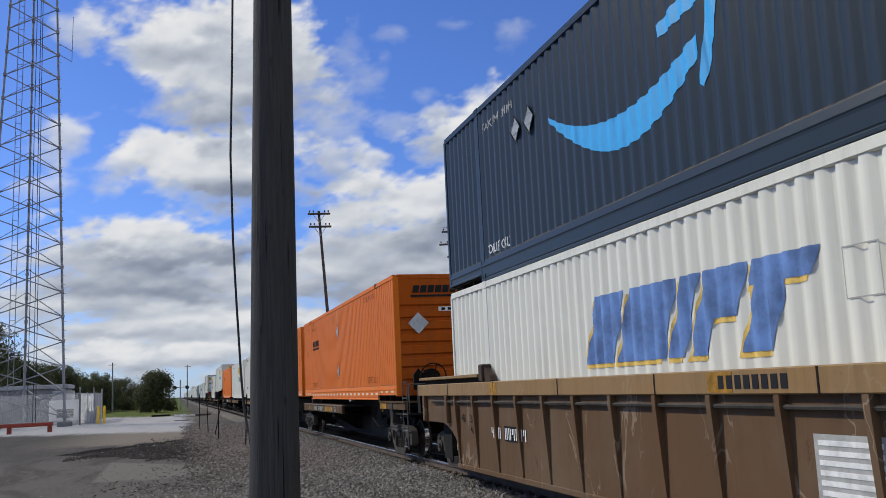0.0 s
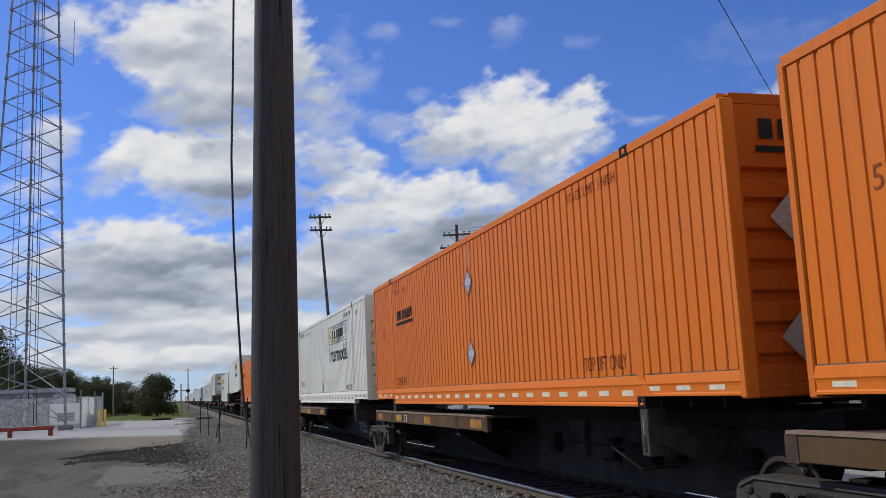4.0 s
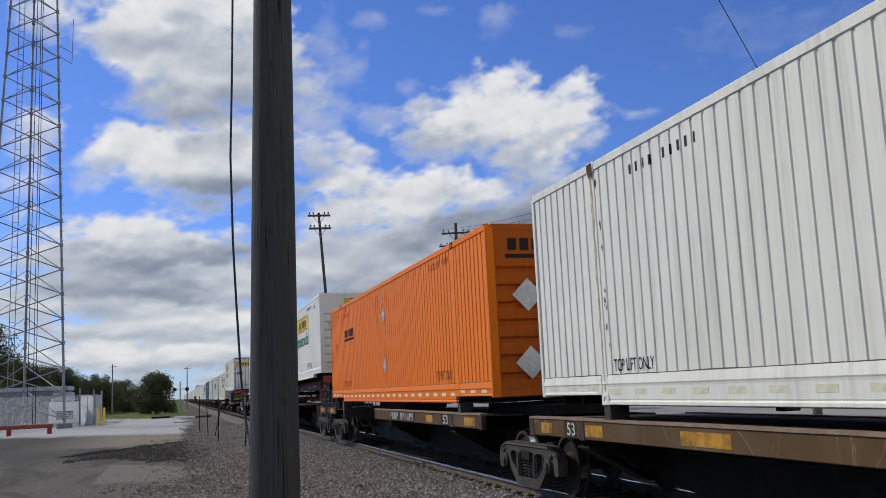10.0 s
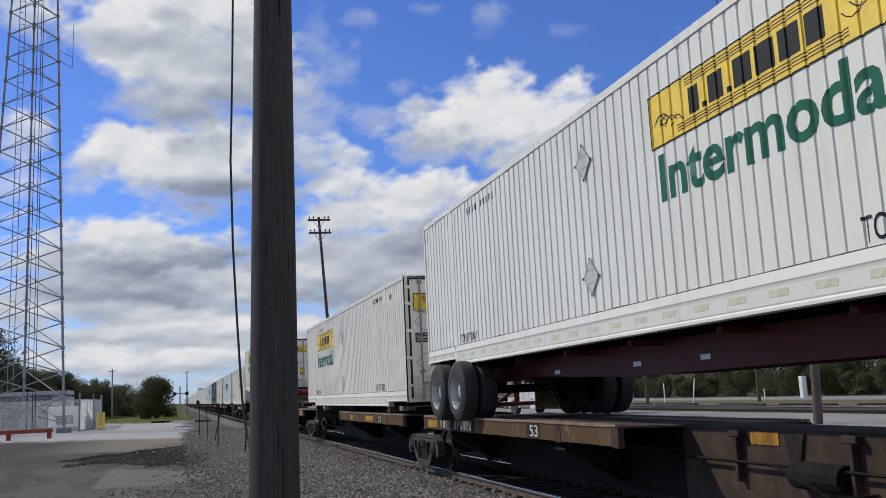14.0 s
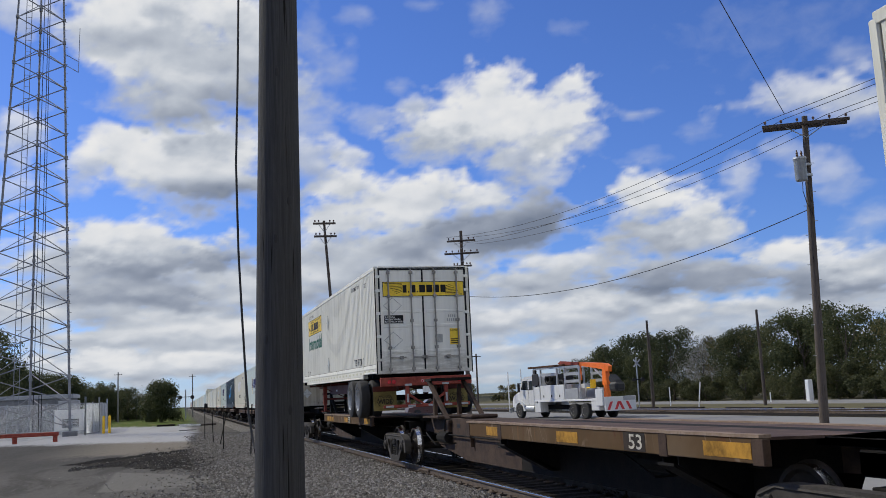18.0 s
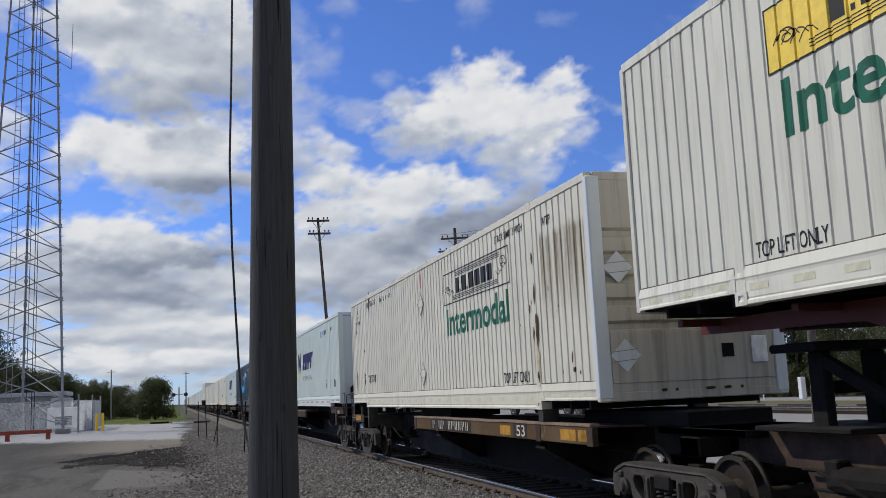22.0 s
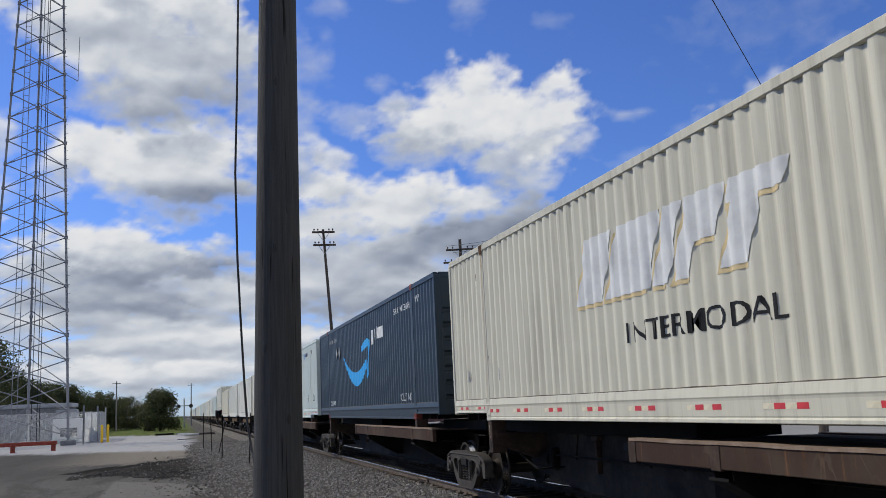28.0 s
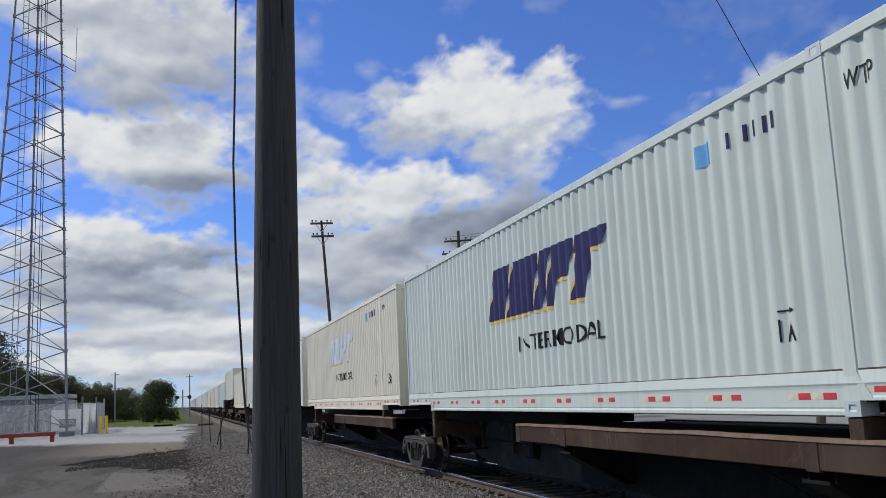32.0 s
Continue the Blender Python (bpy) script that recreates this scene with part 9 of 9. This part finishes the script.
# ------------------------------------------------------------------ the lot: tower, shed, fence, posts
def tower():
    """Three-legged lattice mast with zig-zag bracing, ladder and feed lines."""
    t = thing("lattice_tower", "tall grey three-legged steel lattice tower", "tower")
    H = 46.0
    base = (Vector((-8.30, 77.6, 0)), Vector((-14.35, 77.2, 0)), Vector((-11.9, 82.4, 0)))
    high = (Vector((-9.62, 77.7, H)), Vector((-12.10, 77.5, H)), Vector((-11.25, 79.8, H)))
    def at(k, z):
        return base[k].lerp(high[k], z / H)
    for k in range(3):
        part("leg", Geo().cyl(base[k], high[k], 0.10, 0.07, 8), M["tower_steel"], t, smooth=True)
        part("footing", Geo().box(base[k].x - 0.5, base[k].x + 0.5, base[k].y - 0.5, base[k].y + 0.5, -0.1, 0.35, 0.03), M["block"], t, "concrete footing")
    step = 1.92
    n = int(H / step)
    for i in range(n):
        z = i * step + 0.7
        for a, b in ((0, 1), (1, 0)):
            part("brace", Geo().cyl(at(a, z), at(b, z + step), 0.046, n=5), M["tower_steel"], t)
        part("brace", Geo().cyl(at(2, z + 2.4), at(0, max(0.4, z)), 0.046, n=5), M["tower_steel"], t)
        part("brace", Geo().cyl(at(2, z + 2.4), at(1, max(0.4, z)), 0.028, n=5), M["tower_steel"], t)
        for k in range(3):
            part("gusset", Geo().lathe([(-0.16, 0.10), (-0.12, 0.135), (0.12, 0.135), (0.16, 0.10)], 8, "z", at(k, z + 0.02)), M["tower_steel"], t)
    g = Geo()
    for p, q, r in (((-14.4, 75.6, 4.6), (-13.0, 75.4, 0.9), 0.10), ((-14.0, 75.5, 4.4), (-12.8, 75.3, 1.2), 0.07), ((-15.6, 75.6, 3.4), (-13.4, 75.4, 0.4), 0.08), ((-16.0, 75.8, 1.5), (-13.6, 75.6, 3.2), 0.06)):
        g.cyl(p, q, r * 1.25, n=6)
    part("cable_bridge", g, M["galv"], t, "pale galvanised cable-bridge braces")
    c0, c1 = Vector((-11.45, 78.6, 0)), Vector((-10.95, 78.2, H))
    g = Geo()
    for s in (-0.2, 0.2):
        g.cyl(c0 + Vector((s - 0.9, 0, 0)), c1 + Vector((s - 0.9, 0, 0)), 0.03, n=5)
    for k in range(46):
        z = 0.4 + k * 0.98
        p = c0.lerp(c1, z / H) + Vector((-0.9, 0, 0))
        g.cyl(p - Vector((0.2, 0, 0)), p + Vector((0.2, 0, 0)), 0.02, n=4)
    part("ladder", g, M["tower_steel"], t)
    for s in (0.35, 0.75, 0.95):
        part("feed_line", Geo().cyl(c0 + Vector((s, 0, 0.4)), c1 + Vector((s * 0.6, 0, 0)), 0.028, n=5), M["rubber"], t, "dark feed line")
    arm = Geo()
    p = at(0, 29.6)
    arm.cyl(p, p + Vector((1.05, 0, -0.6)), 0.03, n=5).cyl(p + Vector((0, 0, 0.9)), p + Vector((1.05, 0, 0.3)), 0.03, n=5).cyl(p + Vector((1.05, 0, -0.6)), p + Vector((1.12, 0, 3.2)), 0.025, n=5)
    part("antenna_arm", arm, M["tower_steel"], t)
    bolt = Geo().cyl((0, 0, 0), (0.24, 0, 0.02), 0.016, n=4).mesh("step_bolt", M["tower_steel"])
    for k in range(60):
        part("step_bolt", bolt, None, t, m=Matrix.Translation(at(0, 0.8 + k * 0.72)))


tower()
sh = thing("equipment_shed", "low grey equipment shed with a white roof edge", "shed", pose(-14.2, 89.0, 0))
part("wall", Geo().box(-5.0, 5.0, -2.5, 2.5, 0, 3.0, 0.03), M["block"], sh)
part("roof", Geo().box(-5.2, 5.2, -2.7, 2.7, 3.0, 3.35, 0.04), M["shed_roof"], sh)
part("door", Geo().box(2.6, 3.5, -2.54, -2.5, 0.05, 2.1, 0.01), M["shed"], sh)
part("louvre", Geo().box(3.9, 4.7, -2.56, -2.5, 1.3, 2.3, 0.02), M["galv"], sh)
u = thing("generator", "white standby generator cabinet with dark louvres", "generator", pose(-9.0, 84.2, 0))
part("cabinet", Geo().box(-1.15, 1.15, -0.8, 0.8, 0.3, 2.0, 0.05), M["truck_white"], u)
part("skid", Geo().box(-1.3, 1.3, -0.9, 0.9, 0.0, 0.3, 0.02), M["galv"], u)
part("exhaust_hood", Geo().box(-0.9, 0.7, -0.6, 0.6, 2.0, 2.75, 0.05), M["shed_roof"], u)
part("louvre", Geo().box(-0.55, 0.75, -0.83, -0.8, 0.55, 1.25, 0.02), M["rubber"], u, "dark louvre panel")
for k in range(5):
    part("slat", Geo().box(-0.55, 0.75, -0.86, -0.83, 0.6 + k * 0.13, 0.64 + k * 0.13), M["galv"], u)


def fence():
    f = thing("chain_link_fence", "galvanised chain-link fence round the tower compound", "fence")
    corners = [Vector((-24.0, 77.0, 0)), Vector((-7.35, 79.0, 0)), Vector((-6.9, 86.0, 0)), Vector((-7.2, 99.0, 0))]
    for a, b in zip(corners, corners[1:]):
        n = max(2, int((b - a).length / 2.6))
        for i in range(n + 1):
            p = a.lerp(b, i / n)
            part("post", Geo().cyl(p - Vector((0, 0, 0.1)), p + Vector((0, 0, 2.55 if i % n else 2.95)), 0.045 if i % n else 0.07, n=8), M["galv"], f)
        for z in (0.1, 2.45):
            part("top_rail" if z > 1 else "bottom_wire", Geo().cyl(a + Vector((0, 0, z)), b + Vector((0, 0, z)), 0.03 if z > 1 else 0.012, n=6), M["galv"], f)
        ln, g = (b - a).length, Geo()
        d = (b - a).normalized()
        k = -2.4
        while k < ln:
            for s in (1, -1):
                u0, u1 = (k, k + 2.35) if s > 0 else (k + 2.35, k)
                z0, z1 = 0.1, 2.45
                lo, hi = max(0.0, min(u0, u1)), min(ln, max(u0, u1))
                if hi <= lo:
                    continue
                za = z0 + (z1 - z0) * (lo - u0) / (u1 - u0)
                zb = z0 + (z1 - z0) * (hi - u0) / (u1 - u0)
                g.cyl(a + d * lo + Vector((0, 0, za)), a + d * hi + Vector((0, 0, zb)), 0.006, n=3, caps=False)
            k += 0.085
        tagged(part("wire_mesh", g, M["mesh_wire"], f, "fine wire mesh"), kind="stuff")


fence()
for x in (-6.15, -5.7):
    b = thing("bollard", "yellow painted steel bollard", "bollard", pose(x, 81.0, 0), group="bollards by the fence")
    part("tube", Geo().lathe([(-0.1, 0.10), (1.32, 0.10), (1.38, 0.07), (1.40, 0.0)], 16, "z"), M["post_yellow"], b, smooth=True)
r = thing("red_barrier", "faded red timber barrier rail on short posts", "barrier", pose(0, 0, 0))
part("rail", Geo().box(-16.5, -7.55, 64.2, 64.45, 0.38, 0.62, 0.03), M["red"], r)
for x in (-15.6, -13.2, -10.1, -7.75):
    part("post", Geo().box(x - 0.13, x + 0.13, 64.22, 64.43, -0.1, 0.39, 0.02), M["red"], r)
for x, y, h, ln in ((1.15, 53.5, 2.0, 0.0), (1.45, 48.5, 1.75, -2.0), (1.62, 45.0, 1.5, 12.0), (1.6, 40.2, 1.85, 1.0), (2.3, 34.3, 1.9, 2.0), (2.42, 33.4, 1.3, -8.0)):
    thing("steel_stake", "thin rusty steel stake standing in the gravel", "stake", pose(x, y, -0.1, 0, ln), group="stakes beside the track", shape=Geo().cyl((0, 0, 0), (0, 0, h), 0.022, n=6), mat=M["dark_steel"])
thing("plank", "pale plank lying by the crossing", "plank", pose(1.2, 76, 0.0), shape=Geo().box(-1.5, -0.2, -0.12, 0.12, 0, 0.06, 0.01), mat=M["pole_pale"])
for x, y, w, turn, mat in ((-1.6, 98.0, 1.6, 2, "tie"), (0.2, 96.5, 1.3, -4, "pole_pale"), (0.9, 90.5, 1.2, 6, "white_mark"), (2.2, 92.0, 1.5, -2, "pole_far"), (0.2, 93.5, 1.0, 12, "white_mark")):
    thing("timber", "old timber lying by the crossing", "timber", pose(x, y, 0.0, 0, 0, turn), group="timbers by the crossing", shape=Geo().box(-w * 0.55, w * 0.55, -0.12, 0.12, 0, 0.17, 0.03), mat=M[mat])


def crossing(x, y):
    s = thing("crossing_signal", "distant crossing signal with black lamp hoods", "signal", pose(x, y, 0))
    part("mast", Geo().cyl((0, 0, -0.1), (0, 0, 4.4), 0.1, n=8), M["galv"], s)
    part("arm", Geo().cyl((-0.9, 0, 3.3), (1.1, 0, 3.3), 0.05, n=6), M["rubber"], s)
    for dx in (-0.8, 1.0):
        part("lamp", Geo().cyl((dx, -0.25, 3.25), (dx, 0, 3.25), 0.3, n=12), M["rubber"], s, "black signal lamp hood")


crossing(0.4, 150.0)


# ------------------------------------------------------------------ trees
def crown_mesh(name, seed, mat, w, h, leaves, leaf, lumps=16, hollow=0.35, low=0.15, dome=False):
    """Clumps of small leaf blades set round the ends of the limbs."""
    r = random.Random(seed)
    cs = []
    for k in range(lumps):
        a, zz = r.random() * 6.283, low + (1 - low) * r.random()
        rad = w * 0.5 * (0.35 + 0.6 * math.sin(math.pi * min(1, (zz - low * 0.6) / (1.06 - low * 0.6))) ** 0.7) * (0.5 + 0.5 * r.random())
        if dome:
            zz = 0.06 + 0.80 * r.random()
            rad = w * 0.40 * math.sqrt(max(0.03, 1 - ((zz - 0.32) / 0.60) ** 2)) * r.random() ** 0.4
        cs.append((Vector((rad * math.cos(a), rad * math.sin(a), zz * h)), 0.11 * (w + h) * (0.55 + 0.65 * r.random())))
    vs, fs = [], []
    for k in range(leaves):
        c, cr = r.choice(cs)
        d = Vector((r.gauss(0, 1), r.gauss(0, 1), r.gauss(0, 0.8))).normalized()
        p = c + d * cr * (hollow + (1 - hollow) * r.random() ** 0.5)
        if p.z < 0.1:
            continue
        n = (d + Vector((r.gauss(0, 0.6), r.gauss(0, 0.6), r.gauss(0, 0.6) + 0.3))).normalized()
        u = n.orthogonal().normalized()
        u = Matrix.Rotation(r.random() * 6.283, 3, n) @ u
        v = n.cross(u)
        s = leaf * (0.6 + 0.8 * r.random())
        i = len(vs)
        vs += [p - u * s, p + v * s * 0.55 + n * s * 0.12, p + u * s, p - v * s * 0.55 + n * s * 0.12]
        fs += [(i, i + 1, i + 2), (i, i + 2, i + 3)]
    me = bpy.data.meshes.new(name)
    me.from_pydata([tuple(q) for q in vs], [], fs)
    me.materials.append(mat)
    return me, cs


def tree_kind(seed, mat, w, h, leaves, leaf, label, lumps=16, low=0.15, trunk=0.16, dome=False):
    t = thing("tree", label, "tree", pose(0, -400, 0))
    me, cs = crown_mesh("crown", seed, mat, w, h, leaves, leaf, lumps, low=low, dome=dome)
    g = Geo().cyl((0, 0, -0.2), (0.05 * w, 0, h * 0.45), trunk, trunk * 0.6, 9).cyl((0.05 * w, 0, h * 0.45), (0, 0.04 * w, h * 0.85), trunk * 0.6, trunk * 0.2, 7)
    for k, (c, _) in enumerate(cs):
        if k % 2 == 0:
            z = min(c.z * 0.6, h * 0.5)
            g.tube([(0.03 * w, 0, z), (c.x * 0.5, c.y * 0.5, (z + c.z) / 2 + 0.1), tuple(c)], trunk * 0.22, 5)
    part("trunk", g, M["bark"], t, "grey-brown trunk and limbs", smooth=True)
    part("crown", me, mat, t)
    return t


KINDS = [
    tree_kind(1, M["leaf"], 5.6, 7.6, 9500, 0.115, "dark green leafy tree at the wood's edge", 22),
    tree_kind(2, M["leaf"], 6.6, 8.4, 10500, 0.12, "broad dark green tree at the wood's edge", 24),
    tree_kind(3, M["leaf_autumn"], 5.0, 7.2, 8000, 0.115, "tree with yellowing autumn leaves", 20),
    tree_kind(4, M["leaf_pale"], 4.6, 6.8, 2200, 0.085, "thin pale tree, nearly bare", 22, 0.3, 0.1),
    tree_kind(5, M["leaf"], 5.0, 5.4, 20000, 0.11, "dense round dark green tree standing alone", 60, 0.0, dome=True),
    tree_kind(6, M["leaf_olive"], 4.6, 2.9, 6000, 0.10, "low scrub with olive green leaves", 18, 0.0, 0.08),
]
tr = random.Random(11)


def plant(kind, x, y, s, sz=None):
    t = copy_thing(KINDS[kind], Matrix.LocRotScale((x, y, 0), Euler((0, 0, tr.random() * 6.283)), None))
    t.scale = (s, s, sz or s)
    return t


# the wood on the far side
for k in range(19):
    y = 24 + k * 5.6 + tr.uniform(-1.5, 1.5)
    x = 54.0 + tr.uniform(-1.5, 2.5)
    kind = 3 if k in (12, 13) else tr.choice((0, 1, 2, 2) if y < 62 else (0, 1, 0, 1, 2))
    plant(kind, x, y, tr.uniform(0.72, 1.0))
    plant(tr.choice((0, 1, 1, 2)), x + 5 + tr.uniform(-1, 2), y + 2.5, tr.uniform(0.8, 1.04))
for k in range(23):
    plant(5, 51.5 + tr.uniform(-0.8, 1.0), 24 + k * 4.6 + tr.uniform(-1, 1), tr.uniform(0.7, 1.1), tr.uniform(0.6, 1.0))
for k in range(36):
    plant(tr.choice((0, 5, 2, 5)), 16 + k * 1.45 + tr.uniform(-1, 1), 188 + tr.uniform(-8, 14), tr.uniform(0.42, 0.58) + 0.16 * math.exp(-((k - 6) / 6.0) ** 2))
# the left-hand tree line
for k in range(15):
    u = k / 14
    plant(tr.choice((0, 1, 0)), -24 + 17.0 * u + tr.uniform(-1, 1), 128 + 40 * u + tr.uniform(-4, 4), (0.92 - 0.36 * u) * tr.uniform(0.9, 1.08))
for k in range(26):
    u = k / 25
    plant(tr.choice((5, 0, 5)), -27 + 22.5 * u, 150 + 26 * u + tr.uniform(-3, 3), (0.85 - 0.3 * u) * tr.uniform(0.85, 1.15))
plant(1, -20.5, 112, 1.2)
plant(4, -2.6, 126.0, 0.98)
plant(3, -7.4, 166, 0.75)
plant(2, -4.5, 185, 0.6)
for k in KINDS:
    for o in (*k.children_recursive, k):
        bpy.data.objects.remove(o)

# ------------------------------------------------------------------ pieces of the track: ties and plates
def ties(cx, y0, y1, near, step=0.51):
    me = Geo().box(-1.28, 1.28, -0.11, 0.11, -0.12, 0.006, 0.012).mesh("tie", M["tie"])
    plate = Geo()
    for s in (-1, 1):
        plate.box(s * 0.7535 - 0.17, s * 0.7535 + 0.17, -0.09, 0.09, 0.004, 0.026, 0.004)
        for q in (-0.11, 0.11):
            plate.box(s * 0.7535 + q - 0.014, s * 0.7535 + q + 0.014, -0.05, -0.022, 0.02, 0.055)
    pm = plate.mesh("tie_plate", M["rail_side"])
    holder = thing("track_ties", "oily dark wooden ties under the rails", "ties", pose(cx, 0, 0.05), kind="structure")
    rest, y, n, k = Geo(), y0, 0, random.Random(3)
    while y < y1:
        if n < near and y > 4:
            t = part("tie", me, None, holder, m=pose(k.uniform(-0.04, 0.04), y, k.uniform(-0.004, 0.004), 0, 0, k.uniform(-1, 1)))
            if n < 90:
                part("tie_plate", pm, None, t)
            n += 1
        else:
            rest.box(-1.28, 1.28, y - 0.11, y + 0.11, -0.12, 0.004)
        y += step
    tagged(part("far_ties", rest, M["tie"], holder), kind="stuff")


ties(CX, -300, 420, 240)


# ------------------------------------------------------------------ what moves
def motions():
    steps = (0.0, 8.0, 16.0, 24.0, 32.0)
    for ob, y0, x, z, rx in MOVERS:
        walk(ob, [(t, pose(x, y0 - SPEED * t, z, rx)) for t in steps])
    turn = SPEED / WHEEL_R
    for ob, y in TURNERS:
        walk(ob, [(k / 15, pose(0, y, WHEEL_R, math.degrees(turn * k / 15))) for k in range(481)])
    # the cloud sheet drifts
    walk(clouds, [(t, pose(-1.25 * (t - 19), -1.5 * (t - 19), CAM_H)) for t in steps])


motions()
